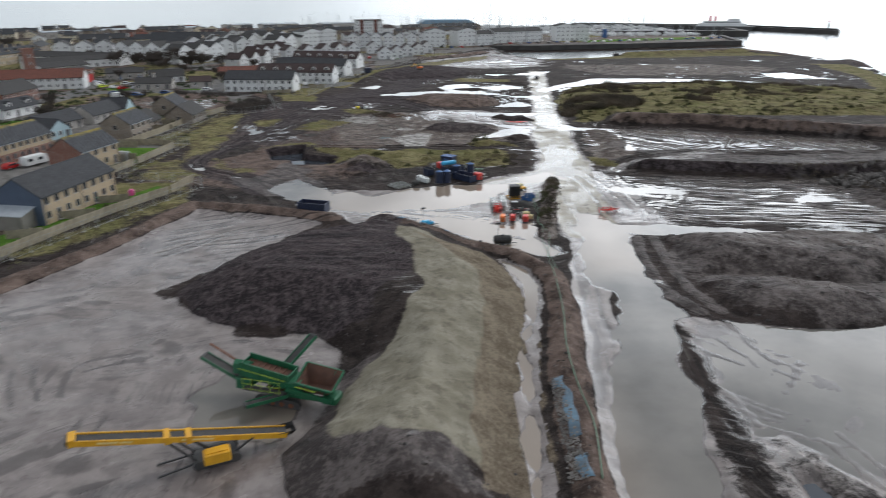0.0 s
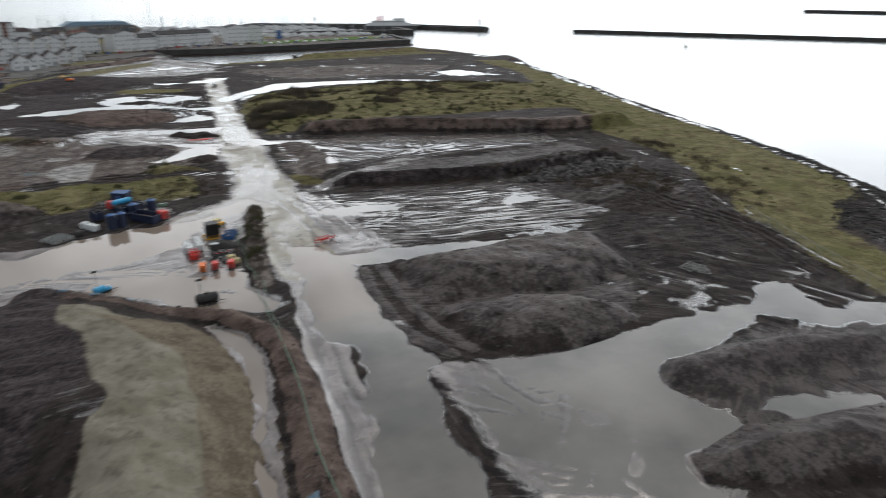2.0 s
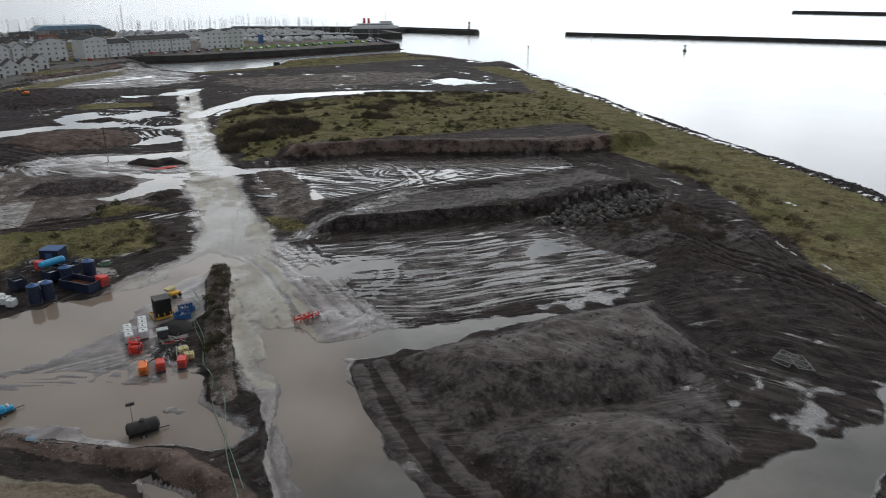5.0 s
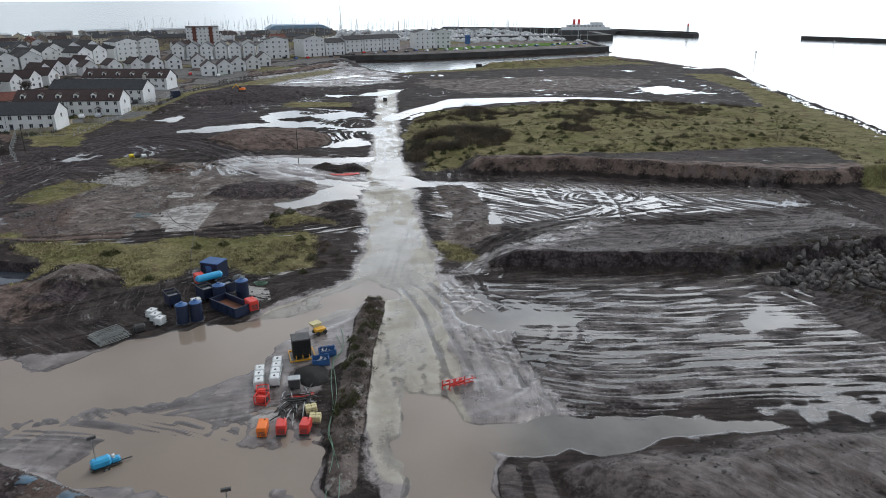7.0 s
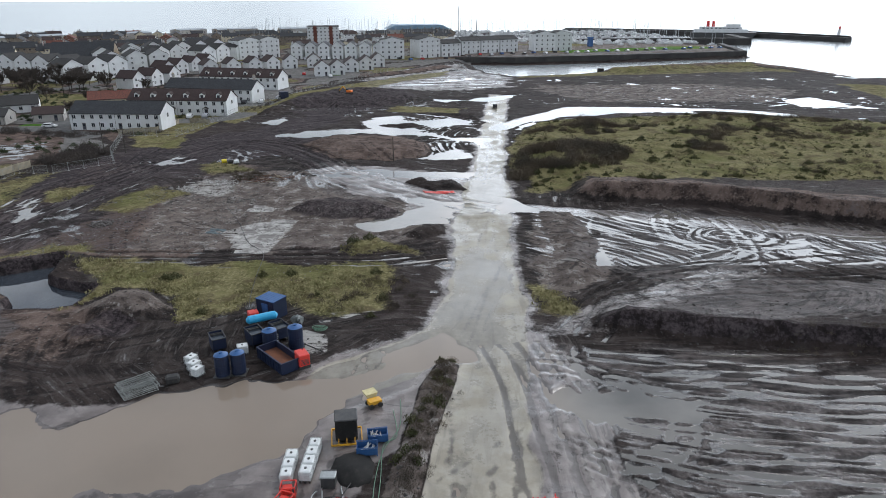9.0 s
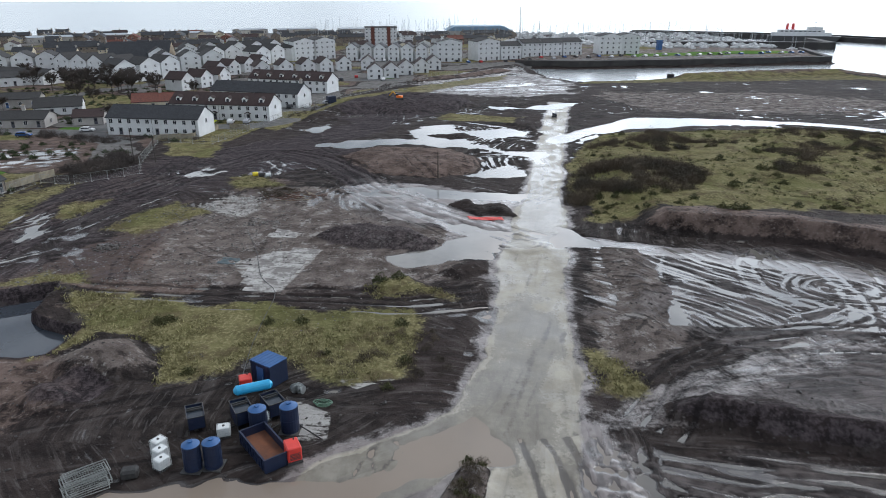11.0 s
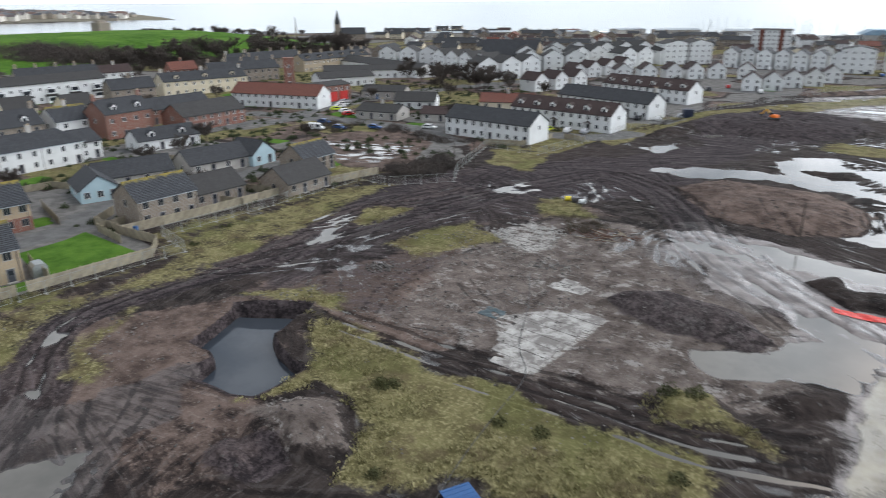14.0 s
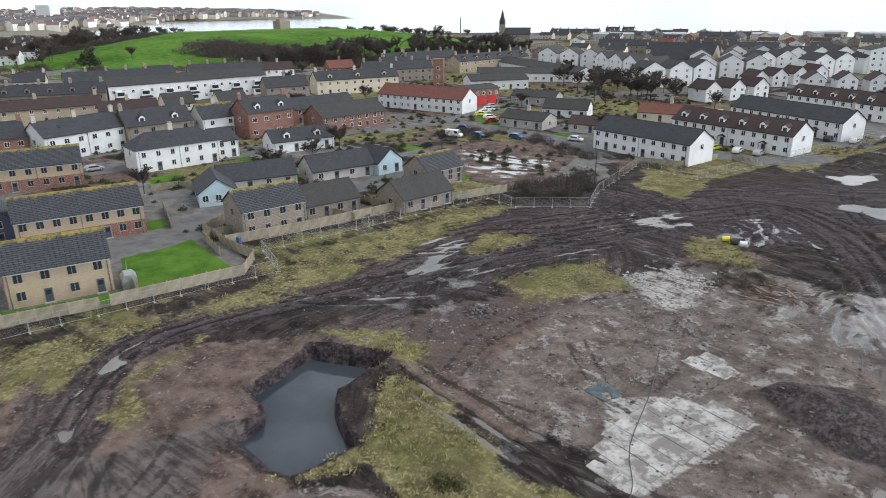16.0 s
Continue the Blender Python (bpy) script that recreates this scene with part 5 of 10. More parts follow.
def sheet(name, co, quads, material, smooth=True):
    me = bpy.data.meshes.new(name)
    me.vertices.add(len(co))
    me.vertices.foreach_set("co", np.asarray(co, np.float32).ravel())
    n = len(quads)
    me.loops.add(n * 4)
    me.loops.foreach_set("vertex_index", np.asarray(quads, np.int32).ravel())
    me.polygons.add(n)
    me.polygons.foreach_set("loop_start", np.arange(0, n * 4, 4, dtype=np.int32))
    me.polygons.foreach_set("use_smooth", np.full(n, smooth))
    me.update(calc_edges=True)
    me.validate()
    me.materials.append(material)
    return new(name, me)


ROWS_N, COLS_N = GX.shape
INDEX = np.arange(ROWS_N * COLS_N).reshape(ROWS_N, COLS_N)
QUADS = np.stack([INDEX[:-1, :-1], INDEX[:-1, 1:], INDEX[1:, 1:], INDEX[1:, :-1]], -1).reshape(-1, 4)
COORDS = np.stack([GX, GY, Z], -1).reshape(-1, 3)
ground = tagged(sheet("ground", COORDS, QUADS, MAT_GROUND), "churned dark mud, spoil heaps, rough grass and town ground", "ground", kind="structure")
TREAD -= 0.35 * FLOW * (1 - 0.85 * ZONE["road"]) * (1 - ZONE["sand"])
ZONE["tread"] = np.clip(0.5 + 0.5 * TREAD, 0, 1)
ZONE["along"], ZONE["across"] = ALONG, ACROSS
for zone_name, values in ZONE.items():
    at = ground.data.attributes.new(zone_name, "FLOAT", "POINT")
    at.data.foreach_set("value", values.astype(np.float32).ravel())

# standing water fills every hollow below its level
low = (Z < 0.03) & WATER_OK
cells = low[:-1, :-1] | low[:-1, 1:] | low[1:, 1:] | low[1:, :-1]
wet = QUADS[cells.reshape(-1)]
used, local = np.unique(wet, return_inverse=True)
local = local.reshape(-1, 4)
flat = COORDS[used].copy()
flat[:, 2] = 0.0
pool_of = np.arange(len(used))
while True:
    lowest = pool_of[local].min(axis=1)
    joined = pool_of.copy()
    for corner in range(4):
        np.minimum.at(joined, local[:, corner], lowest)
    joined = joined[joined]
    if (joined == pool_of).all():
        break
    pool_of = joined
face_pool = pool_of[local[:, 0]]
pools, sizes = np.unique(face_pool, return_counts=True)
# silt in the water; y 92-118 by the road also paints pale cloud reflection
MURK_GLEAM = np.zeros(GX.shape)
for pts in ([(-24, 120), (-24, 146), (26, 156), (25, 130), (20, 112), (18, 98), (-10, 106), (-30, 116)], [(20, 92), (31, 92), (33, 118), (36, 240), (28, 240), (20, 160), (19, 100)], [(-16, 40), (-16, 70), (14, 100), (14, 40)]):
    w, d = depth_in(pts, 2.0)
    MURK_GLEAM[w] = np.maximum(MURK_GLEAM[w], ss(-6, 6, d))


def pool(name, faces, label, kind):
    keep, ids = np.unique(faces, return_inverse=True)
    ob = sheet(name, flat[keep], ids.reshape(-1, 4), MAT_PUDDLE)
    ob.data.attributes.new("murk_gleam", "FLOAT", "POINT").data.foreach_set("value", MURK_GLEAM.ravel()[used][keep].astype(np.float32))
    tagged(ob, label, "water", kind=kind)


large = pools[sizes > 60]
for one in large:
    pool("puddle", local[face_pool == one], "shallow muddy grey-brown puddle lying in a hollow", "structure")
pool("small_puddles", local[~np.isin(face_pool, large)], "small muddy puddles and wet ruts across the site", "stuff")


def disc_sheet(name, x0, x1, y0, y1, z, material, n=1):
    xs, ys = np.linspace(x0, x1, n + 1), np.linspace(y0, y1, n + 1)
    gx, gy = np.meshgrid(xs, ys)
    ix = np.arange((n + 1) ** 2).reshape(n + 1, n + 1)
    q = np.stack([ix[:-1, :-1], ix[:-1, 1:], ix[1:, 1:], ix[1:, :-1]], -1).reshape(-1, 4)
    return sheet(name, np.stack([gx, gy, np.full(gx.shape, z)], -1).reshape(-1, 3), q, material)


tagged(disc_sheet("water_pool", -48, -24, 157, 183, -1.25, MAT_POOL), "still dark water in the steep-sided pit", "water", kind="structure")
tagged(disc_sheet("water_hollow", 26, 35, 39, 52, -0.75, MAT_POOL), "dark still water in a hollow of the silt", "water", kind="structure")
tagged(disc_sheet("sea", -5400, 5400, -400, 5400, SEA_LEVEL, MAT_SEA), "calm silvery sea with light ripples", "sea", kind="structure")

# ---------------------------------------------------------------- building kit


def finish(bm, name, materials, smooth=False):
    """Turns a bmesh into a mesh with box-projected UVs, in metres."""
    bm.normal_update()
    uv = bm.loops.layers.uv.verify()
    up = Vector((0, 0, 1))
    for f in bm.faces:
        t = up.cross(f.normal)
        t = t.normalized() if t.length > 0.05 else Vector((1, 0, 0))
        b = f.normal.cross(t)
        for lp in f.loops:
            lp[uv].uv = (lp.vert.co.dot(t), lp.vert.co.dot(b))
        f.smooth = smooth
    me = bpy.data.meshes.new(name)
    bm.to_mesh(me)
    bm.free()
    for m in materials if isinstance(materials, (list, tuple)) else [materials]:
        me.materials.append(m)
    return me


def part(name, bm, material, parent, label="", m=None, smooth=False):
    ob = new(name, finish(bm, name, material, smooth) if isinstance(bm, bmesh.types.BMesh) else bm)
    ob.parent = parent
    if m is not None:
        ob.matrix_local = m
    return tagged(ob, label)


def thing(name, m, label, category, group="", kind=""):
    ob = new(name)
    ob.empty_display_size = 0.5
    ob.matrix_world = m
    return tagged(ob, label, category, group, kind)


def box(bm, x0, x1, y0, y1, z0, z1, m=None, mat=0, bevel=0.0):
    v = [bm.verts.new((x, y, z)) for z in (z0, z1) for y in (y0, y1) for x in (x0, x1)]
    fs = [bm.faces.new([v[i] for i in q]) for q in ((0, 2, 3, 1), (4, 5, 7, 6), (0, 1, 5, 4), (2, 6, 7, 3), (0, 4, 6, 2), (1, 3, 7, 5))]
    for f in fs:
        f.material_index = mat
    if bevel:
        es = {e for f in fs for e in f.edges}
        got = bmesh.ops.bevel(bm, geom=list(es), offset=bevel, segments=1, affect="EDGES", profile=0.6)
        v = list({u for f in got["faces"] for u in f.verts} | {u for u in v if u.is_valid})
    if m is not None:
        for u in v:
            u.co = m @ u.co
    return bm


def cyl(bm, r0, r1, z0, z1, n=12, m=None, mat=0, caps=True):
    a = [bm.verts.new((r0 * math.cos(2 * math.pi * i / n), r0 * math.sin(2 * math.pi * i / n), z0)) for i in range(n)]
    b = [bm.verts.new((r1 * math.cos(2 * math.pi * i / n), r1 * math.sin(2 * math.pi * i / n), z1)) for i in range(n)]
    fs = [bm.faces.new((a[i], a[(i + 1) % n], b[(i + 1) % n], b[i])) for i in range(n)]
    if caps:
        fs += [bm.faces.new(a[::-1]), bm.faces.new(b)]
    for f in fs:
        f.material_index = mat
        f.smooth = True
    if m is not None:
        for u in a + b:
            u.co = m @ u.co
    return bm


def bar(bm, a, b, w=0.1, h=None, mat=0):
    """A straight member of square section between two points."""
    a, b = Vector(a), Vector(b)
    d = b - a
    rot = d.to_track_quat("X", "Z").to_matrix().to_4x4()
    h = h or w
    return box(bm, 0, d.length, -w / 2, w / 2, -h / 2, h / 2, Matrix.Translation(a) @ rot, mat)


def prism(bm, outline, y0, y1, mat=0, m=None):
    """An outline in x, z drawn out along y."""
    a = [bm.verts.new((x, y0, z)) for x, z in outline]
    b = [bm.verts.new((x, y1, z)) for x, z in outline]
    n = len(outline)
    fs = [bm.faces.new(a), bm.faces.new(b[::-1])] + [bm.faces.new((a[i], b[i], b[(i + 1) % n], a[(i + 1) % n])) for i in range(n)]
    for f in fs:
        f.material_index = mat
    if m is not None:
        for u in a + b:
            u.co = m @ u.co
    bmesh.ops.recalc_face_normals(bm, faces=fs)
    return bm


def tube(name, pts, radius, material, parent=None, label="", category="", m=None, res=2):
    """A hose, pipe or cable along points, as a mesh."""
    bm = bmesh.new()
    pts = [Vector(p) for p in pts]
    fine = []
    for i in range(len(pts) - 1):
        p0, p1, p2, p3 = pts[max(i - 1, 0)], pts[i], pts[i + 1], pts[min(i + 2, len(pts) - 1)]
        for k in range(res):
            t = k / res
            fine.append(0.5 * (2 * p1 + (p2 - p0) * t + (2 * p0 - 5 * p1 + 4 * p2 - p3) * t * t + (3 * p1 - p0 - 3 * p2 + p3) * t ** 3))
    fine.append(pts[-1])
    rings = []
    for i, p in enumerate(fine):
        d = (fine[min(i + 1, len(fine) - 1)] - fine[max(i - 1, 0)]).normalized()
        q = d.to_track_quat("Z", "Y")
        rings.append([bm.verts.new(p + q @ Vector((radius * math.cos(k * math.pi / 3), radius * math.sin(k * math.pi / 3), 0))) for k in range(6)])
    for a, b in zip(rings, rings[1:]):
        for k in range(6):
            bm.faces.new((a[k], a[(k + 1) % 6], b[(k + 1) % 6], b[k]))
    bm.faces.new(rings[0][::-1])
    bm.faces.new(rings[-1])
    if parent is not None:
        return part(name, bm, material, parent, label, smooth=True)
    ob = new(name, finish(bm, name, material, True))
    return tagged(ob, label, category)


def at(x, y, turn=0.0, dz=0.0):
    """A pose standing on the ground."""
    return pose(x, y, gz(x, y) + dz, 0, 0, turn)


# ---------------------------------------------------------------- houses
MESHES = {}


def window_mesh(w, h, far=False, grey=False):
    """A frame with a middle bar in one piece; far windows carry their glass in the back of it."""
    key = ("window", w, h, far, grey)
    if key not in MESHES:
        bm = bmesh.new()
        f = 0.055 if not far else 0.09
        xs, zs = (-w / 2, -w / 2 + f, -f / 2, f / 2, w / 2 - f, w / 2), (0, f, h - f, h)
        front = [[bm.verts.new((x, -0.07, z)) for x in xs] for z in zs]
        back = [[bm.verts.new((x, -0.015, z)) for x in xs] for z in zs]
        solid = {(i, k) for i in range(5) for k in range(3) if not (k == 1 and i in (1, 3))}
        for i in range(5):
            for k in range(3):
                if (i, k) in solid:
                    bm.faces.new((front[k][i], front[k][i + 1], front[k + 1][i + 1], front[k + 1][i]))
                    for di, dk, a, b in ((-1, 0, (k, i), (k + 1, i)), (1, 0, (k + 1, i + 1), (k, i + 1)), (0, -1, (k, i + 1), (k, i)), (0, 1, (k + 1, i), (k + 1, i + 1))):
                        if (i + di, k + dk) not in solid:
                            bm.faces.new((front[a[0]][a[1]], front[b[0]][b[1]], back[b[0]][b[1]], back[a[0]][a[1]]))
                elif far:
                    bm.faces.new((back[k][i], back[k][i + 1], back[k + 1][i + 1], back[k + 1][i])).material_index = 1
        bmesh.ops.delete(bm, geom=[v for v in bm.verts if not v.link_faces], context="VERTS")
        frame_paint = FRAME_GREY if grey else FRAME_WHITE
        MESHES[key] = finish(bm, "window", [frame_paint, GLASS] if far else frame_paint)
        bm = bmesh.new()
        box(bm, -w / 2 + f, w / 2 - f, -0.03, 0.02, f, h - f)
        MESHES[("pane",) + key[1:]] = finish(bm, "pane", GLASS)
        bm = bmesh.new()
        box(bm, -w / 2 - 0.06, w / 2 + 0.06, -0.13, 0.02, -0.06, 0.0)
        MESHES[("sill",) + key[1:]] = finish(bm, "sill", CONCRETE)
    return MESHES[key], MESHES[("pane",) + key[1:]], MESHES[("sill",) + key[1:]]


def door_mesh(mat_key, material, w=0.95, h=2.05):
    key = ("door", mat_key, w)
    if key not in MESHES:
        bm = bmesh.new()
        box(bm, -w / 2, w / 2, -0.06, 0.02, 0, h)
        box(bm, -w / 2 + 0.15, w / 2 - 0.15, -0.08, 0.0, 1.15, h - 0.25, mat=1)
        for x0, x1, z0, z1 in ((-w / 2 - 0.1, -w / 2, 0, h + 0.1), (w / 2, w / 2 + 0.1, 0, h + 0.1), (-w / 2, w / 2, h, h + 0.1)):
            box(bm, x0, x1, -0.09, 0.02, z0, z1, mat=2)
        box(bm, -w / 2 - 0.2, w / 2 + 0.2, -0.6, -0.02, 0, 0.12, mat=3)
        MESHES[key] = finish(bm, "door", [material, GLASS, FRAME_GREY if mat_key == "dark" else FRAME_WHITE, CONCRETE])
    return MESHES[key]


def gable_walls(L, D, eave, rise, ridge="x", sink=0.6):
    bm = bmesh.new()
    if ridge == "x":
        prism(bm, [(0, -sink), (D, -sink), (D, eave), (D / 2, eave + rise), (0, eave)], -L / 2, L / 2, m=Matrix(((0, 1, 0, 0), (1, 0, 0, 0), (0, 0, 1, 0), (0, 0, 0, 1))))
    else:
        prism(bm, [(-L / 2, -sink), (L / 2, -sink), (L / 2, eave), (0, eave + rise), (-L / 2, eave)], 0, D)
    return bm


def gable_roof(L, D, eave, rise, ridge="x", over=0.35, thick=0.16):
    bm = bmesh.new()
    span, run = (D, L) if ridge == "x" else (L, D)
    k = rise / (span / 2)
    lo, hi = eave - over * k, eave + rise
    t = thick * math.hypot(1, k)
    outline = [(-span / 2 - over, lo + 0.02), (0, hi + 0.02), (span / 2 + over, lo + 0.02), (span / 2 + over, lo + t), (0, hi + t), (-span / 2 - over, lo + t)]
    swap = Matrix(((0, 1, 0, 0), (1, 0, 0, 0), (0, 0, 1, 0), (0, 0, 0, 1)))
    m = Matrix.Translation((0, D / 2, 0)) @ (swap if ridge == "x" else Matrix.Identity(4))
    prism(bm, outline, -run / 2 - over * 0.7, run / 2 + over * 0.7, m=m)
    cap = Matrix.Translation((0, D / 2, 0)) @ (swap if ridge == "x" else Matrix.Identity(4))
    prism(bm, [(-0.17, hi + t - 0.07), (0, hi + t + 0.07), (0.17, hi + t - 0.07)], -run / 2 - over * 0.7, run / 2 + over * 0.7, m=cap)
    # gutter along both eaves
    for s in (-1, 1):
        prism(bm, [(s * (span / 2 + over) - 0.06, lo - 0.05), (s * (span / 2 + over) + 0.07, lo - 0.05), (s * (span / 2 + over) + 0.07, lo + 0.06), (s * (span / 2 + over) - 0.06, lo + 0.06)], -run / 2, run / 2, m=cap, mat=1)
    return bm


def hip_roof(L, D, eave, rise, over=0.4, thick=0.16):
    """Four slopes that meet on a short ridge."""
    bm = bmesh.new()
    for dz, flip in ((0.0, True), (thick, False)):
        a = [bm.verts.new((sx * (L / 2 + over), D / 2 + sy * (D / 2 + over), eave - 0.1 + dz)) for sx, sy in ((-1, -1), (1, -1), (1, 1), (-1, 1))]
        r = [bm.verts.new((sx * (L / 2 - D * 0.42), D / 2, eave + rise + dz)) for sx in (-1, 1)]
        for q in ((a[0], a[1], r[1], r[0]), (a[1], a[2], r[1]), (a[2], a[3], r[0], r[1]), (a[3], a[0], r[0])):
            bm.faces.new(q[::-1] if flip else q)
        if flip:
            low = a
        else:
            for k in range(4):
                f = bm.faces.new((low[k], low[(k + 1) % 4], a[(k + 1) % 4], a[k]))
                f.material_index = 1
    return bm


CHIM = {}


def chimney_mesh(material, tall=1.5):
    key = (material.name, tall)
    if key not in CHIM:
        bm = bmesh.new()
        box(bm, -0.5, 0.5, -0.3, 0.3, -0.9, tall)
        box(bm, -0.58, 0.58, -0.38, 0.38, tall, tall + 0.14)
        for x in (-0.3, 0, 0.3):
            cyl(bm, 0.12, 0.1, tall + 0.14, tall + 0.55, 8, Matrix.Translation((x, 0, 0)), 1)
        CHIM[key] = finish(bm, "chimney", [material, BRICK_TAN])
    return CHIM[key]


def house(label, x, y, turn, L, D, eave, rise, walls, roof, units=1, floors=2, ridge="x", far=False, chimneys=1, doors="dark", name="house", category="house",
          plinth=None, dormers=0, porch=False, win=1.15, gable_windows=True, group="", z=None, cols=2, hip=False, skylights=0):
    """A gabled house whose front wall runs along local x at y = 0 and faces local -y."""
    h = thing(name, pose(x, y, gz(x, y) if z is None else z, 0, 0, turn), label, category, group)
    grey = walls in (BRICK_TAN, STONE)
    if hip:
        bm = bmesh.new()
        box(bm, -L / 2, L / 2, 0, D, -0.6, eave)
        part("wall", bm, walls, h)
        top = part("roof", hip_roof(L, D, eave, rise), [roof, FASCIA], h)
    else:
        part("wall", gable_walls(L, D, eave, rise, ridge), walls, h)
        top = part("roof", gable_roof(L, D, eave, rise, ridge), [roof, FASCIA if roof is SLATE_MOSS else STEEL_DARK], h)
    if not far and ridge == "x":
        for k in range(2 if units < 3 else 3):
            bm = bmesh.new()
            cyl(bm, 0.05, 0.05, 0.0, eave - 0.15, 6, Matrix.Translation((L * (0.47 - 0.94 * k / max(1, (1 if units < 3 else 2))), -0.08, 0)))
            part("downpipe", bm, STEEL_DARK, h)
    for k in range(skylights):
        bm = bmesh.new()
        box(bm, -0.4, 0.4, -0.55, 0.55, 0.0, 0.08)
        part("skylight", bm, GLASS, top, m=pose(L * ((k + 0.5) / skylights - 0.5), D * 0.26, eave + rise * 0.52 + 0.2, math.degrees(math.atan2(rise, D / 2))))
    if plinth:
        bm = bmesh.new()
        box(bm, -L / 2 - 0.03, L / 2 + 0.03, -0.03, D + 0.03, -0.5, eave * 0.5)
        part("lower_wall", bm, plinth, h)
    wm, pm, sm = window_mesh(win, 1.25 if win < 1.6 else 1.35, far, grey)
    dm = door_mesh(doors, {"dark": DOOR_DARK, "red": DOOR_RED, "white": FRAME_WHITE, "blue": PAINT_BLUE}[doors])

    def put_window(m):
        wn_ = part("window", wm, None, h, m=m)
        if not far:
            part("pane", pm, None, wn_)
            part("sill", sm, None, wn_)

    sides = [(Matrix.Identity(4), L, 1)]
    if gable_windows:
        sides += [(pose(L / 2, D / 2, 0, 0, 0, 90), D, 0), (pose(-L / 2, D / 2, 0, 0, 0, -90), D, 0)]
    for m, run, front in sides:
        u = units if front else 1
        for i in range(u):
            c = (i + 0.5) / u * run - run / 2
            wide = run / u
            spots = [c + wide * ((j + 0.5) / cols - 0.5) for j in range(cols)] if front else [0.0]
            for fl in range(floors):
                base = 0.95 + fl * (eave - 0.1) / floors
                for j, sx in enumerate(spots):
                    if front and fl == 0 and j == cols - 1 and (units < 3 or i % 2 == 0):
                        part("door", dm, None, h, m=m @ pose(sx, -0.002, 0.05))
                        if porch:
                            bm = bmesh.new()
                            prism(bm, [(-1.0, 2.3), (0, 2.9), (1.0, 2.3), (1.0, 2.42), (0, 3.04), (-1.0, 2.42)], -1.0, 0.02)
                            for s in (-0.85, 0.85):
                                bar(bm, (s, -0.9, 0), (s, -0.9, 2.35), 0.1)
                            part("porch", bm, roof, h, m=m @ pose(sx, 0, 0))
                    elif front or fl == floors - 1 or floors == 1:
                        put_window(m @ pose(sx, -0.03 if plinth and fl == 0 else -0.002, min(base, eave - 1.5)))
    for i in range(chimneys):
        k = (i + (0 if chimneys > 1 else 0.5)) / max(chimneys - 1, 1)
        pos = (L * (0.94 * k - 0.47), D / 2, eave + rise) if ridge == "x" else (0, D * (0.1 + 0.8 * k), eave + rise)
        part("chimney", chimney_mesh(walls if walls in (STONE, STONE_TAN, BRICK_RED) else RENDER_GREY), None, top, m=Matrix.Translation(pos))
    for i in range(dormers):
        c = (i + 0.5) / dormers * L - L / 2
        bm = bmesh.new()
        prism(bm, [(-0.8, 0), (0.8, 0), (0.8, 1.3), (0, 1.9), (-0.8, 1.3)], 0, 2.4)
        prism(bm, [(-1.0, 1.2), (0, 1.95), (1.0, 1.2), (1.0, 1.32), (0, 2.08), (-1.0, 1.32)], -0.2, 2.4, mat=1)
        dorm = part("dormer", bm, [FRAME_WHITE if not far else walls, roof], top, m=pose(c, D * 0.1, eave + rise * 0.16))
        bm = bmesh.new()
        box(bm, -0.5, 0.5, -0.03, 0.02, 0.2, 1.15)
        part("dormer_window", bm, GLASS, h, m=pose(c, D * 0.1, eave + rise * 0.16))
    return h

# ---------------------------------------------------------------- houses beside the site
h0 = house("tan brick two-storey house with a mossy slate roof", -79, 158, 78, 12.6, 8.5, 5.0, 2.9, BRICK_TAN, SLATE_MOSS, units=2, chimneys=0, cols=2)
house("tan and red brick house with a mossy slate roof", -102, 167.5, 80, 19.2, 9, 5.0, 2.9, BRICK_TAN, SLATE_MOSS, units=4, chimneys=0, plinth=BRICK_RED)
house("brown brick house with yellow lichen on its slate roof", -145, 171, 76, 17.4, 9, 5.0, 3.0, BRICK_TAN, SLATE_MOSS, units=3, chimneys=0, plinth=BRICK_RED)
house("blue-grey clad wing with a slate roof beside a brick house", -110, 155, 80, 8, 9, 4.4, 3.2, RENDER_NAVY, SLATE_MOSS, ridge="y", chimneys=0)
bm = bmesh.new()
prism(bm, [(-0.05, -0.4), (8.55, -0.4), (8.55, 5.0), (4.25, 7.85), (-0.05, 5.0)], 0, 0.1)
part("gable_brick", bm, BRICK_RED, h0, "dark red brick gable", m=pose(-6.36, 0, 0, 0, 0, 90))
h = house("long tan brick terrace with a dark blue clad gable", -67.5, 125, 80, 20.5, 9.5, 5.0, 3.0, BRICK_TAN, SLATE, units=4, chimneys=0)
bm = bmesh.new()
prism(bm, [(-0.2, -0.4), (9.7, -0.4), (9.7, 5.0), (4.75, 7.95), (-0.2, 5.0)], 0, 0.12)
part("gable_cladding", bm, RENDER_NAVY, h, "dark blue boarded gable", m=pose(-10.28, 0, 0, 0, 0, 90))
bm = bmesh.new()
prism(bm, [(0, -0.4), (3.4, -0.4), (3.4, 2.5), (0, 3.3)], 0, 6.5)
part("lean_to", bm, surface("brown_grey_render", (0.2, 0.185, 0.165), (0.15, 0.14, 0.125), 0.9, 0.5), h, "low grey-brown lean-to", m=pose(-10.3, 1.5, 0) @ Matrix.Scale(-1, 4, (1, 0, 0)))
bm = bmesh.new()
prism(bm, [(-0.02, 3.34), (3.7, 2.46), (3.7, 2.6), (-0.02, 3.48)], -0.3, 6.8)
part("lean_to_roof", bm, FASCIA, h, "pale blue-grey sheet roof", m=pose(-10.3, 1.5, 0) @ Matrix.Scale(-1, 4, (1, 0, 0)))
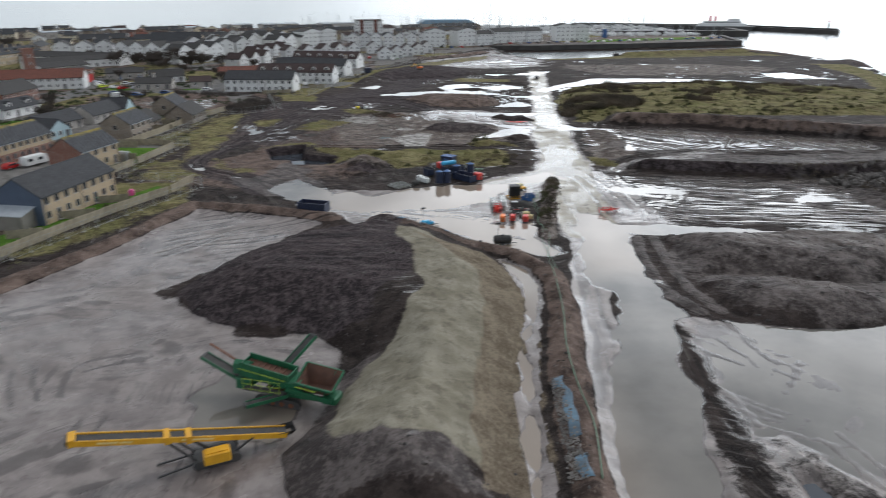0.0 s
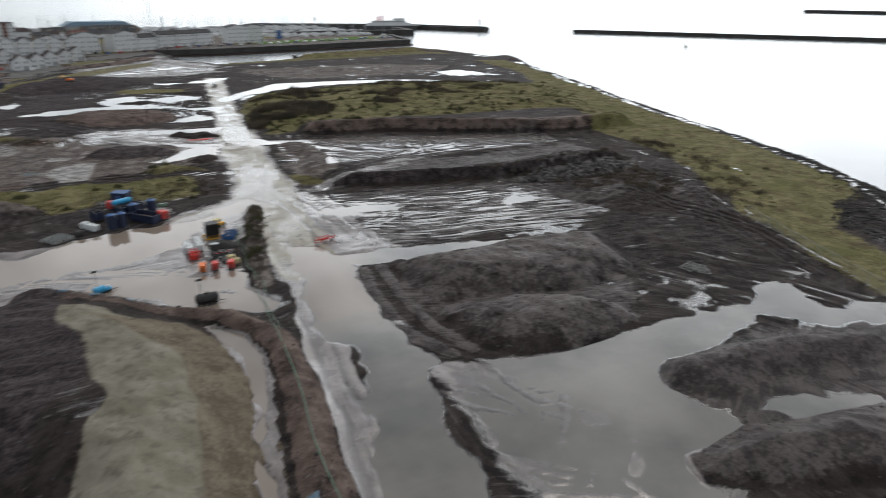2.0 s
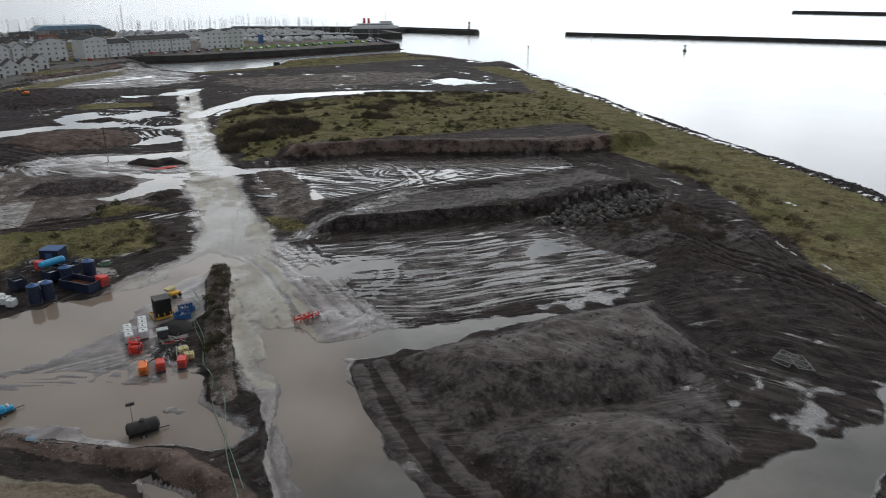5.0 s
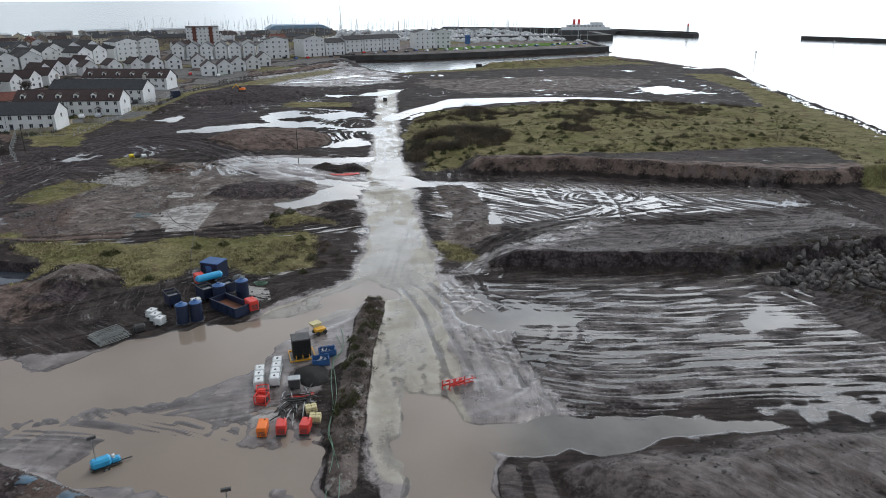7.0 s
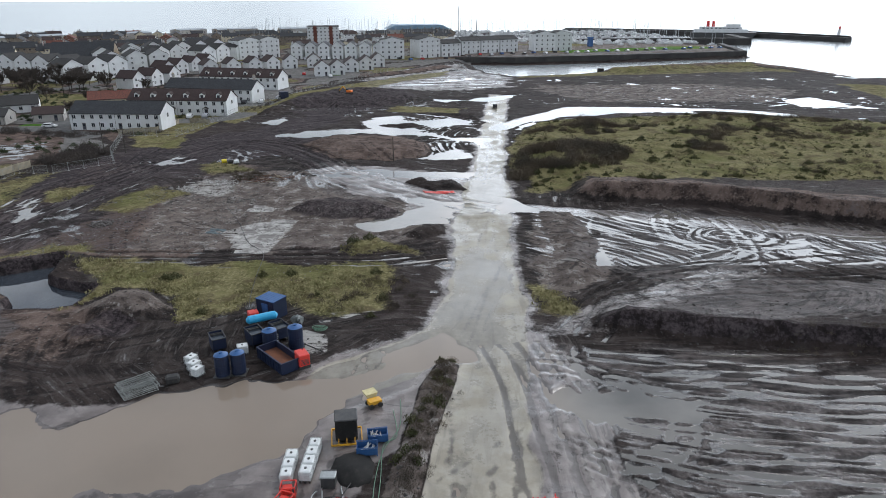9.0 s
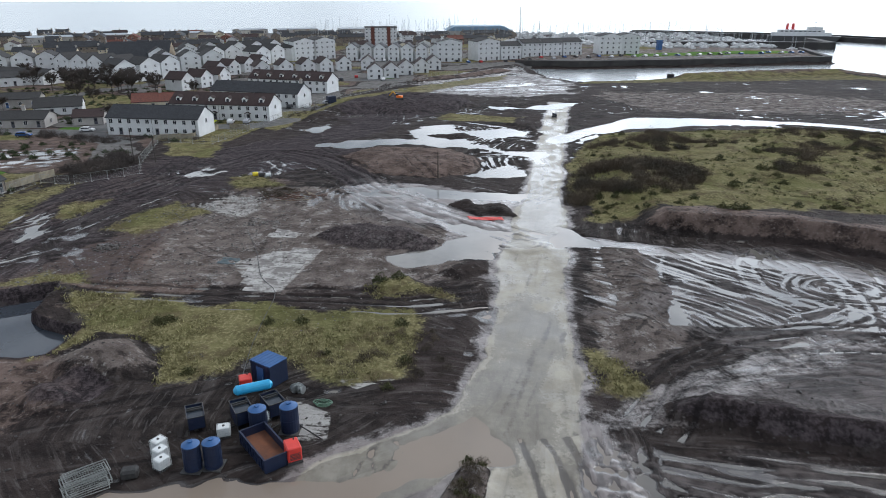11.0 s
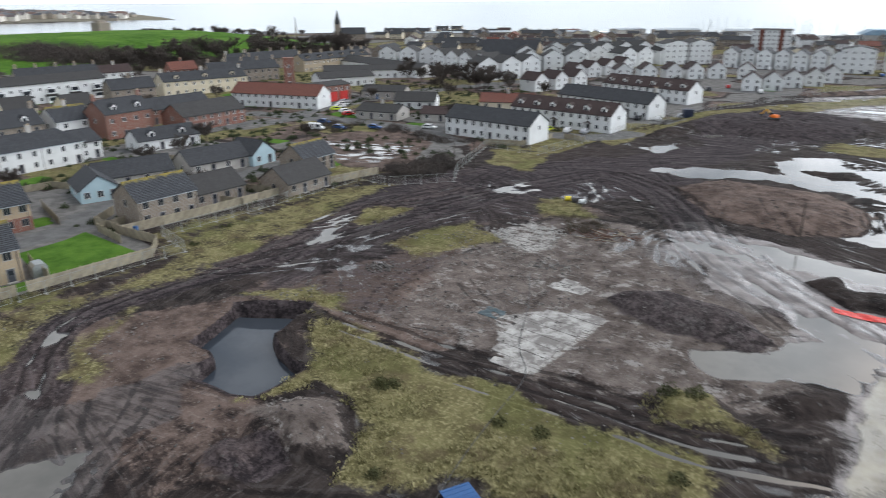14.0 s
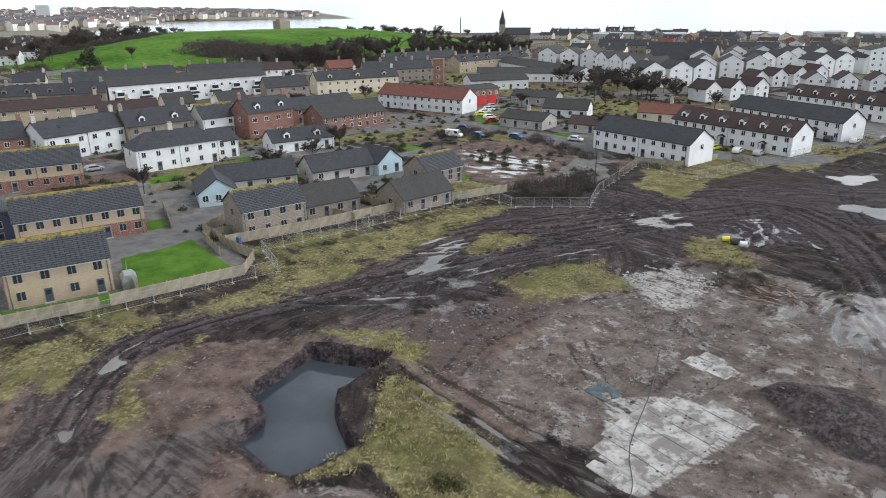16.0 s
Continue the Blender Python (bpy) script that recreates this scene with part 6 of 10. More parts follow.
house("pale blue rendered cottage gable with a slate roof", -107, 193.5, 71, 7.3, 11, 2.6, 2.6, RENDER_BLUE, SLATE, floors=1, ridge="y", chimneys=0, cols=3)
house("low grey rendered cottage wing with a slate roof", -112, 205, 74, 16, 7.5, 2.6, 2.6, RENDER_GREY, SLATE, units=2, floors=1, chimneys=0)
house("stone-fronted two-storey house with a grey roof", -84, 193, 85, 11.5, 8.5, 4.9, 2.7, STONE, SLATE_MOSS, units=2, chimneys=0)
house("low stone house with a plain grey roof", -86, 206, 85, 11.5, 8.5, 2.7, 2.7, STONE, TILE_GREY, units=2, floors=1, chimneys=0)
house("stone bungalow with a grey tiled roof beside the fence", -77.5, 222, 88, 12, 8.5, 2.7, 2.8, STONE, TILE_GREY, units=2, floors=1, chimneys=0)
house("low grey rendered house with a slate roof", -107, 223, 81, 15, 8, 2.7, 2.7, RENDER_GREY, SLATE, units=2, floors=1, chimneys=0)
house("pale blue rendered gable with a slate roof", -104.5, 234, 91, 7, 9, 2.8, 2.7, RENDER_BLUE, SLATE, floors=1, ridge="y", chimneys=0)
house("stone house with lichen on its slate roof", -88, 236, 90, 10, 8, 3.6, 2.8, STONE, SLATE_MOSS, units=2, chimneys=0)

# second row
house("long white rendered house with a slate roof", -144, 201.5, 88, 20, 9, 5.2, 3.2, RENDER_WHITE, SLATE, units=3, chimneys=1, win=1.0, hip=True)
house("white rendered wing with a slate roof", -146, 214.5, 88, 6, 10, 4.4, 2.4, RENDER_WHITE, SLATE, chimneys=0, ridge="x")
house("tall white terrace with a slate roof", -174, 190, 104, 22, 10, 6.2, 3.2, RENDER_WHITE, SLATE, units=3, chimneys=3, win=1.3, skylights=2)
house("red brick terrace end with a slate roof", -178, 171, 86, 12, 10, 6.2, 3.2, BRICK_RED, SLATE, units=2, chimneys=2)
house("brown stone villa with white dormers", -174, 209, 89, 18, 10, 6.0, 3.6, STONE, SLATE, units=2, chimneys=2, dormers=2)
house("white rendered house with a steep slate roof", -173, 226, 90, 11, 9, 5.8, 3.4, RENDER_WHITE, SLATE_MOSS, units=1, chimneys=1, porch=True)
house("three-storey red sandstone villa with white dormers", -165, 238, 93, 15.5, 10, 7.2, 3.4, BRICK_RED, SLATE, units=2, floors=2, chimneys=2, dormers=2, win=1.4)
house("long red brick building with a cream band and grey roof", -156, 261, 89, 23, 11, 4.6, 3.2, BRICK_RED, TILE_GREY, units=4, chimneys=0)
house("red brick building with a dark roof", -176, 262, 89, 26, 9, 4.6, 3.0, BRICK_RED, SLATE, units=4, chimneys=0, far=True)
house("low white house with a flat dormer", -140, 233, 80, 17, 8, 3.0, 2.4, RENDER_WHITE, SLATE, units=2, floors=1, chimneys=0, dormers=2)
flats = house("white-fronted flats with stepped bays", -255, 253, 86, 62, 10, 7.6, 2.6, RENDER_WHITE, TILE_GREY, units=9, chimneys=0, far=True)
for k in range(7):
    bm = bmesh.new()
    box(bm, -2.1, 2.1, -1.3, 0.02, 0, 2.6)
    box(bm, -1.7, 1.7, -0.7, 0.02, 3.4, 5.6)
    bay = part("bay", bm, RENDER_WHITE, flats, m=pose(-27 + 9 * k, 0, 0))
    bm = bmesh.new()
    prism(bm, [(-2.4, 2.6), (2.4, 2.6), (2.0, 3.3), (-2.0, 3.3)], -1.6, 0.02)
    part("pent_roof", bm, TILE_GREY, bay)
    bm = bmesh.new()
    box(bm, -1.3, 1.3, -0.73, -0.69, 3.9, 5.2)
    box(bm, -1.5, 1.5, -1.33, -1.29, 0.9, 2.1)
    part("bay_window", bm, GLASS, bay)
house("old stone terrace with a slate roof and dormers", -262, 200, 68, 43, 9, 6.2, 3.2, STONE, SLATE, units=6, chimneys=5, dormers=6, far=True)
house("tan rendered terrace with a brown tiled roof", -235, 193, 81, 38, 9, 5.0, 2.6, STONE_TAN, TILE_BROWN, units=5, chimneys=3, far=True)
house("tan rendered house with a brown tiled roof", -213, 214, 76, 17.5, 8, 5.0, 2.4, STONE_TAN, TILE_BROWN, units=2, chimneys=1, far=True)
for hx, hy in ((-216, 232), (-207, 247)):
    house("small cream house with a steep grey roof", hx, hy, 85, 10, 9, 4.6, 3.2, RENDER_CREAM, TILE_GREY, chimneys=0, far=True)
house("grey stone chapel-like house with a slate roof", -226, 279, 78, 17, 9, 5.5, 3.4, STONE, SLATE, units=2, chimneys=1, far=True)
house("long cream terrace with bay fronts", -225, 312, 74, 36, 10, 6.0, 3.0, RENDER_CREAM, SLATE, units=5, chimneys=3, dormers=3, far=True)
house("white building with a red-brown tiled roof", -171, 299, 15, 36, 10, 4.8, 3.2, RENDER_WHITE, TILE_RED, units=6, chimneys=0, far=True)
h = house("red brick fire station with a flat-pitched roof", -163, 322, 80, 17, 11, 6.0, 1.0, BRICK_RED, TILE_GREY, units=3, floors=2, chimneys=0, far=True, gable_windows=False, name="fire_station", category="fire station")
for i in range(3):
    bm = bmesh.new()
    box(bm, -1.9, 1.9, -0.2, -0.08, 0, 3.6)
    for k in range(4):
        box(bm, -1.85, 1.85, -0.23, -0.2, 0.2 + k * 0.9, 0.9 + k * 0.9)
    part("appliance_door", bm, DOOR_RED, h, "tall red folding door", m=pose(-5 + i * 5, 0, 0))
tower = thing("drill_tower", at(-186, 322, 45), "square red brick drill tower with a flat top", "tower")
bm = bmesh.new()
box(bm, -2, 2, -2, 2, -0.5, 15)
box(bm, -2.2, 2.2, -2.2, 2.2, 15, 15.5)
part("shaft", bm, BRICK_RED, tower)
for k in range(4):
    part("window", window_mesh(1.15, 1.25, True)[0], None, tower, m=pose(0, -2.0, 2 + 3.2 * k))
house("long low white hall with a grey roof", -202, 390, 43, 44, 12, 4.0, 2.0, RENDER_WHITE, TILE_GREY, units=6, floors=1, chimneys=0, far=True)
house("low white hall with a curved grey roof", -190, 361, 62, 26, 12, 4.0, 2.2, RENDER_WHITE, TILE_GREY, units=4, floors=1, chimneys=0, far=True)
house("long white low school building with a grey roof", -222, 415, -17, 84, 11, 4.2, 2.4, RENDER_WHITE, TILE_GREY, units=10, floors=1, chimneys=0, far=True)
house("cream sandstone terrace with many chimneys", -250, 421, 88, 52, 10, 6.0, 3.0, STONE_TAN, SLATE, units=8, chimneys=7, dormers=6, far=True)
house("grey bungalow with a low tiled roof", -122, 298, 10, 15, 9, 2.7, 1.9, RENDER_GREY, TILE_GREY, units=2, floors=1, chimneys=1)
house("white bungalow with a grey roof", -125, 323, 25, 15, 9, 2.8, 2.6, RENDER_WHITE, TILE_GREY, units=2, floors=1, chimneys=0)
house("small bungalow with a red-brown roof", -104, 305, 20, 9, 8, 2.5, 1.8, RENDER_GREY, TILE_BROWN, floors=1, chimneys=0)
house("white bungalow with a bright red tiled roof", -96, 338, 20, 19, 9, 2.8, 2.4, RENDER_CREAM, TILE_RED, units=2, floors=1, chimneys=1)
house("blue-fronted low building with a grey roof", -150, 336, 20, 17, 9, 3.2, 1.8, RENDER_GREY, TILE_GREY, units=2, floors=1, chimneys=0, far=True, doors="blue")

# white terraces along the site's edge
house("long white rendered terrace with a dark roof", -75, 289, -4, 28.5, 10, 5.1, 2.9, RENDER_WHITE, SLATE, units=5, chimneys=0, group="white terraces")
house("white terrace with small gables and a brown roof", -66, 317, -6, 35, 10, 5.1, 3.0, RENDER_WHITE, TILE_BROWN, units=6, chimneys=0, dormers=6, porch=True, group="white terraces")
house("white terrace with a dark slate roof", -65, 348, -14, 37, 10, 5.1, 3.0, RENDER_WHITE, SLATE, units=6, chimneys=2, porch=True, group="white terraces")
house("white terrace with a brown roof and dormers", -64, 388, -15, 38, 10, 5.1, 3.0, RENDER_WHITE, TILE_BROWN, units=6, chimneys=0, dormers=6, group="white terraces")
GABLES = house("white rendered gabled house with a brown roof", -34.5, 436, 12, 7.4, 9.5, 4.8, 2.8, RENDER_WHITE, TILE_BROWN, floors=2, ridge="y", chimneys=0, far=True, group="white gabled houses")
for hx, hy, hr in ((-27.5, 442, 12), (-22, 456, 12), (-15, 466, 12), (-10, 483, 12), (-108, 390, 70), (-104, 401, 70), (-100, 412, 70), (-112, 438, 60), (-110, 452, 60), (-107, 466, 60), (-104, 480, 60),
                   (-84, 455, 35), (-74, 461, 35), (-66, 468, 35), (-58, 476, 20), (-46, 480, 10), (-94, 448, 35)):
    copy_thing(GABLES, at(hx, hy, hr))
TALL = house("three-storey white gabled house with a grey roof", -147, 412, 60, 10.5, 12, 7.8, 3.0, RENDER_WHITE, TILE_GREY, floors=3, ridge="y", chimneys=0, far=True, group="tall white gabled houses")
for hx, hy, hr in ((-141, 424, 60), (-136, 435, 60), (-150, 461, 35), (-140, 468, 35), (-131, 476, 35), (-138, 500, 60), (-134, 514, 60), (-140, 542, 50), (-132, 553, 50), (-124, 565, 50), (-238, 450, 18), (-226, 454, 18), (-215, 458, 18),
                   (-199, 446, -20), (-187, 441, -20), (-176, 437, -20), (-164, 432, -20), (-112, 505, 60), (-108, 520, 60), (-100, 536, 55), (-168, 490, 30), (-156, 500, 30), (-180, 520, 30), (-168, 530, 30), (-158, 540, 30)):
    copy_thing(TALL, at(hx, hy, hr))
house("big dark-roofed hall with a stone gable", -182, 492, 10, 34, 20, 5.0, 8.0, STONE_TAN, SLATE, units=4, floors=1, chimneys=0, far=True)

# flats along the quay
FLATS = house("four-storey white block of flats with a shallow roof", 19, 543, 30, 15.5, 13, 11.5, 1.8, RENDER_WHITE, TILE_GREY, units=2, floors=4, chimneys=0, far=True, ridge="y", name="block_of_flats", category="flats", group="quayside flats")
for hx, hy, hr in ((-5, 533, 5), (99, 580, 9), (111, 583, 9), (-86, 548, 45), (-96, 538, 45)):
    copy_thing(FLATS, at(hx, hy, hr))
ROW = house("three-storey white row house with a grey roof", 33, 552, 28, 14.5, 11, 8.4, 2.2, RENDER_WHITE, TILE_GREY, units=2, floors=3, chimneys=0, far=True, group="quayside row houses")
for i in range(1, 4):
    copy_thing(ROW, at(33 + 13.5 * i, 552 + 7.2 * i, 28))
SLIM = house("tall narrow white town house with a dark gabled roof", -66, 535, -2, 7.0, 10, 8.2, 2.4, RENDER_WHITE, SLATE, units=1, floors=3, chimneys=0, far=True, ridge="y", group="slim town houses")
for i in range(1, 8):
    copy_thing(SLIM, at(-66 + 8.7 * i, 535 - 0.3 * i + 1.6 * (i % 2), -2))

# older town behind
OLD = [house("grey stone house with a slate roof", -200, 560, 20, 13, 9, 5.6, 3.2, STONE, SLATE, units=2, chimneys=2, far=True, group="old town houses"),
       house("white rendered house with a brown tiled roof", -215, 575, 20, 14, 9, 5.4, 3.0, RENDER_WHITE, TILE_BROWN, units=2, chimneys=1, far=True, group="old town houses"),
       house("cream rendered house with a slate roof", -232, 560, 20, 12, 9, 5.4, 3.2, RENDER_CREAM, SLATE, units=2, chimneys=2, far=True, group="old town houses"),
       house("red-roofed old brick house", -245, 585, 20, 13, 9, 5.6, 3.2, BRICK_RED, TILE_RED, units=2, chimneys=1, far=True, group="old town houses"),
       house("long dark-roofed stone terrace", -262, 560, 30, 34, 9, 5.8, 3.4, STONE, SLATE, units=5, chimneys=5, far=True, group="old town houses")]
rng = random.Random(5)
for i in range(15):
    for j in range(11):
        hx, hy = -440 + 31 * i + rng.uniform(-7, 7) + j * 4, 470 + 31 * j + rng.uniform(-6, 6) + max(0, -240 - (-440 + 31 * i)) * 0.2
        if hx > -150 and hy < 600 or hx > -250 and hy < 540 or hx < -300 and hy < 610 or hx < -360 and hy < 660 or hx > 0 and hy < 690:
            continue
        if hy > 800:
            continue
        copy_thing(OLD[rng.choice((0, 0, 1, 1, 1, 2, 2, 2, 4, 4, 3) if (i + j) % 3 else (0, 1, 2, 4))], at(hx, hy, rng.choice((20, 20, 26, 110, -70)) + rng.uniform(-6, 6)) @ Matrix.Diagonal((1, 1, rng.uniform(0.66, 0.82), 1)))
for hx, hy, hr in ((-300, 236, 80), (-310, 262, 80), (-296, 288, 75), (-290, 312, 75), (-272, 336, 75), (-320, 210, 70), (-332, 176, 70), (-300, 150, 70), (-268, 148, 75), (-240, 150, 80), (-210, 146, 80), (-180, 140, 80), (-268, 366, 60),
                   (-345, 140, 70), (-150, 140, 78), (-290, 385, 80), (-280, 402, 80), (-245, 350, 70)):
    copy_thing(rng.choice(OLD), at(hx, hy, hr))

# long pale sheds along the shore behind the town
for hx, hy, hr, L in ((-277, 771, 47, 60), (-233, 846, 56, 34), (-365, 697, 38, 36), (-190, 862, 40, 46), (-120, 868, 20, 52), (-330, 735, 45, 30)):
    house("long low pale metal shed with a shallow roof", hx, hy, hr, L, 16, 4.2, 1.1, RENDER_GREY, FASCIA, units=3, floors=1, chimneys=0, far=True, name="shed", category="shed", group="shore sheds")

# landmarks
h = house("white and red clad apartment tower", -64, 636, 9, 24, 14, 15.5, 0.6, RENDER_WHITE, TILE_GREY, units=4, floors=6, chimneys=0, far=True, name="apartment_block", category="flats", cols=2)
for s in (-6, 6):
    bm = bmesh.new()
    box(bm, s - 1.3, s + 1.3, -0.5, 0.0, 0, 16.0)
    part("red_panel", bm, TILE_RED, h, "dull red clad bay")
h = thing("boat_hall", at(6, 800, 9), "large blue-roofed boat hall with pale walls", "hall")
bm = bmesh.new()
box(bm, -30, 30, 0, 30, -0.5, 6)
part("wall", bm, RENDER_GREY, h)
bm = bmesh.new()
prism(bm, [(-32, 6), (32, 6), (24, 10), (-24, 10)], -1, 31)
part("roof", bm, surface("blue_metal_roof", (0.2, 0.32, 0.42), (0.16, 0.26, 0.36), 0.5, 0.2), h)
h = thing("church", at(-410, 597, 40), "grey stone church with a tall pointed spire", "church")
bm = bmesh.new()
box(bm, -2.6, 2.6, -2.6, 2.6, -1, 15)
part("tower", bm, STONE, h)
bm = bmesh.new()
cyl(bm, 2.9, 0.1, 15, 27, 8)
part("spire", bm, SLATE, h)
for sx in (-2.3, 2.3):
    for sy in (-2.3, 2.3):
        bm = bmesh.new()
        cyl(bm, 0.5, 0.05, 15, 19, 6, Matrix.Translation((sx, sy, 0)))
        part("pinnacle", bm, STONE, h)
bm = gable_walls(22, 11, 7, 5)
part("nave", bm, STONE, h, m=pose(13, -5, 0))
bm = gable_roof(22, 11, 7, 5)
part("nave_roof", bm, [SLATE, STEEL_DARK], h, m=pose(13, -5, 0))
ob = thing("obelisk", at(-436, 572), "tall thin grey stone obelisk on the hill", "monument")
bm = bmesh.new()
cyl(bm, 1.1, 0.5, 0, 20, 4)
cyl(bm, 0.5, 0.0, 20, 22, 4)
part("shaft", bm, STONE, ob)
bm = bmesh.new()
box(bm, -2, 2, -2, 2, -1, 1.5)
part("base", bm, STONE, ob)
ob = thing("ruined_tower", at(-640, 515), "square old brown stone tower", "tower")
bm = bmesh.new()
box(bm, -7, 7, -6, 6, -2, 15, bevel=0.4)
box(bm, -2, 5, -5, 3, 15, 17)
part("walls", bm, STONE, ob)
bm = bmesh.new()
box(bm, -18, 18, -9, 9, -1, 26)
h = thing("tower_block", at(-1320, 470, 20, 0.5), "pale tower block on the far coast", "flats")
part("wall", bm, RENDER_WHITE, h)
mast = thing("radio_mast", at(39, 593), "tall slim steel lattice mast by the quay", "mast")
bm = bmesh.new()
for k in range(3):
    a = k * 2.094
    bar(bm, (0.6 * math.cos(a), 0.6 * math.sin(a), 0), (0.15 * math.cos(a), 0.15 * math.sin(a), 31), 0.16)
for k in range(15):
    r0, r1 = 0.6 - 0.03 * k, 0.6 - 0.03 * (k + 1)
    for q in range(3):
        a, b = q * 2.094, (q + 1) * 2.094
        bar(bm, (r0 * math.cos(a), r0 * math.sin(a), 2 * k), (r1 * math.cos(b), r1 * math.sin(b), 2 * k + 2), 0.08)
part("lattice", bm, GALV, mast)

# ---------------------------------------------------------------- harbour


def wall_run(name, pts, half, z0, z1, material, label, category, parapet=0.0):
    """A quay or breakwater wall along a line, with battered sides."""
    root = thing(name, Matrix.Identity(4), label, category)
    for i, ((ax, ay), (bx, by)) in enumerate(zip(pts, pts[1:])):
        L, a = math.hypot(bx - ax, by - ay), math.degrees(math.atan2(by - ay, bx - ax))
        bm = bmesh.new()
        prism(bm, [(-half * 1.25, z0), (half * 1.25, z0), (half, z1), (-half, z1)], -0.8, L + 0.8, m=pose(0, 0, 0, 0, 0, -90))
        if parapet:
            box(bm, 0, L, half * 0.3, half * 0.8, z1, z1 + parapet)
        part("wall", bm, material, root, m=pose(ax, ay, 0.003 * i, 0, 0, a))
    return root


wall_run("quay_wall", [(36, 532), (72, 528), (136, 543), (236, 572), (250, 650)], 2.2, -6, 1.6, QUAY_STONE, "dark weathered stone quay wall of the harbour basin", "quay")
wall_run("inner_quay", [(120, 690), (200, 705), (292, 700), (300, 760)], 4, -6, 2.6, QUAY_STONE, "black timber-faced inner harbour quay", "quay")
wall_run("harbour_pier", [(170, 905), (335, 826), (396, 727)], 5, -6, 1.2, QUAY_STONE, "long dark stone pier with a raised parapet", "pier", 1.4)
wall_run("outer_breakwater", [(477, 674), (700, 385)], 3, -6, 0.6, QUAY_STONE, "long low dark breakwater standing in the sea", "breakwater")
wall_run("far_breakwater", [(1500, 1190), (1651, 751)], 8, -6, 4, QUAY_STONE, "low dark rock breakwater far out in the sea", "breakwater")
light = thing("pier_light", pose(393, 738, 1.2), "small white harbour light at the end of the pier", "lighthouse")
bm = bmesh.new()
cyl(bm, 1.6, 1.1, 0, 7, 10)
part("tower", bm, RENDER_WHITE, light)
bm = bmesh.new()
cyl(bm, 0.9, 0.9, 7, 8.4, 8)
cyl(bm, 1.1, 0.1, 8.4, 9.4, 8)
part("lantern", bm, DOOR_RED, light)
pile = thing("mooring_dolphin", pose(113, 466, SEA_LEVEL), "dark timber mooring dolphin standing in the basin", "dolphin")
bm = bmesh.new()
box(bm, -1.6, 1.6, -1.6, 1.6, -2, 3.6, bevel=0.2)
part("frame", bm, QUAY_STONE, pile)
buoy = thing("buoy", pose(434, 461, SEA_LEVEL), "olive green channel buoy afloat", "buoy")
bm = bmesh.new()
cyl(bm, 1.6, 1.6, -0.4, 1.0, 12)
cyl(bm, 1.0, 0.3, 1.0, 3.6, 8)
part("float", bm, GORSE, buoy)
bm = bmesh.new()
box(bm, -0.7, 0.7, -0.7, 0.7, 3.5, 4.6)
part("topmark", bm, STEEL_DARK, buoy)
for px_, py_ in ((300, 480), (420, 560)):
    post = thing("channel_post", pose(px_, py_, SEA_LEVEL), "thin channel marker post in the water", "marker")
    bm = bmesh.new()
    cyl(bm, 0.22, 0.22, -1, 6, 8)
    part("post", bm, STEEL_DARK, post)
    bm = bmesh.new()
    box(bm, -0.5, 0.5, -0.5, 0.5, 5.6, 6.8)
    part("topmark", bm, GALV, post)
kiosk = thing("blue_kiosk", at(140, 623, 20), "tall blue clad harbour kiosk", "kiosk")
bm = bmesh.new()
box(bm, -1.6, 1.6, -1.6, 1.6, 0, 6.4, bevel=0.1)
box(bm, -1.9, 1.9, -1.9, 1.9, 6.4, 6.8)
part("tower", bm, PAINT_BLUE, kiosk)

ferry = thing("ferry", pose(312, 806, SEA_LEVEL, 0, 0, -13), "white car ferry with red funnels moored at the quay", "ferry")
bm = bmesh.new()
prism(bm, [(-30, 0), (28, 0), (33, 5), (-30, 5)], -6, 6)
part("hull", bm, STEEL_DARK, ferry)
bm = bmesh.new()
box(bm, -27, 24, -5.6, 5.6, 5, 8)
box(bm, -22, 18, -5, 5, 8, 10.5)
box(bm, 4, 16, -5.5, 5.5, 10.5, 13)
part("superstructure", bm, RENDER_WHITE, ferry)
for fx in (-14, -9):
    bm = bmesh.new()
    cyl(bm, 1.5, 1.3, 10.5, 16, 10, Matrix.Translation((fx, 0, 0)))
    part("funnel", bm, DOOR_RED, ferry)
bm = bmesh.new()
bar(bm, (10, 0, 13), (10, 0, 22), 0.4)
bar(bm, (8, 0, 17), (12, 0, 17), 0.3)
part("mast", bm, GALV, ferry)
for k in range(9):
    bm = bmesh.new()
    box(bm, -20 + 4 * k, -17.6 + 4 * k, -5.06, -4.9, 8.7, 9.7)
    part("window", bm, GLASS, ferry)


def boat(big):
    b = thing("yacht" if big else "motor_boat", pose(0, 0, 0), "white moored sailing yacht with a bare mast" if big else "small white motor boat at its mooring", "boat", "marina boats")
    L = 10 if big else 7
    bm = bmesh.new()
    prism(bm, [(-L / 2, 0), (L * 0.35, 0), (L / 2, 1.2), (-L / 2, 1.2)], -L * 0.14, L * 0.14)
    part("hull", bm, RENDER_WHITE, b)
    bm = bmesh.new()
    prism(bm, [(-L * 0.2, 1.2), (L * 0.2, 1.2), (L * 0.1, 2.1), (-L * 0.2, 2.1)], -L * 0.1, L * 0.1)
    part("cabin", bm, GLASS if big else RENDER_WHITE, b)
    if big:
        bm = bmesh.new()
        bar(bm, (L * 0.1, 0, 1), (L * 0.1, 0, 15), 0.22)
        bar(bm, (L * 0.1, 0, 2.6), (-L * 0.35, 0, 2.4), 0.25)
        bar(bm, (L * 0.1, -1, 10), (L * 0.1, 1, 10), 0.12)
        part("mast", bm, GALV, b)
    return b


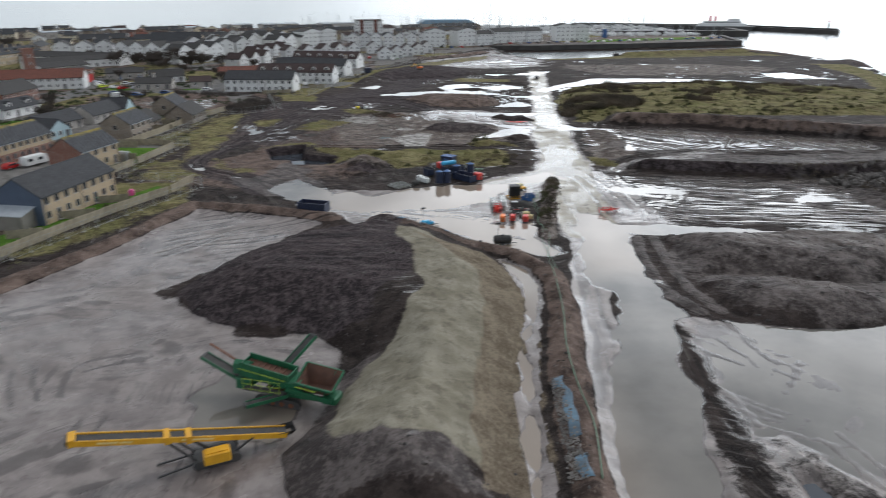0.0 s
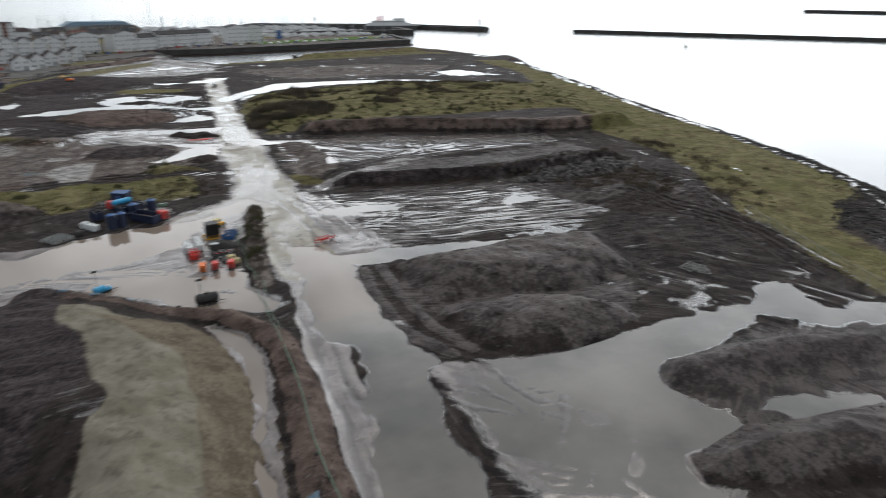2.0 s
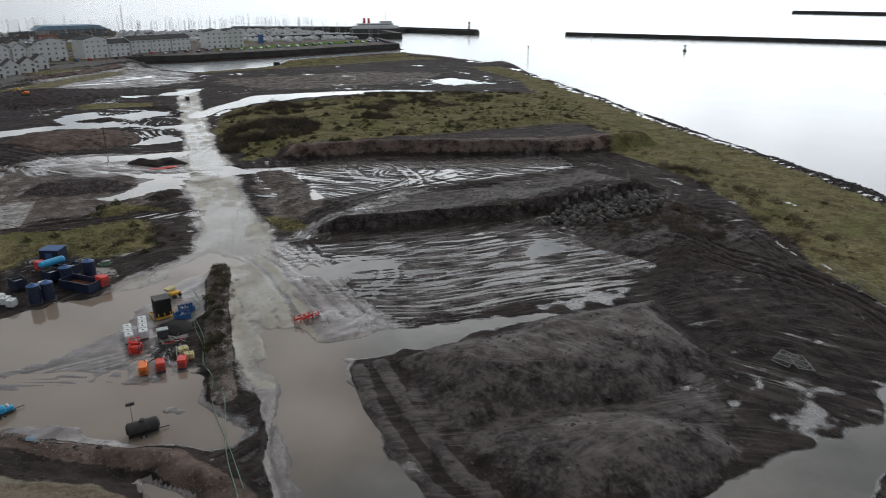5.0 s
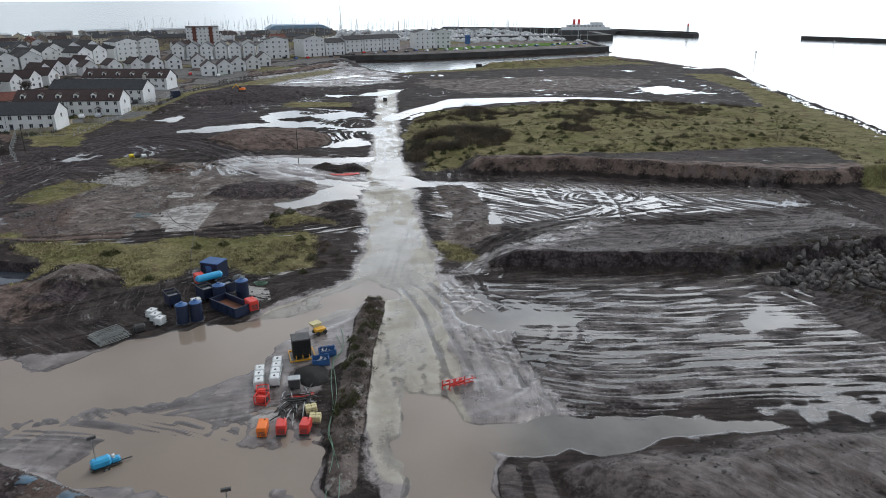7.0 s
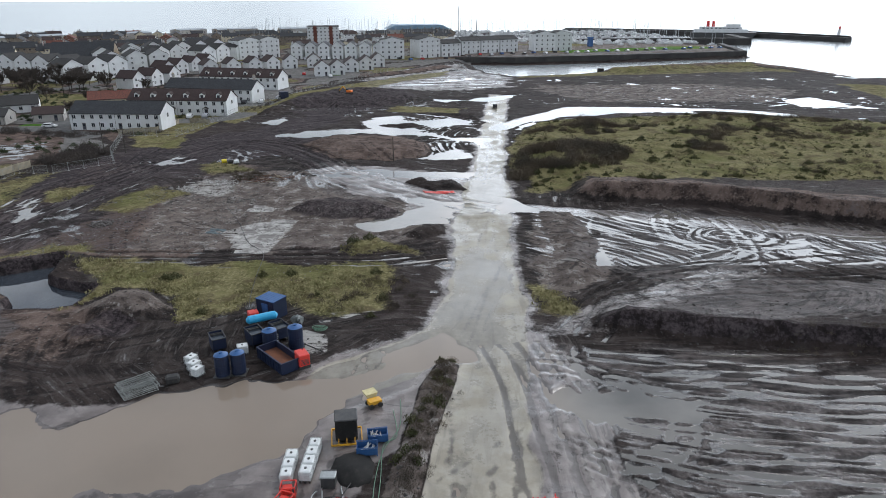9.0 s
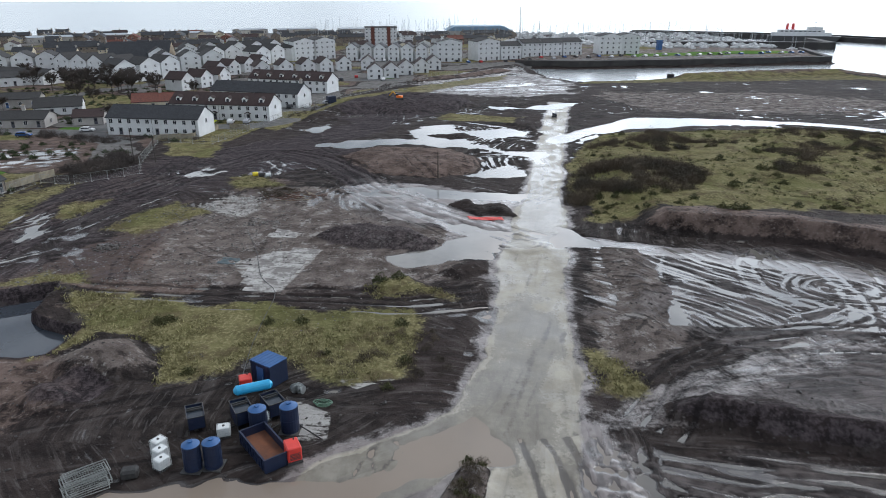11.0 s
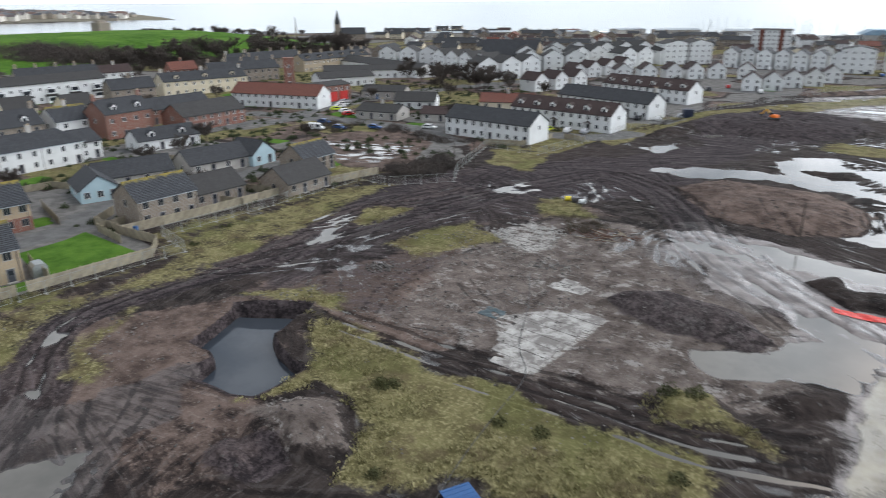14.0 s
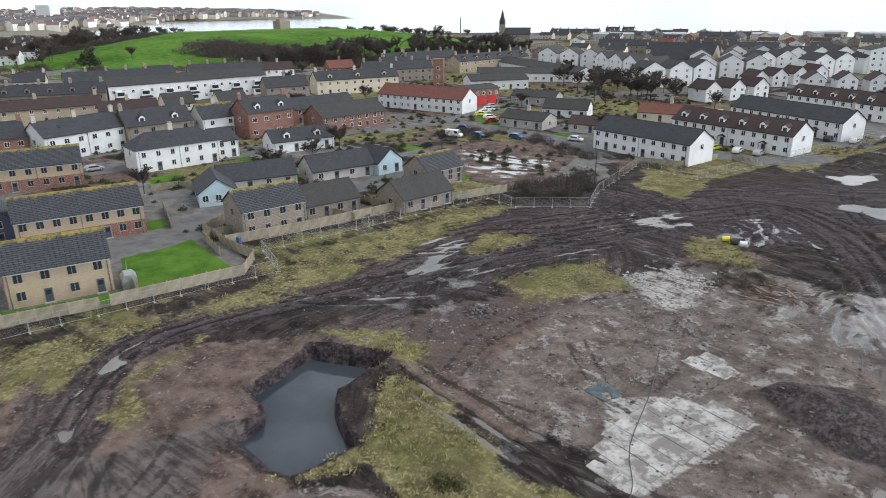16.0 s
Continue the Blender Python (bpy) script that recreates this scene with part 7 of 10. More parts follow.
yacht, launch = boat(True), boat(False)
yacht.matrix_world, launch.matrix_world = pose(60, 760, SEA_LEVEL, 0, 0, 100), pose(90, 720, SEA_LEVEL, 0, 0, 100)
rng = random.Random(3)
for i in range(8):
    for j in range(4):
        x, y = -60 + 40 * i + rng.uniform(-6, 6) + 3 * j, 760 + 26 * j + rng.uniform(-5, 5) - 3 * i
        if (x - 6) ** 2 + (y - 815) ** 2 < 1600 or x > 240:
            continue
        copy_thing(yacht if rng.random() < 0.7 else launch, pose(x, y, max(SEA_LEVEL, gz(x, y)), 0, 0, rng.choice((100, 280)) + rng.uniform(-5, 5)))
# the crowded berths behind: too many and too far to tell apart
bm = bmesh.new()
for k in range(900):
    x, y = rng.uniform(-150, 262), rng.uniform(640, 880)
    if (x - 6) ** 2 + (y - 815) ** 2 < 1300 or y < 700 and x < 70:
        continue
    m = pose(x, y, max(SEA_LEVEL, gz(x, y)), 0, 0, rng.choice((10, 100, 190, 280)) + rng.uniform(-8, 8))
    L = rng.uniform(5, 11)
    prism(bm, [(-L / 2, 0), (L * 0.35, 0), (L / 2, 1.3), (-L / 2, 1.3)], -1.3, 1.3, m=m)
    prism(bm, [(-L * 0.2, 1.3), (L * 0.2, 1.3), (L * 0.1, 2.3), (-L * 0.2, 2.3)], -1.0, 1.0, m=m)
    if k % 2:
        h = rng.uniform(11, 19)
        box(bm, -0.07, 0.07, -0.07, 0.07, 1, h, m, 1)
        box(bm, -0.6, 0.6, -0.05, 0.05, h * 0.6, h * 0.6 + 0.15, m, 1)
tagged(new("moored_boats", finish(bm, "moored_boats", [RENDER_WHITE, GALV])), "crowded white boats and bare masts in the marina", "boats", kind="stuff")


# ---------------------------------------------------------------- cars
def car(paint, label, kind=0):
    c = thing("car" if kind == 0 else "van", pose(0, 0, 0), label, "car" if kind == 0 else "van")
    L, H = (4.3, 1.45) if kind == 0 else (5.2, 2.1)
    bm = bmesh.new()
    prof = [(-2.1, 0.3), (2.1, 0.3), (2.15, 0.75), (1.25, 0.92), (0.55, H), (-1.35, H), (-2.05, 0.95)] if kind == 0 else [(-2.6, 0.35), (2.55, 0.35), (2.6, 0.95), (1.95, 1.15), (1.35, H), (-2.55, H)]
    prism(bm, prof, -0.86, 0.86)
    bmesh.ops.bevel(bm, geom=bm.edges[:], offset=0.07, segments=1, affect="EDGES")
    part("body", bm, paint, c)
    for s in (-1, 1):
        bm = bmesh.new()
        glass = [(1.05, 0.97), (0.5, H - 0.1), (-1.25, H - 0.1), (-1.7, 0.99)] if kind == 0 else [(1.8, 1.2), (1.3, H - 0.2), (0.5, H - 0.2), (0.5, 1.2)]
        prism(bm, glass, s * 0.862, s * 0.88)
        part("side_window", bm, GLASS, c)
    bm = bmesh.new()
    a, b = (prof[3], prof[4])
    d = Vector((b[0] - a[0], 0, b[1] - a[1]))
    n = Vector((d.z, 0, -d.x)).normalized() * 0.02
    v = [bm.verts.new(Vector((a[0], s * 0.74, a[1])) + d * k + n) for k, s in ((0.1, -1), (0.1, 1), (0.9, 1), (0.9, -1))]
    bm.faces.new(v)
    part("windscreen", bm, GLASS, c)
    for wx in (-1.3, 1.3) if kind == 0 else (-1.7, 1.6):
        for s in (-1, 1):
            bm = bmesh.new()
            cyl(bm, 0.33, 0.33, -0.1, 0.1, 12)
            wheel = part("wheel", bm, RUBBER, c, m=pose(wx, s * 0.8, 0.33, 90))
            bm = bmesh.new()
            cyl(bm, 0.2, 0.2, -0.11, 0.11, 8)
            part("rim", bm, GALV, wheel)
    return c


CARS = [car(CAR_PAINTS[i], lab) for i, lab in enumerate(("white parked hatchback car", "silver parked hatchback car", "black parked hatchback car", "dark blue car parked by the kerb", "red parked car by the kerb", "lime green parked hatchback car"))]
VAN = car(CAR_PAINTS[0], "white parked panel van", 1)
for c, (x, y, r) in zip(CARS + [VAN], ((-98, 294, 10), (-118, 155, 170), (-127, 160, 175), (-121, 279, 5), (-100, 157.5, 75), (-66, 310, 80), (-126, 274, 15))):
    c.matrix_world = at(x, y, r)
rng = random.Random(8)
for x, y, r, k in ((-55, 312, 95, 1), (-60, 311, 95, 0), (-153, 316, 70, 0), (-150, 311, 70, 0), (-147, 306, 70, 5), (-141, 304, 75, 0), (-157, 322, 70, 1), (-136, 300, 70, 4), (-132, 284, 10, 3), (-112, 285, 10, 3),
                   (-130, 300, 70, 1), (-178, 167, 80, 0), (-170, 175, 80, 2), (-155, 185, 90, 1), (-148, 246, 10, 2), (-190, 208, 88, 1), (-136, 312, 20, 1), (-141, 316, 20, 0), (-50, 343, 95, 2), (-55, 342, 95, 0), (-44, 345, 95, 0), (-38, 352, 40, 1),
                   (-93, 366, 80, 0), (-80, 372, 80, 2), (-125, 430, 60, 0), (-128, 424, 60, 1), (-122, 440, 60, 3), (-30, 432, 100, 0), (-50, 430, 100, 2), (-45, 442, 100, 4)):
    copy_thing(CARS[k], at(x, y, r + rng.uniform(-4, 4)))
for i in range(42):
    k = i / 41
    x = -75 + 305 * k
    y = (521 + 3 * k * 10 if x < 0 else 521 + (x + 0) * 0.335) + rng.choice((0, 0, 6))
    if rng.random() < 0.85:
        copy_thing(CARS[rng.choice((0, 1, 2, 2, 3, 3, 4, 0))], at(x, y + 2, 108 + rng.uniform(-5, 5)))
caravan = thing("caravan", at(-96.5, 161, 70), "white touring caravan parked on the drive", "caravan")
bm = bmesh.new()
prism(bm, [(-3, 0.45), (3, 0.45), (3.1, 1.5), (2.7, 2.45), (-2.8, 2.45), (-3.1, 1.5)], -1.1, 1.1)
bmesh.ops.bevel(bm, geom=bm.edges[:], offset=0.12, segments=2, affect="EDGES")
part("body", bm, RENDER_WHITE, caravan)
for s in (-1, 1):
    for wx in (-1.8, 0.9):
        bm = bmesh.new()
        box(bm, wx - 0.6, wx + 0.6, s * 1.1 - 0.02, s * 1.1 + 0.02, 1.3, 1.95)
        part("window", bm, GLASS, caravan)
    bm = bmesh.new()
    cyl(bm, 0.34, 0.34, -0.1, 0.1, 12)
    part("wheel", bm, RUBBER, caravan, m=pose(-0.2, s * 0.98, 0.34, 90))


# ---------------------------------------------------------------- fences
def along(pts, step):
    """Places every step metres along a line, with the heading."""
    out, left = [], 0.0
    for (ax, ay), (bx, by) in zip(pts, pts[1:]):
        L, a = math.hypot(bx - ax, by - ay), math.atan2(by - ay, bx - ax)
        s = left
        while s + step <= L + 0.3 * step:
            out.append((ax + s * math.cos(a), ay + s * math.sin(a), math.degrees(a)))
            s += step
        left = 0.0
    return out


def board_fence(label, pts, high=1.7, step=1.83):
    root = thing("board_fence", Matrix.Identity(4), label, "fence")
    key = ("fence", high)
    if key not in MESHES:
        bm = bmesh.new()
        near, behind = [], []
        for k in range(12):
            x, y = k * step / 12, 0.018 * (k % 2)
            near += [(x, y - 0.012), (x + step / 12, y - 0.012)]
            behind += [(x, y + 0.022), (x + step / 12, y + 0.022)]
        edge = near + behind[::-1]
        low = [bm.verts.new((x, y, 0.04)) for x, y in edge]
        high_ = [bm.verts.new((x, y, high)) for x, y in edge]
        n = len(edge)
        for k in range(n):
            bm.faces.new((low[k], low[(k + 1) % n], high_[(k + 1) % n], high_[k]))
        for k in range(0, len(near) - 1):
            bm.faces.new((high_[k], high_[k + 1], high_[n - 2 - k], high_[n - 1 - k]))
        MESHES[key] = finish(bm, "panel", WOOD_FENCE)
        bm = bmesh.new()
        box(bm, -0.05, 0.05, -0.05, 0.07, -0.4, high + 0.12)
        MESHES[("post", high)] = finish(bm, "post", WOOD_FENCE)
    for x, y, a in along(pts, step):
        part("panel", MESHES[key], None, root, m=pose(x, y, gz(x, y) - 0.05, 0, 0, a))
        part("post", MESHES[("post", high)], None, root, m=pose(x, y, gz(x, y), 0, 0, a))
    return root


board_fence("weathered grey-brown board fence behind the gardens", [(-76.5, 143), (-75, 150), (-72.5, 162), (-70.5, 180)])
board_fence("weathered board fence round the lawn's corner", [(-70.5, 180), (-75, 184), (-86, 183.5)])
board_fence("long weathered board fence behind the cottages", [(-84.5, 184), (-82, 200), (-80.5, 218), (-75, 241)])
board_fence("mossy board fence below the terrace gardens", [(-69, 96), (-63.5, 115), (-55, 136), (-53.5, 145)])
board_fence("dark garden fence between the houses", [(-86, 184), (-93, 184), (-97, 190)])
for pts in ([(-80.5, 181), (-89.6, 182.4), (-90, 190)], [(-113, 184.8), (-98, 180.4)], [(-127, 187.9), (-126, 193.5), (-116, 197)], [(-66, 128), (-60.5, 130.5)], [(-70, 118), (-63, 121)], [(-72, 108), (-66.5, 110)], [(-95, 204), (-80.5, 207)], [(-92, 214), (-80, 217)],
            [(-133, 222), (-120, 226), (-120, 244)], [(-136, 206), (-124, 210)], [(-72, 283), (-62, 286), (-60, 300)], [(-50, 300), (-57, 302)]):
    board_fence("weathered garden fence dividing two plots", pts, 1.5)
board_fence("orange-brown garden fence beside the shed", [(-74.5, 166), (-79, 166.5), (-84, 168)])


def mesh_fence(label, pts, step=3.45, lean=0.0):
    root = thing("mesh_fence", Matrix.Identity(4), label, "fence")
    if "heras" not in MESHES:
        bm = bmesh.new()
        for a, b in (((0, 0, 0.15), (0, 0, 2.0)), ((3.4, 0, 0.15), (3.4, 0, 2.0)), ((0, 0, 2.0), (3.4, 0, 2.0)), ((0, 0, 0.2), (3.4, 0, 0.2))):
            bar(bm, a, b, 0.045)
        for k in range(1, 17):
            bar(bm, (0.2 * k, 0, 0.2), (0.2 * k, 0, 2.0), 0.006)
        for k in range(1, 6):
            bar(bm, (0, 0, 0.2 + 0.3 * k), (3.4, 0, 0.2 + 0.3 * k), 0.006)
        MESHES["heras"] = finish(bm, "panel", FENCE_STEEL)
        bm = bmesh.new()
        box(bm, -0.12, 0.12, -0.35, 0.35, 0, 0.14, bevel=0.03)
        MESHES["block"] = finish(bm, "foot_block", CONCRETE)
    for x, y, a in along(pts, step):
        part("panel", MESHES["heras"], None, root, m=pose(x, y, gz(x, y), lean, 0, a))
        part("foot_block", MESHES["block"], None, root, m=pose(x, y, gz(x, y), 0, 0, a))
    return root


mesh_fence("galvanised mesh fence panels along the site's edge", [(-68, 92), (-60, 114), (-50, 139.5), (-51.1, 142.1), (-54.7, 144.4), (-61.6, 145.7), (-68.4, 146.3), (-71.5, 148.6)])
mesh_fence("galvanised mesh fence panels beside the garden fence", [(-71.3, 148.6), (-70.2, 159.7), (-68.9, 173.8), (-67.9, 184.1), (-77.8, 186.8)])
mesh_fence("galvanised mesh fence panels behind the cottages", [(-77.6, 187), (-76.1, 206.7), (-75, 226), (-74, 234.4), (-65.9, 233.8), (-56.2, 244), (-61, 253)])
mesh_fence("galvanised mesh fence panels by the white terraces", [(-61, 253), (-69, 279), (-53, 278), (-50, 298), (-45, 330), (-40, 364), (-20, 410), (4, 455)])
mesh_fence("leaning mesh fence panels above the shore", [(104, 102), (95, 75), (86, 50)], lean=8)


def pole(label, x, y, high, arm=False):
    p = thing("timber_pole", at(x, y), label, "pole")
    bm = bmesh.new()
    cyl(bm, 0.13, 0.09, -0.4, high, 8)
    part("pole", bm, BARK, p)
    if arm:
        bm = bmesh.new()
        bar(bm, (-0.6, 0, high - 0.3), (0.6, 0, high - 0.3), 0.1)
        part("cross_arm", bm, BARK, p)
    return p


pole("thin timber pole leaning by the site fence", -64, 256, 8.0)
pole("timber pole with a cross arm by the site fence", -58.5, 256, 6.5, True)
pole("thin post standing on the red spoil heap", 12, 245, 6.0)

# ---------------------------------------------------------------- the tracked screener
scr = thing("mobile_screener", at(-16, 59.6, -17), "green tracked mobile screening machine with a rusty hopper", "screening machine")
for s in (-1.1, 1.1):
    bm = bmesh.new()
    prof = [(-1.9 + 0.45 * math.cos(a), 0.5 + 0.45 * math.sin(a)) for a in [math.pi / 2 + k * math.pi / 7 for k in range(8)]] + [(2.1 + 0.45 * math.cos(a), 0.5 + 0.45 * math.sin(a)) for a in [-math.pi / 2 + k * math.pi / 7 for k in range(8)]]
    prism(bm, prof, s - 0.22, s + 0.22)
    tr = part("track", bm, STEEL_DARK, scr)
    for k in range(4):
        bm = bmesh.new()
        cyl(bm, 0.26, 0.26, -0.25, 0.25, 10)
        part("roller", bm, RUST, tr, m=pose(-1.4 + k * 1.0, s, 0.42, 90))
bm = bmesh.new()
for s in (-0.8, 0.8):
    bar(bm, (-4.6, s, 1.35), (5.4, s, 1.35), 0.22, 0.4)
for x in (-4, -1, 2, 5):
    bar(bm, (x, -0.8, 1.3), (x, 0.8, 1.3), 0.2)
part("chassis", bm, PAINT_GREEN, scr)
bm = bmesh.new()
m = pose(-1.4, 0, 2.4, 0, 8, 0)
box(bm, -2.7, 2.7, -1.05, -0.95, 0, 1.5, m)
box(bm, -2.7, 2.7, 0.95, 1.05, 0, 1.5, m)
box(bm, -2.7, -2.6, -0.95, 0.95, 0, 1.2, m)
box(bm, 2.6, 2.7, -0.95, 0.95, 0, 1.5, m)
for k in range(6):
    box(bm, -2.5 + k, -2.4 + k, -1.12, -1.05, 0.05, 1.4, m)
part("screen_box", bm, PAINT_GREEN, scr)
bm = bmesh.new()
box(bm, -2.6, 2.6, -0.94, 0.94, 0.75, 0.85, m)
for k in range(9):
    box(bm, -2.4 + 0.55 * k, -2.3 + 0.55 * k, -0.94, 0.94, 0.85, 0.95, m)
part("screen_deck", bm, RUST_BROWN, scr, "rusty muddy screen deck")
# hopper, open above, flaring upwards
bm = bmesh.new()
lo = [Vector((x, y, 1.95)) for x, y in ((2.7, -0.7), (5.2, -0.7), (5.2, 0.8), (2.7, 0.8))]
hi = [Vector((x, y, z)) for x, y, z in ((2.2, -1.25, 3.15), (6.1, -1.25, 2.75), (6.1, 1.45, 3.5), (2.2, 1.45, 3.9))]
for k in range(4):
    a, b, c, d = lo[k], lo[(k + 1) % 4], hi[(k + 1) % 4], hi[k]
    nrm = (b - a).cross(d - a).normalized() * 0.08
    v = [bm.verts.new(p) for p in (a, b, c, d)] + [bm.verts.new(p + nrm) for p in (a, b, c, d)]
    for q in ((0, 1, 2, 3), (7, 6, 5, 4), (0, 4, 5, 1), (1, 5, 6, 2), (2, 6, 7, 3), (3, 7, 4, 0)):
        bm.faces.new([v[i] for i in q])
box(bm, 2.7, 5.2, -0.7, 0.8, 1.85, 1.95)
bmesh.ops.recalc_face_normals(bm, faces=bm.faces[:])
part("hopper", bm, RUST_BROWN, scr, "rusty open feed hopper")
bm = bmesh.new()
for k in (2.7, 3.9, 5.1):
    bar(bm, (k, -0.9, 1.5), (k + 0.2, -1.2, 2.8), 0.12)
    bar(bm, (k, 0.9, 1.5), (k + 0.2, 1.4, 3.4), 0.12)
bar(bm, (2.2, -1.3, 3.05), (6.1, -1.3, 2.65), 0.16, 0.24)
bar(bm, (2.2, 1.5, 3.8), (6.1, 1.5, 3.4), 0.14, 0.2)
bar(bm, (6.12, -1.25, 2.65), (6.12, 1.45, 3.4), 0.16, 0.24)
bar(bm, (2.18, -1.25, 3.05), (2.18, 1.45, 3.8), 0.16, 0.24)
bar(bm, (1.4, -1.3, 2.2), (5.8, -1.0, 1.5), 0.2, 0.45)
box(bm, 0.9, 2.4, -1.1, 1.1, 1.5, 2.9, bevel=0.1)
box(bm, 4.6, 6.2, -0.9, 0.9, 0.9, 1.7, bevel=0.15)
part("hopper_frame", bm, PAINT_GREEN, scr)
bm = bmesh.new()
bar(bm, (2.3, -1.42, 2.75), (4.4, -1.4, 2.5), 0.05, 0.1)
bar(bm, (-4.0, -1.1, 3.55), (1.0, -1.1, 2.9), 0.04, 0.08)
part("stripe", bm, PAINT_LIME, scr, "lime green stripe")


def belt(parent, a, b, width, frame, label=""):
    """A belt conveyor between two points: side frames, belt and end drum."""
    a, b = Vector(a), Vector(b)
    d = b - a
    side = Vector((-d.y, d.x, 0)).normalized() * (width / 2)
    bm = bmesh.new()
    for s in (-1, 1):
        bar(bm, a + side * s, b + side * s, 0.09, 0.34)
    for k in range(1, 8):
        p = a + d * (k / 8)
        bar(bm, p - side + Vector((0, 0, -0.12)), p + side + Vector((0, 0, -0.12)), 0.08)
    c = part("conveyor", bm, frame, parent, label)
    bm = bmesh.new()
    q = d.to_track_quat("X", "Z").to_matrix().to_4x4()
    box(bm, 0, d.length, -width / 2 + 0.06, width / 2 - 0.06, 0.06, 0.1, Matrix.Translation(a) @ q)
    box(bm, 0.1, d.length - 0.1, -width / 2 + 0.1, width / 2 - 0.1, -0.14, -0.11, Matrix.Translation(a) @ q)
    part("belt", bm, RUBBER, c)
    bm = bmesh.new()
    cyl(bm, 0.17, 0.17, -width / 2 + 0.05, width / 2 - 0.05, 10, Matrix.Translation(b) @ side.to_track_quat("Z", "Y").to_matrix().to_4x4())
    part("drum", bm, STEEL_DARK, c)
    return c


belt(scr, (-3.6, 0, 1.5), (-8.6, 0, 3.7), 1.1, PAINT_GREEN)
belt(scr, (-1.2, 1.2, 1.9), (0.6, 6.0, 4.3), 0.9, PAINT_GREEN)
belt(scr, (1.2, -1.2, 1.6), (-1.6, -4.0, 1.6), 0.8, PAINT_GREEN)
bm = bmesh.new()
prism(bm, [(-0.6, 0), (0.6, 0), (0.45, 1.0), (0, 1.3), (-0.45, 1.0)], -0.9, 0.9)
part("discharge_hood", bm, PAINT_GREEN, scr, m=pose(-4.1, 0, 2.6, 0, 0, 90))
bm = bmesh.new()
for z in (2.0, 2.55, 3.1):
    bar(bm, (-3.2, -1.85, z - 0.1), (0.9, -1.85, z), 0.035)
for k in range(5):
    bar(bm, (-3.2 + k, -1.85, 1.8), (-3.2 + k, -1.85, 3.05), 0.035)
box(bm, -3.3, 1.0, -1.85, -1.05, 1.72, 1.78, mat=1)
part("walkway", bm, [PAINT_LIME, STEEL_DARK], scr, "railed walkway with lime green rails")
bm = bmesh.new()
box(bm, -4.6, -2.8, -0.95, 0.95, 1.4, 2.3, bevel=0.08)
part("engine_cover", bm, PAINT_GREEN, scr)
bm = bmesh.new()
bar(bm, (-4.4, 0.9, 2.6), (-8.4, 0.9, 4.6), 0.16)
part("folded_strut", bm, RUST, scr)

# ---------------------------------------------------------------- the stacking conveyor
stk = thing("stacker_conveyor", at(-20, 50.3, 24, 0.0), "long yellow tracked stacking conveyor on the silt", "conveyor")
# local x runs from the head (negative) to the tail
bm = bmesh.new()
A, B = Vector((-10.5, 0, 5.0)), Vector((6.3, 0, 0.95))
for s in (-0.62, 0.62):
    bar(bm, A + Vector((0, s, 0)), B + Vector((0, s, 0)), 0.1, 0.5)
for k in range(1, 14):
    p = A + (B - A) * (k / 14)
    bar(bm, p + Vector((0, -0.6, -0.18)), p + Vector((0, 0.6, -0.18)), 0.09)
box(bm, -0.05, 0.5, -0.72, 0.72, -0.3, 0.3, Matrix.Translation(A))
for k in (0.42, 0.52):
    p = A + (B - A) * k
    box(bm, -0.25, 0.25, -0.75, 0.75, -0.36, 0.3, Matrix.Translation(p))
boom = part("boom", bm, PAINT_YELLOW, stk, "long yellow lattice boom")
bm = bmesh.new()
q = (B - A).to_track_quat("X", "Z").to_matrix().to_4x4()
box(bm, -0.1, (B - A).length, -0.54, 0.54, 0.1, 0.14, Matrix.Translation(A) @ q)
part("belt", bm, RUBBER, boom)
bm = bmesh.new()
for k, w in ((0.16, 1.5), (0.24, 0.9), (0.56, 2.6)):
    p = A + (B - A) * k
    box(bm, -w / 2, w / 2, -0.69, -0.672, -0.07, 0.07, Matrix.Translation(p) @ q)
part("lettering", bm, SIGN_GREY, boom, "faded pale lettering bars")
bm = bmesh.new()
cyl(bm, 0.28, 0.28, -0.55, 0.55, 12, Matrix.Translation(A) @ pose(0, 0, 0, 90))
part("head_drum", bm, STEEL_DARK, boom)
bm = bmesh.new()
lo = [Vector((x, y, 0.85)) for x, y in ((5.8, -0.45), (6.8, -0.45), (6.8, 0.45), (5.8, 0.45))]
hi = [Vector((x, y, 1.35)) for x, y in ((5.6, -0.75), (7.1, -0.75), (7.1, 0.75), (5.6, 0.75))]
v = [bm.verts.new(p) for p in lo + hi]
for k in range(4):
    bm.faces.new((v[k], v[(k + 1) % 4], v[4 + (k + 1) % 4], v[4 + k]))
bmesh.ops.solidify(bm, geom=bm.faces[:], thickness=0.06)
part("feed_boot", bm, STEEL_DARK, stk)
for s in (-1.0, 1.0):
    bm = bmesh.new()
    prof = [(-1.4 + 0.38 * math.cos(a), 0.4 + 0.38 * math.sin(a)) for a in [math.pi / 2 + k * math.pi / 6 for k in range(7)]] + [(1.8 + 0.38 * math.cos(a), 0.4 + 0.38 * math.sin(a)) for a in [-math.pi / 2 + k * math.pi / 6 for k in range(7)]]
    prism(bm, prof, s - 0.2, s + 0.2)
    part("track", bm, STEEL_DARK, stk)
bm = bmesh.new()
box(bm, -1.6, 2.0, -0.8, 0.8, 0.5, 0.75)
for s in (-0.7, 0.7):
    bar(bm, (-1.4, s, 0.6), (-3.6, s * 0.85, 3.2), 0.16)
    bar(bm, (1.6, s, 0.6), (3.4, s * 0.85, 1.6), 0.16)
    bar(bm, (-1.2, s, 0.5), (-4.6, s * 1.3, 0.12), 0.14)
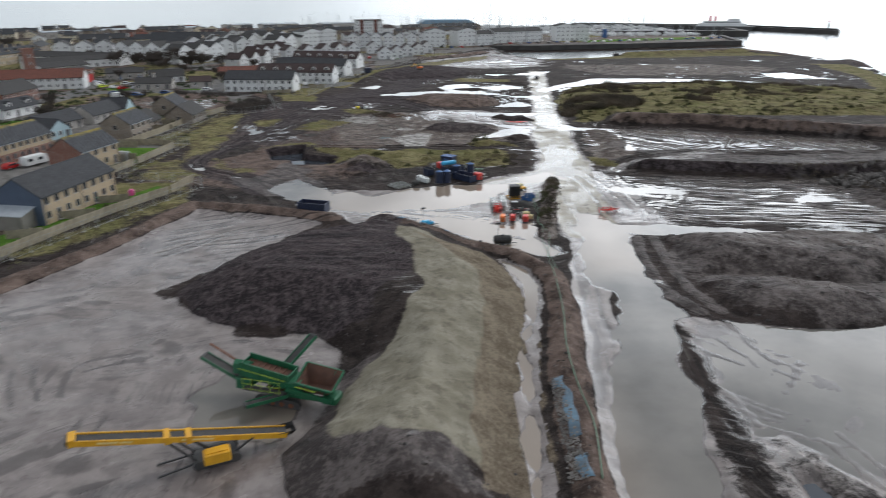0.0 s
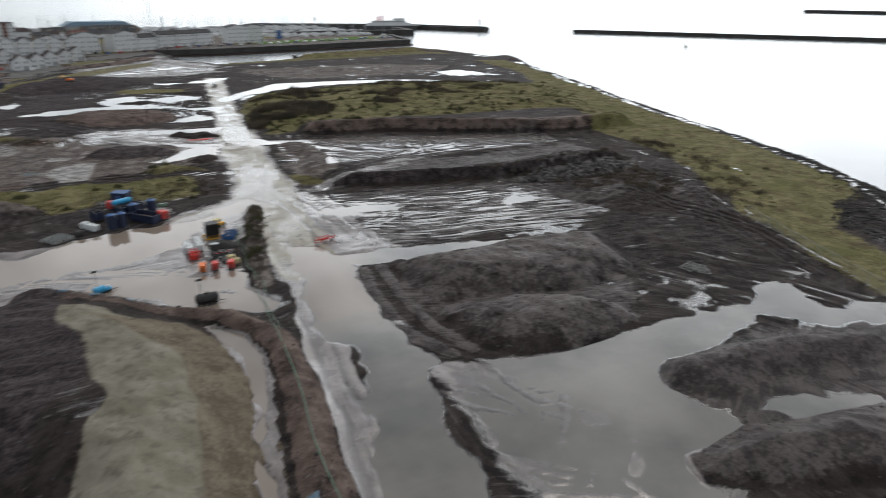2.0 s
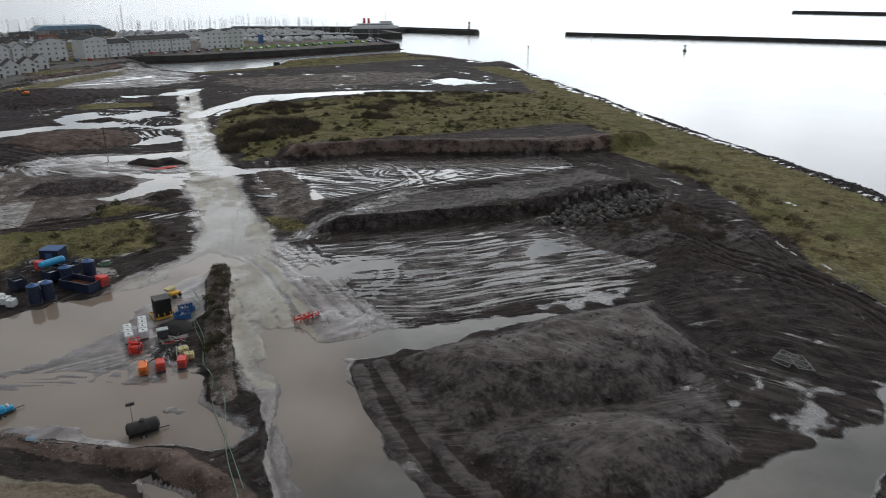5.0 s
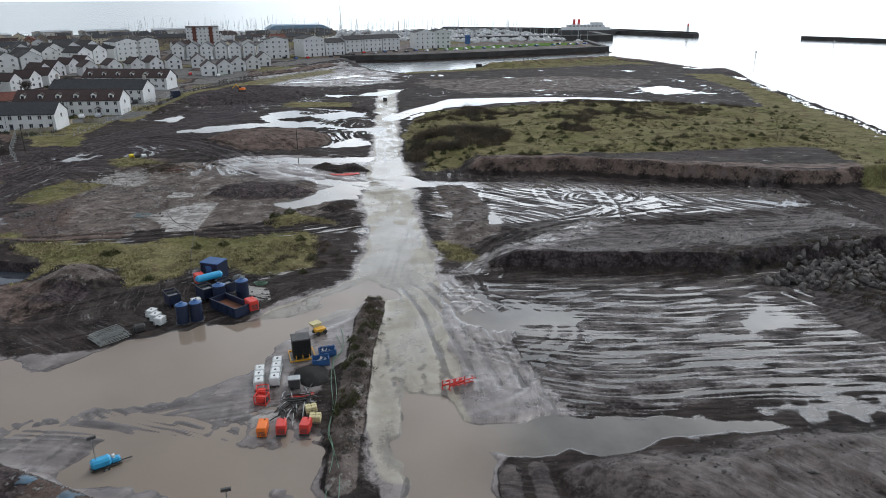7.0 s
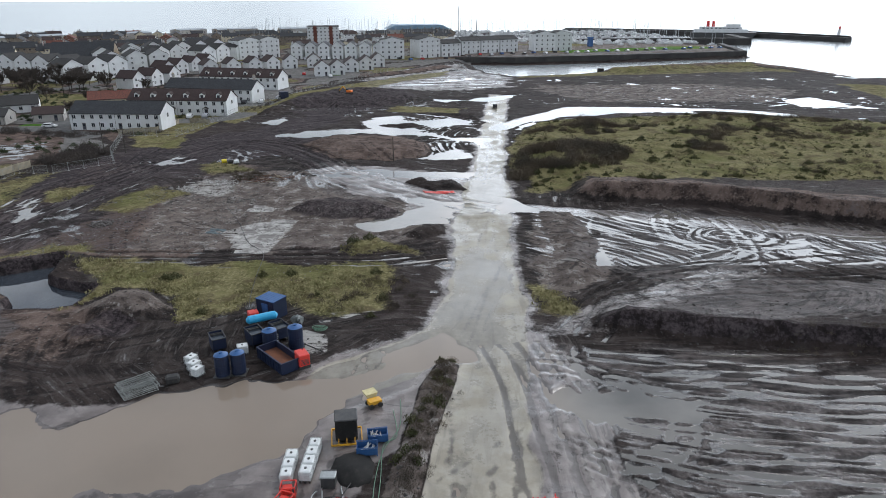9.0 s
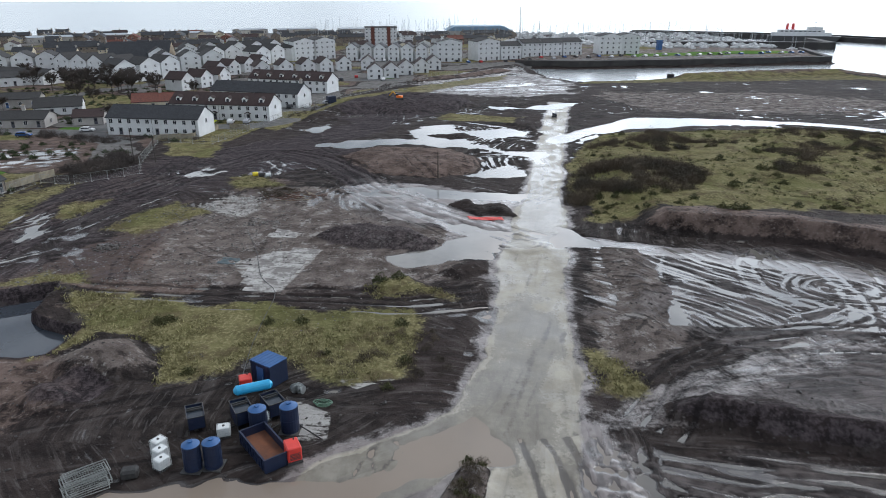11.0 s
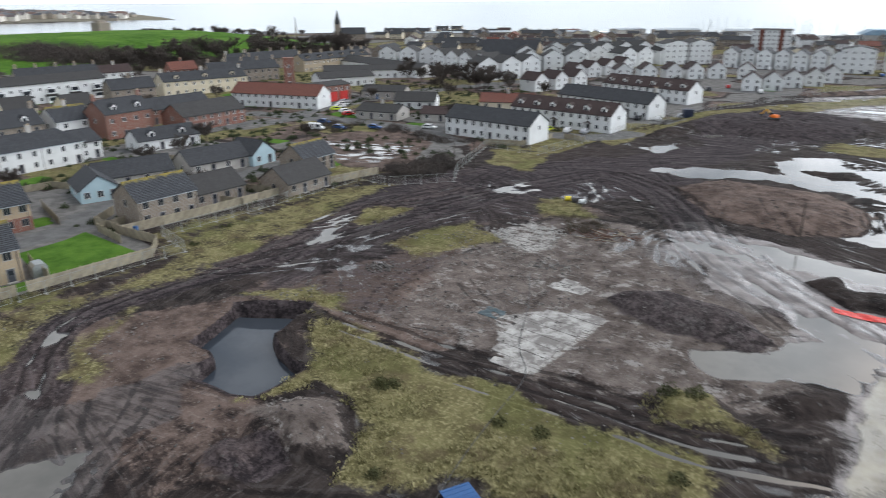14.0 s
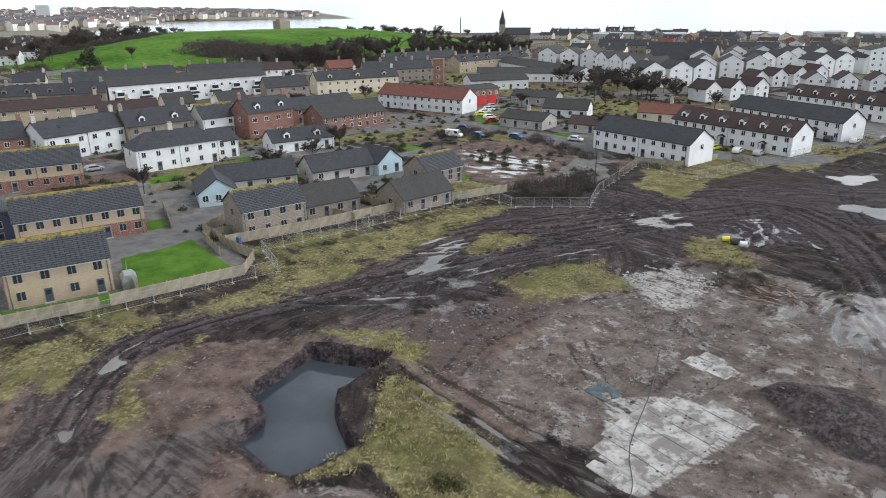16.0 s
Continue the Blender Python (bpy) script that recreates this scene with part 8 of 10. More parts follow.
bar(bm, (0.2, 0.0, 0.7), (-2.2, 0.0, 2.9), 0.2)
part("undercarriage", bm, STEEL_DARK, stk)
bm = bmesh.new()
box(bm, -0.9, 1.3, -2.0, -0.85, 0.75, 1.75, bevel=0.08)
box(bm, -0.7, 1.1, -1.8, -1.0, 1.75, 1.85)
for k in range(4):
    box(bm, -0.6 + 0.45 * k, -0.35 + 0.45 * k, -2.03, -2.0, 0.95, 1.5)
part("power_pack", bm, PAINT_YELLOW, stk, "yellow engine housing")


# ---------------------------------------------------------------- skips, tanks and plant
def open_skip(label, m, L, W, H, paint, inner):
    s = thing("open_skip", m, label, "skip")
    bm = bmesh.new()
    for x0, x1, y0, y1 in ((-L / 2, L / 2, -W / 2, -W / 2 + 0.06), (-L / 2, L / 2, W / 2 - 0.06, W / 2), (-L / 2, -L / 2 + 0.06, -W / 2 + 0.06, W / 2 - 0.06), (L / 2 - 0.06, L / 2, -W / 2 + 0.06, W / 2 - 0.06)):
        box(bm, x0, x1, y0, y1, 0.12, H)
    box(bm, -L / 2, L / 2, -W / 2, W / 2, 0.06, 0.12)
    part("body", bm, paint, s)
    bm = bmesh.new()
    n = int(L / 0.6)
    for k in range(n + 1):
        x = -L / 2 + 0.05 + k * (L - 0.1) / n
        for y0, y1 in ((-W / 2 - 0.07, -W / 2), (W / 2, W / 2 + 0.07)):
            box(bm, x - 0.04, x + 0.04, y0, y1, 0.1, H)
    for y0, y1 in ((-W / 2 - 0.08, -W / 2 + 0.08), (W / 2 - 0.08, W / 2 + 0.08)):
        box(bm, -L / 2 - 0.06, L / 2 + 0.06, y0, y1, H, H + 0.1)
    for x0, x1 in ((-L / 2 - 0.06, -L / 2 + 0.08), (L / 2 - 0.08, L / 2 + 0.06)):
        box(bm, x0, x1, -W / 2 + 0.08, W / 2 - 0.08, H, H + 0.1)
    part("ribs_and_rim", bm, paint, s)
    bm = bmesh.new()
    box(bm, -L / 2 + 0.07, L / 2 - 0.07, -W / 2 + 0.07, W / 2 - 0.07, 0.12, H * 0.45)
    part("load", bm, inner, s)
    return s


open_skip("dark navy ribbed open skip on the wet silt", at(-23.6, 121.3, -15), 5.4, 2.4, 1.7, PAINT_NAVY, RUST)
open_skip("navy open skip with rust-brown water inside", at(4.9, 145.2, -48), 5.4, 2.4, 1.35, PAINT_NAVY, RUST)

cabin = thing("site_cabin", at(1.4, 157.6, -30), "blue steel site store with a lighter blue roof", "container")
bm = bmesh.new()
box(bm, -1.45, 1.45, -1.2, 1.2, 0.1, 2.6)
for k in range(13):
    for s in (-1, 1):
        box(bm, -1.4 + k * 0.22, -1.3 + k * 0.22, s * 1.215 - 0.015, s * 1.215 + 0.015, 0.2, 2.5)
part("body", bm, PAINT_NAVY, cabin)
bm = bmesh.new()
box(bm, -1.5, 1.5, -1.25, 1.25, 2.6, 2.68)
for k in range(6):
    box(bm, -1.35 + k * 0.48, -1.2 + k * 0.48, -1.15, 1.15, 2.68, 2.71)
part("roof", bm, PAINT_BLUE, cabin, "lighter blue ribbed steel roof")
bm = bmesh.new()
box(bm, -0.5, 0.5, -1.27, -1.23, 0.15, 2.2)
dr = part("door", bm, PAINT_BLUE, cabin)
bm = bmesh.new()
bar(bm, (0.35, -1.3, 0.9), (0.35, -1.3, 1.3), 0.04)
part("handle", bm, GALV, dr)


def drum_tank(label, m, r, h, paint):
    t = thing("round_tank", m, label, "tank", "blue dosing tanks")
    bm = bmesh.new()
    cyl(bm, r, r, 0.1, h, 20)
    for z in (0.35, h * 0.5, h - 0.2):
        cyl(bm, r + 0.03, r + 0.03, z, z + 0.06, 20)
    part("shell", bm, paint, t)
    bm = bmesh.new()
    cyl(bm, r, r * 0.35, h, h + 0.22, 20)
    cyl(bm, 0.22, 0.22, h + 0.2, h + 0.34, 10)
    part("lid", bm, PAINT_BLUE, t, "lighter blue domed lid")
    bm = bmesh.new()
    box(bm, -r - 0.1, r + 0.1, -r - 0.1, r + 0.1, 0, 0.1)
    part("base", bm, STEEL_DARK, t)
    return t


drum_tank("tall navy round dosing tank at the puddle's edge", at(-0.7, 142.8, 0, 0.0), 0.78, 2.5, PAINT_NAVY)
drum_tank("tall navy round dosing tank at the puddle's edge", at(0.9, 143.3, 0, 0.0), 0.78, 2.5, PAINT_NAVY)
drum_tank("navy round dosing tank beside the skip", at(3.1, 148.8, 0), 0.85, 2.3, PAINT_NAVY)
drum_tank("tall navy round dosing tank beside a wet slab", at(6.1, 148.9, 0), 0.85, 2.7, PAINT_NAVY)


def settlement_tank(m, label):
    t = thing("settlement_tank", m, label, "tank", "settlement tanks")
    bm = bmesh.new()
    for x0, x1, y0, y1 in ((-1.6, 1.6, -1.05, -0.98), (-1.6, 1.6, 0.98, 1.05), (-1.6, -1.53, -0.98, 0.98), (1.53, 1.6, -0.98, 0.98)):
        box(bm, x0, x1, y0, y1, 0.6, 2.3)
    prism(bm, [(-1.6, 0.6), (1.6, 0.6), (0.4, 0.15), (-0.4, 0.15)], -1.05, 1.05)
    part("vessel", bm, PAINT_NAVY, t)
    bm = bmesh.new()
    for x in (-1.55, 1.55):
        for y in (-1.0, 1.0):
            bar(bm, (x, y, 0), (x, y, 2.4), 0.1)
    for y in (-1.08, 1.08):
        bar(bm, (-1.65, y, 2.34), (1.65, y, 2.34), 0.09)
    for x in (-1.63, 1.63):
        bar(bm, (x, -1.0, 2.34), (x, 1.0, 2.34), 0.09)
    part("frame", bm, STEEL_DARK, t)
    bm = bmesh.new()
    box(bm, -1.5, 1.5, -0.95, 0.95, 1.9, 2.05)
    part("water", bm, MAT_POOL, t, "grey settled water")
    bm = bmesh.new()
    for x in (-0.9, -0.5):
        box(bm, x, x + 0.1, -0.97, 0.97, 2.1, 2.32)
    part("weir", bm, STEEL_DARK, t)
    return t


settlement_tank(at(-3.0, 148.9, -62) @ Matrix.Scale(0.74, 4), "dark navy open settlement tank standing on mud")
settlement_tank(at(1.1, 150.0, -55) @ Matrix.Scale(0.78, 4), "dark navy open settlement tank with grey water")
settlement_tank(at(3.6, 151.7, -50) @ Matrix.Scale(0.78, 4), "dark navy open settlement tank beside the cabin")
vessel = thing("filter_vessel", at(1.3, 152.9, 28, 0.75), "bright blue horizontal pressure vessel on a frame", "vessel")
bm = bmesh.new()
cyl(bm, 0.5, 0.5, -1.6, 1.6, 16, pose(0, 0, 1.3, 0, 90))
cyl(bm, 0.5, 0.2, 1.6, 1.9, 16, pose(0, 0, 1.3, 0, 90))
cyl(bm, 0.2, 0.5, -1.9, -1.6, 16, pose(0, 0, 1.3, 0, 90))
part("shell", bm, PAINT_CYAN, vessel)
bm = bmesh.new()
for x in (-1.1, 1.1):
    box(bm, x - 0.1, x + 0.1, -0.4, 0.4, -0.8, 0.95)
part("saddles", bm, STEEL_DARK, vessel)


def ibc(m, label="white plastic bulk tank in a steel cage", capred=False):
    t = thing("bulk_container", m, label, "IBC tank", "white bulk tanks")
    bm = bmesh.new()
    box(bm, -0.57, 0.57, -0.47, 0.47, 0.16, 1.12, bevel=0.09)
    part("bottle", bm, PLASTIC_WHITE, t)
    bm = bmesh.new()
    cyl(bm, 0.12, 0.12, 1.11, 1.18, 10)
    part("cap", bm, STEEL_DARK, t)
    bm = bmesh.new()
    for s in (-1, 1):
        for z in (0.3, 0.55, 0.8, 1.08):
            bar(bm, (-0.6, s * 0.5, z), (0.6, s * 0.5, z), 0.025)
            bar(bm, (s * 0.6, -0.5, z), (s * 0.6, 0.5, z), 0.025)
        for k in range(6):
            bar(bm, (-0.6 + 0.24 * k, s * 0.5, 0.14), (-0.6 + 0.24 * k, s * 0.5, 1.1), 0.02)
        for k in range(5):
            bar(bm, (s * 0.6, -0.5 + 0.25 * k, 0.14), (s * 0.6, -0.5 + 0.25 * k, 1.1), 0.02)
    part("cage", bm, CAGE_WHITE, t)
    bm = bmesh.new()
    for y in (-0.42, 0, 0.42):
        box(bm, -0.6, 0.6, y - 0.07, y + 0.07, 0, 0.13)
    part("pallet", bm, STEEL_DARK, t)
    return t


IBC = ibc(at(9.7, 127.6, 92))
for x, y, r in ((9.7, 126.35, 92), (9.75, 125.1, 92), (11.5, 129.3, 88), (11.45, 128.0, 88), (11.4, 126.7, 88), (11.35, 125.4, 88), (-4.9, 145.2, 62), (-4.2, 144.0, 62), (-3.4, 142.6, 62), (0.2, 147.6, 20), (3.0, 149.9, 60), (13.1, 107.0, 5)):
    if y > 110:
        copy_thing(IBC, at(x, y, r))


def generator(m, paint, label, L=2.0):
    g = thing("generator", m, label, "generator", "canopied generators")
    bm = bmesh.new()
    box(bm, -0.62, 0.62, -L / 2, L / 2, 0.28, 1.65, bevel=0.08)
    part("canopy", bm, paint, g)
    bm = bmesh.new()
    box(bm, -0.66, 0.66, -L / 2 - 0.06, L / 2 + 0.06, 0.05, 0.28)
    part("skid", bm, STEEL_DARK, g)
    bm = bmesh.new()
    for k in range(5):
        box(bm, -0.45, 0.45, -L / 2 - 0.03, -L / 2, 0.5 + 0.14 * k, 0.56 + 0.14 * k)
    part("louvre", bm, STEEL_DARK, g)
    for s in (-1, 1):
        bm = bmesh.new()
        box(bm, s * 0.63 - 0.012, s * 0.63 + 0.012, -L * 0.35, L * 0.3, 0.45, 1.5)
        part("side_door", bm, paint, g)
    bm = bmesh.new()
    cyl(bm, 0.07, 0.07, 1.6, 1.85, 8, Matrix.Translation((0.25, L * 0.3, 0)))
    part("exhaust", bm, STEEL_DARK, g)
    return g


generator(at(10.6, 117.0, -6) @ Matrix.Scale(0.72, 4), PAINT_ORANGE, "orange canopied generator at the water's edge", 2.4)
generator(at(12.35, 116.7, -4) @ Matrix.Scale(0.72, 4), PAINT_RED, "red canopied pump set at the water's edge", 1.9)
generator(at(14.6, 116.5, -14) @ Matrix.Scale(0.72, 4), PAINT_RED, "bright red canopied pump set beside the hoses", 2.0)
generator(at(7.6, 144.6, 30), PAINT_RED, "small red canopied pump beside the navy skip", 1.7)
generator(at(-0.5, 155.6, 25), PAINT_RED, "small red pump behind the settlement tanks", 1.3)
for x, y, r in ((10.2, 123.6, 3), (10.2, 122.2, -20)):
    c = thing("skid_pump", at(x, y, r), "red framed pump on a low skid", "pump")
    bm = bmesh.new()
    for sx in (-0.6, 0.6):
        for sy in (-0.5, 0.5):
            bar(bm, (sx, sy, 0), (sx, sy, 1.0), 0.08)
    for z in (0.1, 1.0):
        for s in (-1, 1):
            bar(bm, (-0.6, 0.5 * s, z), (0.6, 0.5 * s, z), 0.08)
            bar(bm, (0.6 * s, -0.5, z), (0.6 * s, 0.5, z), 0.08)
    part("frame", bm, PAINT_RED, c)
    bm = bmesh.new()
    box(bm, -0.5, 0.3, -0.35, 0.35, 0.12, 0.8, bevel=0.08)
    part("engine", bm, PAINT_RED, c)
    bm = bmesh.new()
    cyl(bm, 0.26, 0.26, 0.0, 0.3, 12, pose(0.35, 0, 0.45, 0, 90))
    part("pump", bm, STEEL_DARK, c)

black = thing("bunded_tank", at(14.1, 131.2, 8) @ Matrix.Scale(0.92, 4), "tall black tank with a tarpaulin on a yellow-edged base", "tank")
bm = bmesh.new()
box(bm, -1.1, 1.1, -1.0, 1.0, 0.2, 2.7, bevel=0.18)
for k in range(6):
    box(bm, -1.0 + 0.38 * k, -0.9 + 0.38 * k, -1.04, -1.0, 0.4, 2.5)
part("tank", bm, MUCK, black)
bm = bmesh.new()
box(bm, -1.16, 1.16, -1.05, 1.05, 2.6, 2.78, bevel=0.08)
part("cover", bm, STEEL_DARK, black)
bm = bmesh.new()
for a, b in (((-1.5, -1.4, 0.2), (1.5, -1.4, 0.2)), ((1.5, -1.4, 0.2), (1.5, 1.4, 0.2)), ((-1.5, -1.4, 0.2), (-1.5, 1.4, 0.2)), ((-1.5, 1.4, 0.2), (1.5, 1.4, 0.2))):
    bar(bm, a, b, 0.12, 0.18)
for x in (-0.8, 0, 0.8):
    bar(bm, (x, -1.45, 0.1), (x, -1.1, 0.75), 0.1)
part("bund_rail", bm, PAINT_YELLOW, black, "yellow steel rail")


def stillage(m, paint, label):
    s = thing("stillage", m, label, "stillage")
    bm = bmesh.new()
    for sx in (-0.9, 0.9):
        for sy in (-0.6, 0.6):
            bar(bm, (sx, sy, 0), (sx, sy, 0.9), 0.08)
    for z in (0.15, 0.5, 0.88):
        for q in (-1, 1):
            bar(bm, (-0.9, 0.6 * q, z), (0.9, 0.6 * q, z), 0.05)
            bar(bm, (0.9 * q, -0.6, z), (0.9 * q, 0.6, z), 0.05)
    box(bm, -0.9, 0.9, -0.6, 0.6, 0.1, 0.14)
    box(bm, -0.88, 0.88, -0.62, -0.6, 0.14, 0.8)
    box(bm, -0.88, 0.88, 0.6, 0.62, 0.14, 0.8)
    part("cage", bm, paint, s)
    bm = bmesh.new()
    r = random.Random(len(label))
    for k in range(7):
        x = r.uniform(-0.7, 0.7)
        bar(bm, (x, -0.5, 0.3 + 0.06 * k), (r.uniform(-0.7, 0.7), 0.5, 0.35 + 0.06 * k), 0.09)
    part("pipe_fittings", bm, GALV, s)
    return s


stillage(at(16.2, 129.0, 5), PAINT_BLUE, "blue steel stillage of pipe fittings")
stillage(at(17.0, 130.9, 8), PAINT_BLUE, "blue steel stillage holding scrap fittings")
bin_ = thing("pump_control_bin", at(13.4, 124.6, 0), "grey steel control box with a pale lid", "bin")
bm = bmesh.new()
box(bm, -0.6, 0.6, -0.6, 0.6, 0, 1.1, bevel=0.06)
part("body", bm, STEEL_DARK, bin_)
bm = bmesh.new()
box(bm, -0.66, 0.66, -0.7, 0.2, 1.1, 1.25, bevel=0.05)
part("lid", bm, GALV, bin_)
dump = thing("mini_dumper", at(16.2, 136.4, 30) @ Matrix.Scale(0.68, 4), "small yellow site dumper with a cream skip", "dumper")
bm = bmesh.new()
prism(bm, [(-0.9, 0.5), (0.9, 0.5), (1.1, 1.0), (-0.9, 1.1)], -0.6, 0.6)
part("body", bm, PAINT_YELLOW, dump)
bm = bmesh.new()
prism(bm, [(-0.7, 1.0), (0.5, 1.0), (0.9, 1.7), (-1.0, 1.7)], -0.8, 0.8, m=pose(0.2, 1.7, -0.2))
part("skip", bm, PAINT_CREAM, dump)
for x in (-0.7, 0.7):
    for s in (-0.7, 0.7):
        bm = bmesh.new()
        cyl(bm, 0.38, 0.38, -0.14, 0.14, 14)
        part("wheel", bm, RUBBER, dump, m=pose(x, s, 0.38, 90))
for x, y, r in ((15.1, 119.6, 10), (15.5, 118.0, -8)):
    s = thing("sack_pallet", at(x, y, r), "pallet of cream filled sacks", "sacks", "cream sack pallets")
    bm = bmesh.new()
    for k in range(3):
        box(bm, -0.55, 0.55, -0.5 + 0.36 * k, -0.22 + 0.36 * k, 0, 0.13)
    part("pallet", bm, WOOD_FENCE, s)
    for lay in range(3):
        for q in range(4):
            bm = bmesh.new()
            box(bm, -0.28, 0.28, -0.24, 0.24, 0, 0.2, bevel=0.08)
            part("sack", bm, PAINT_CREAM, s, m=pose(-0.28 + 0.57 * (q % 2), -0.24 + 0.48 * (q // 2), 0.14 + 0.2 * lay, 0, 0, 6 * ((q + lay) % 3 - 1)))


def trailer_light(m, label, body, black_tank=False):
    """A towed lighting tower or bowser, with its mast raised."""
    t = thing("lighting_tower" if not black_tank else "water_bowser", m, label, "lighting tower" if not black_tank else "bowser")
    bm = bmesh.new()
    if black_tank:
        cyl(bm, 0.75, 0.75, -1.5, 1.5, 18, pose(0, 0, 1.25, 0, 90))
        cyl(bm, 0.75, 0.4, 1.5, 1.75, 18, pose(0, 0, 1.25, 0, 90))
        cyl(bm, 0.4, 0.75, -1.75, -1.5, 18, pose(0, 0, 1.25, 0, 90))
        cyl(bm, 0.28, 0.28, 1.9, 2.15, 12)
    else:
        box(bm, -1.5, 0.6, -0.6, 0.6, 0.55, 1.55, bevel=0.25)
        box(bm, 0.5, 1.5, -0.4, 0.4, 0.55, 1.15, bevel=0.15)
    part("body", bm, body, t)
    bm = bmesh.new()
    box(bm, -1.6, 1.6, -0.5, 0.5, 0.42, 0.55)
    bar(bm, (1.5, 0, 0.48), (2.7, 0, 0.45), 0.1)
    part("chassis", bm, STEEL_DARK, t)
    for s in (-0.72, 0.72):
        bm = bmesh.new()
        cyl(bm, 0.34, 0.34, -0.1, 0.1, 14)
        wh = part("wheel", bm, RUBBER, t, m=pose(-0.1, s, 0.34, 90))
        bm = bmesh.new()
        cyl(bm, 0.18, 0.18, -0.11, 0.11, 8)
        part("rim", bm, GALV, wh)
    top = 4.2
    bm = bmesh.new()
    bar(bm, (-0.9, 0, 1.4), (-0.9, 0, top), 0.09)
    part("mast", bm, GALV, t)
    bm = bmesh.new()
    box(bm, -1.35, -0.45, -0.12, 0.12, top, top + 0.32)
    part("lamp_head", bm, STEEL_DARK, t, "dark switched-off floodlight head")
    bm = bmesh.new()
    box(bm, 0.7, 1.0, -0.2, 0.2, 1.1, 1.5, bevel=0.05)
    part("tank_cap", bm, PLASTIC_WHITE, t)
    return t


trailer_light(at(-2.7, 114.4, 25) @ Matrix.Scale(0.8, 4), "bright blue towed lighting tower beside the puddle", PAINT_CYAN)
trailer_light(at(9.6, 104.9, 4) @ Matrix.Scale(0.85, 4), "black towed water bowser with a raised lamp", RUBBER, True)

# red barriers on the small island by the road
for k, (x, y, r) in enumerate(((29.6, 121.5, 10), (30.8, 121.9, 16), (30.2, 121.2, 22), (31.2, 122.4, 12))):
    b = thing("road_barrier", at(x, y, r), "red and white plastic road barrier lying in mud", "barrier", "red road barriers")
    bm = bmesh.new()
    for z in (0.35, 0.75):
        box(bm, -1.0, 1.0, -0.04, 0.04, z, z + 0.2)
    for s in (-0.95, 0.95):
        box(bm, s - 0.05, s + 0.05, -0.04, 0.04, 0.05, 1.0)
        box(bm, s - 0.06, s + 0.06, -0.25, 0.25, 0, 0.06)
    rail = part("rail", bm, PAINT_RED, b, m=pose(0, 0, 0.05 + 0.05 * k, 62 if k % 2 else 0))
    bm = bmesh.new()
    for x_ in (-0.7, 0.0, 0.7):
        box(bm, x_ - 0.16, x_ + 0.16, -0.046, -0.042, 0.76, 0.94)
    part("white_band", bm, PLASTIC_WHITE, rail)

# hoses, pipes and cables
rng = random.Random(11)
for k in range(34):
    x, y, a = rng.uniform(12.2, 14.8), rng.uniform(118.2, 123.0), rng.gauss(75, 28)
    L = rng.uniform(0.6, 1.9)
    c, s = math.cos(radians(a)), math.sin(radians(a))
    tube("scrap_pipe", [(x - c * L, y - s * L, gz(x - c * L, y - s * L) + 0.12), (x, y, gz(x, y) + rng.uniform(0.2, 0.6)), (x + c * L, y + s * L, gz(x + c * L, y + s * L) + 0.12)], 0.05, RUBBER if k % 5 < 3 else GALV,
         label="length of dark pipe in a tangled heap", category="pipe")
for k in range(5):
    x, y, r = rng.uniform(12.8, 14.6), rng.uniform(119.5, 122.5), rng.uniform(0.5, 0.9)
    tube("coiled_hose", [(x + (r + 0.05 * q) * math.cos(q * 0.9), y + (r - 0.03 * q) * math.sin(q * 0.9), gz(x, y) + 0.15 + 0.03 * q) for q in range(16)], 0.05, PAINT_RED if k == 0 else RUBBER,
         label="coil of black hose lying on mud" if k else "coil of red hose lying on mud", category="hose")
for k in range(2):
    o = 0.25 * k
    pts = [(18.6 + o, 136, 0), (18.4 + o * 0.4, 132, 0), (17.8 + o, 128.5, 0), (17.1 + o * 1.5, 125, 0), (16.8 + o, 121, 0), (16.3 + o, 117, 0), (16.9 + o, 112, 0), (16.6 + o, 106, 0), (16.4 - o, 98, 0), (15.6 + o, 92, 0)]
    pts = [(x + rng.uniform(-0.7, 0.7), y + rng.uniform(-1.5, 1.5), 0) for x, y, _ in pts]
    tube("green_hose", [(x, y, gz(x, y) + 0.12 + 0.05 * k) for x, y, _ in pts], 0.04, HOSE_GREEN, label="pale green hose snaking along the bund", category="hose", res=5)
tube("green_hose", [(x, y, gz(x, y) + 0.12) for x, y in ((15.6, 92), (15.2, 84), (14.6, 76), (13.6, 68), (13.4, 60), (13.8, 54), (12.8, 46))], 0.055, HOSE_GREEN, label="pale green hose lying along the bund top", category="hose", res=5)
tube("overflow_pipe", [(x, y, gz(x, y) + 0.1) for x, y in ((-1.6, 157), (-3, 164), (-4, 172), (-5, 180), (-9, 186), (-13, 196), (-18, 206))], 0.045, STEEL_DARK, label="long thin dark pipe crossing the rough grass", category="pipe", res=4)
tube("suction_hose", [(x, y, gz(x, y) + 0.25) for x, y in ((-2, 147), (-0.8, 146.5), (0.4, 148.6), (2.2, 150), (3.4, 151.4))], 0.09, RUBBER, label="black suction hose between the tanks", category="hose", res=4)
tube("suction_hose", [(x, y, gz(x, y) + 0.2) for x, y in ((3.6, 147.4), (5.4, 150.2), (7.4, 149.0), (9.4, 147.4))], 0.07, RUBBER, label="black hose trailing over the wet slab", category="hose", res=4)
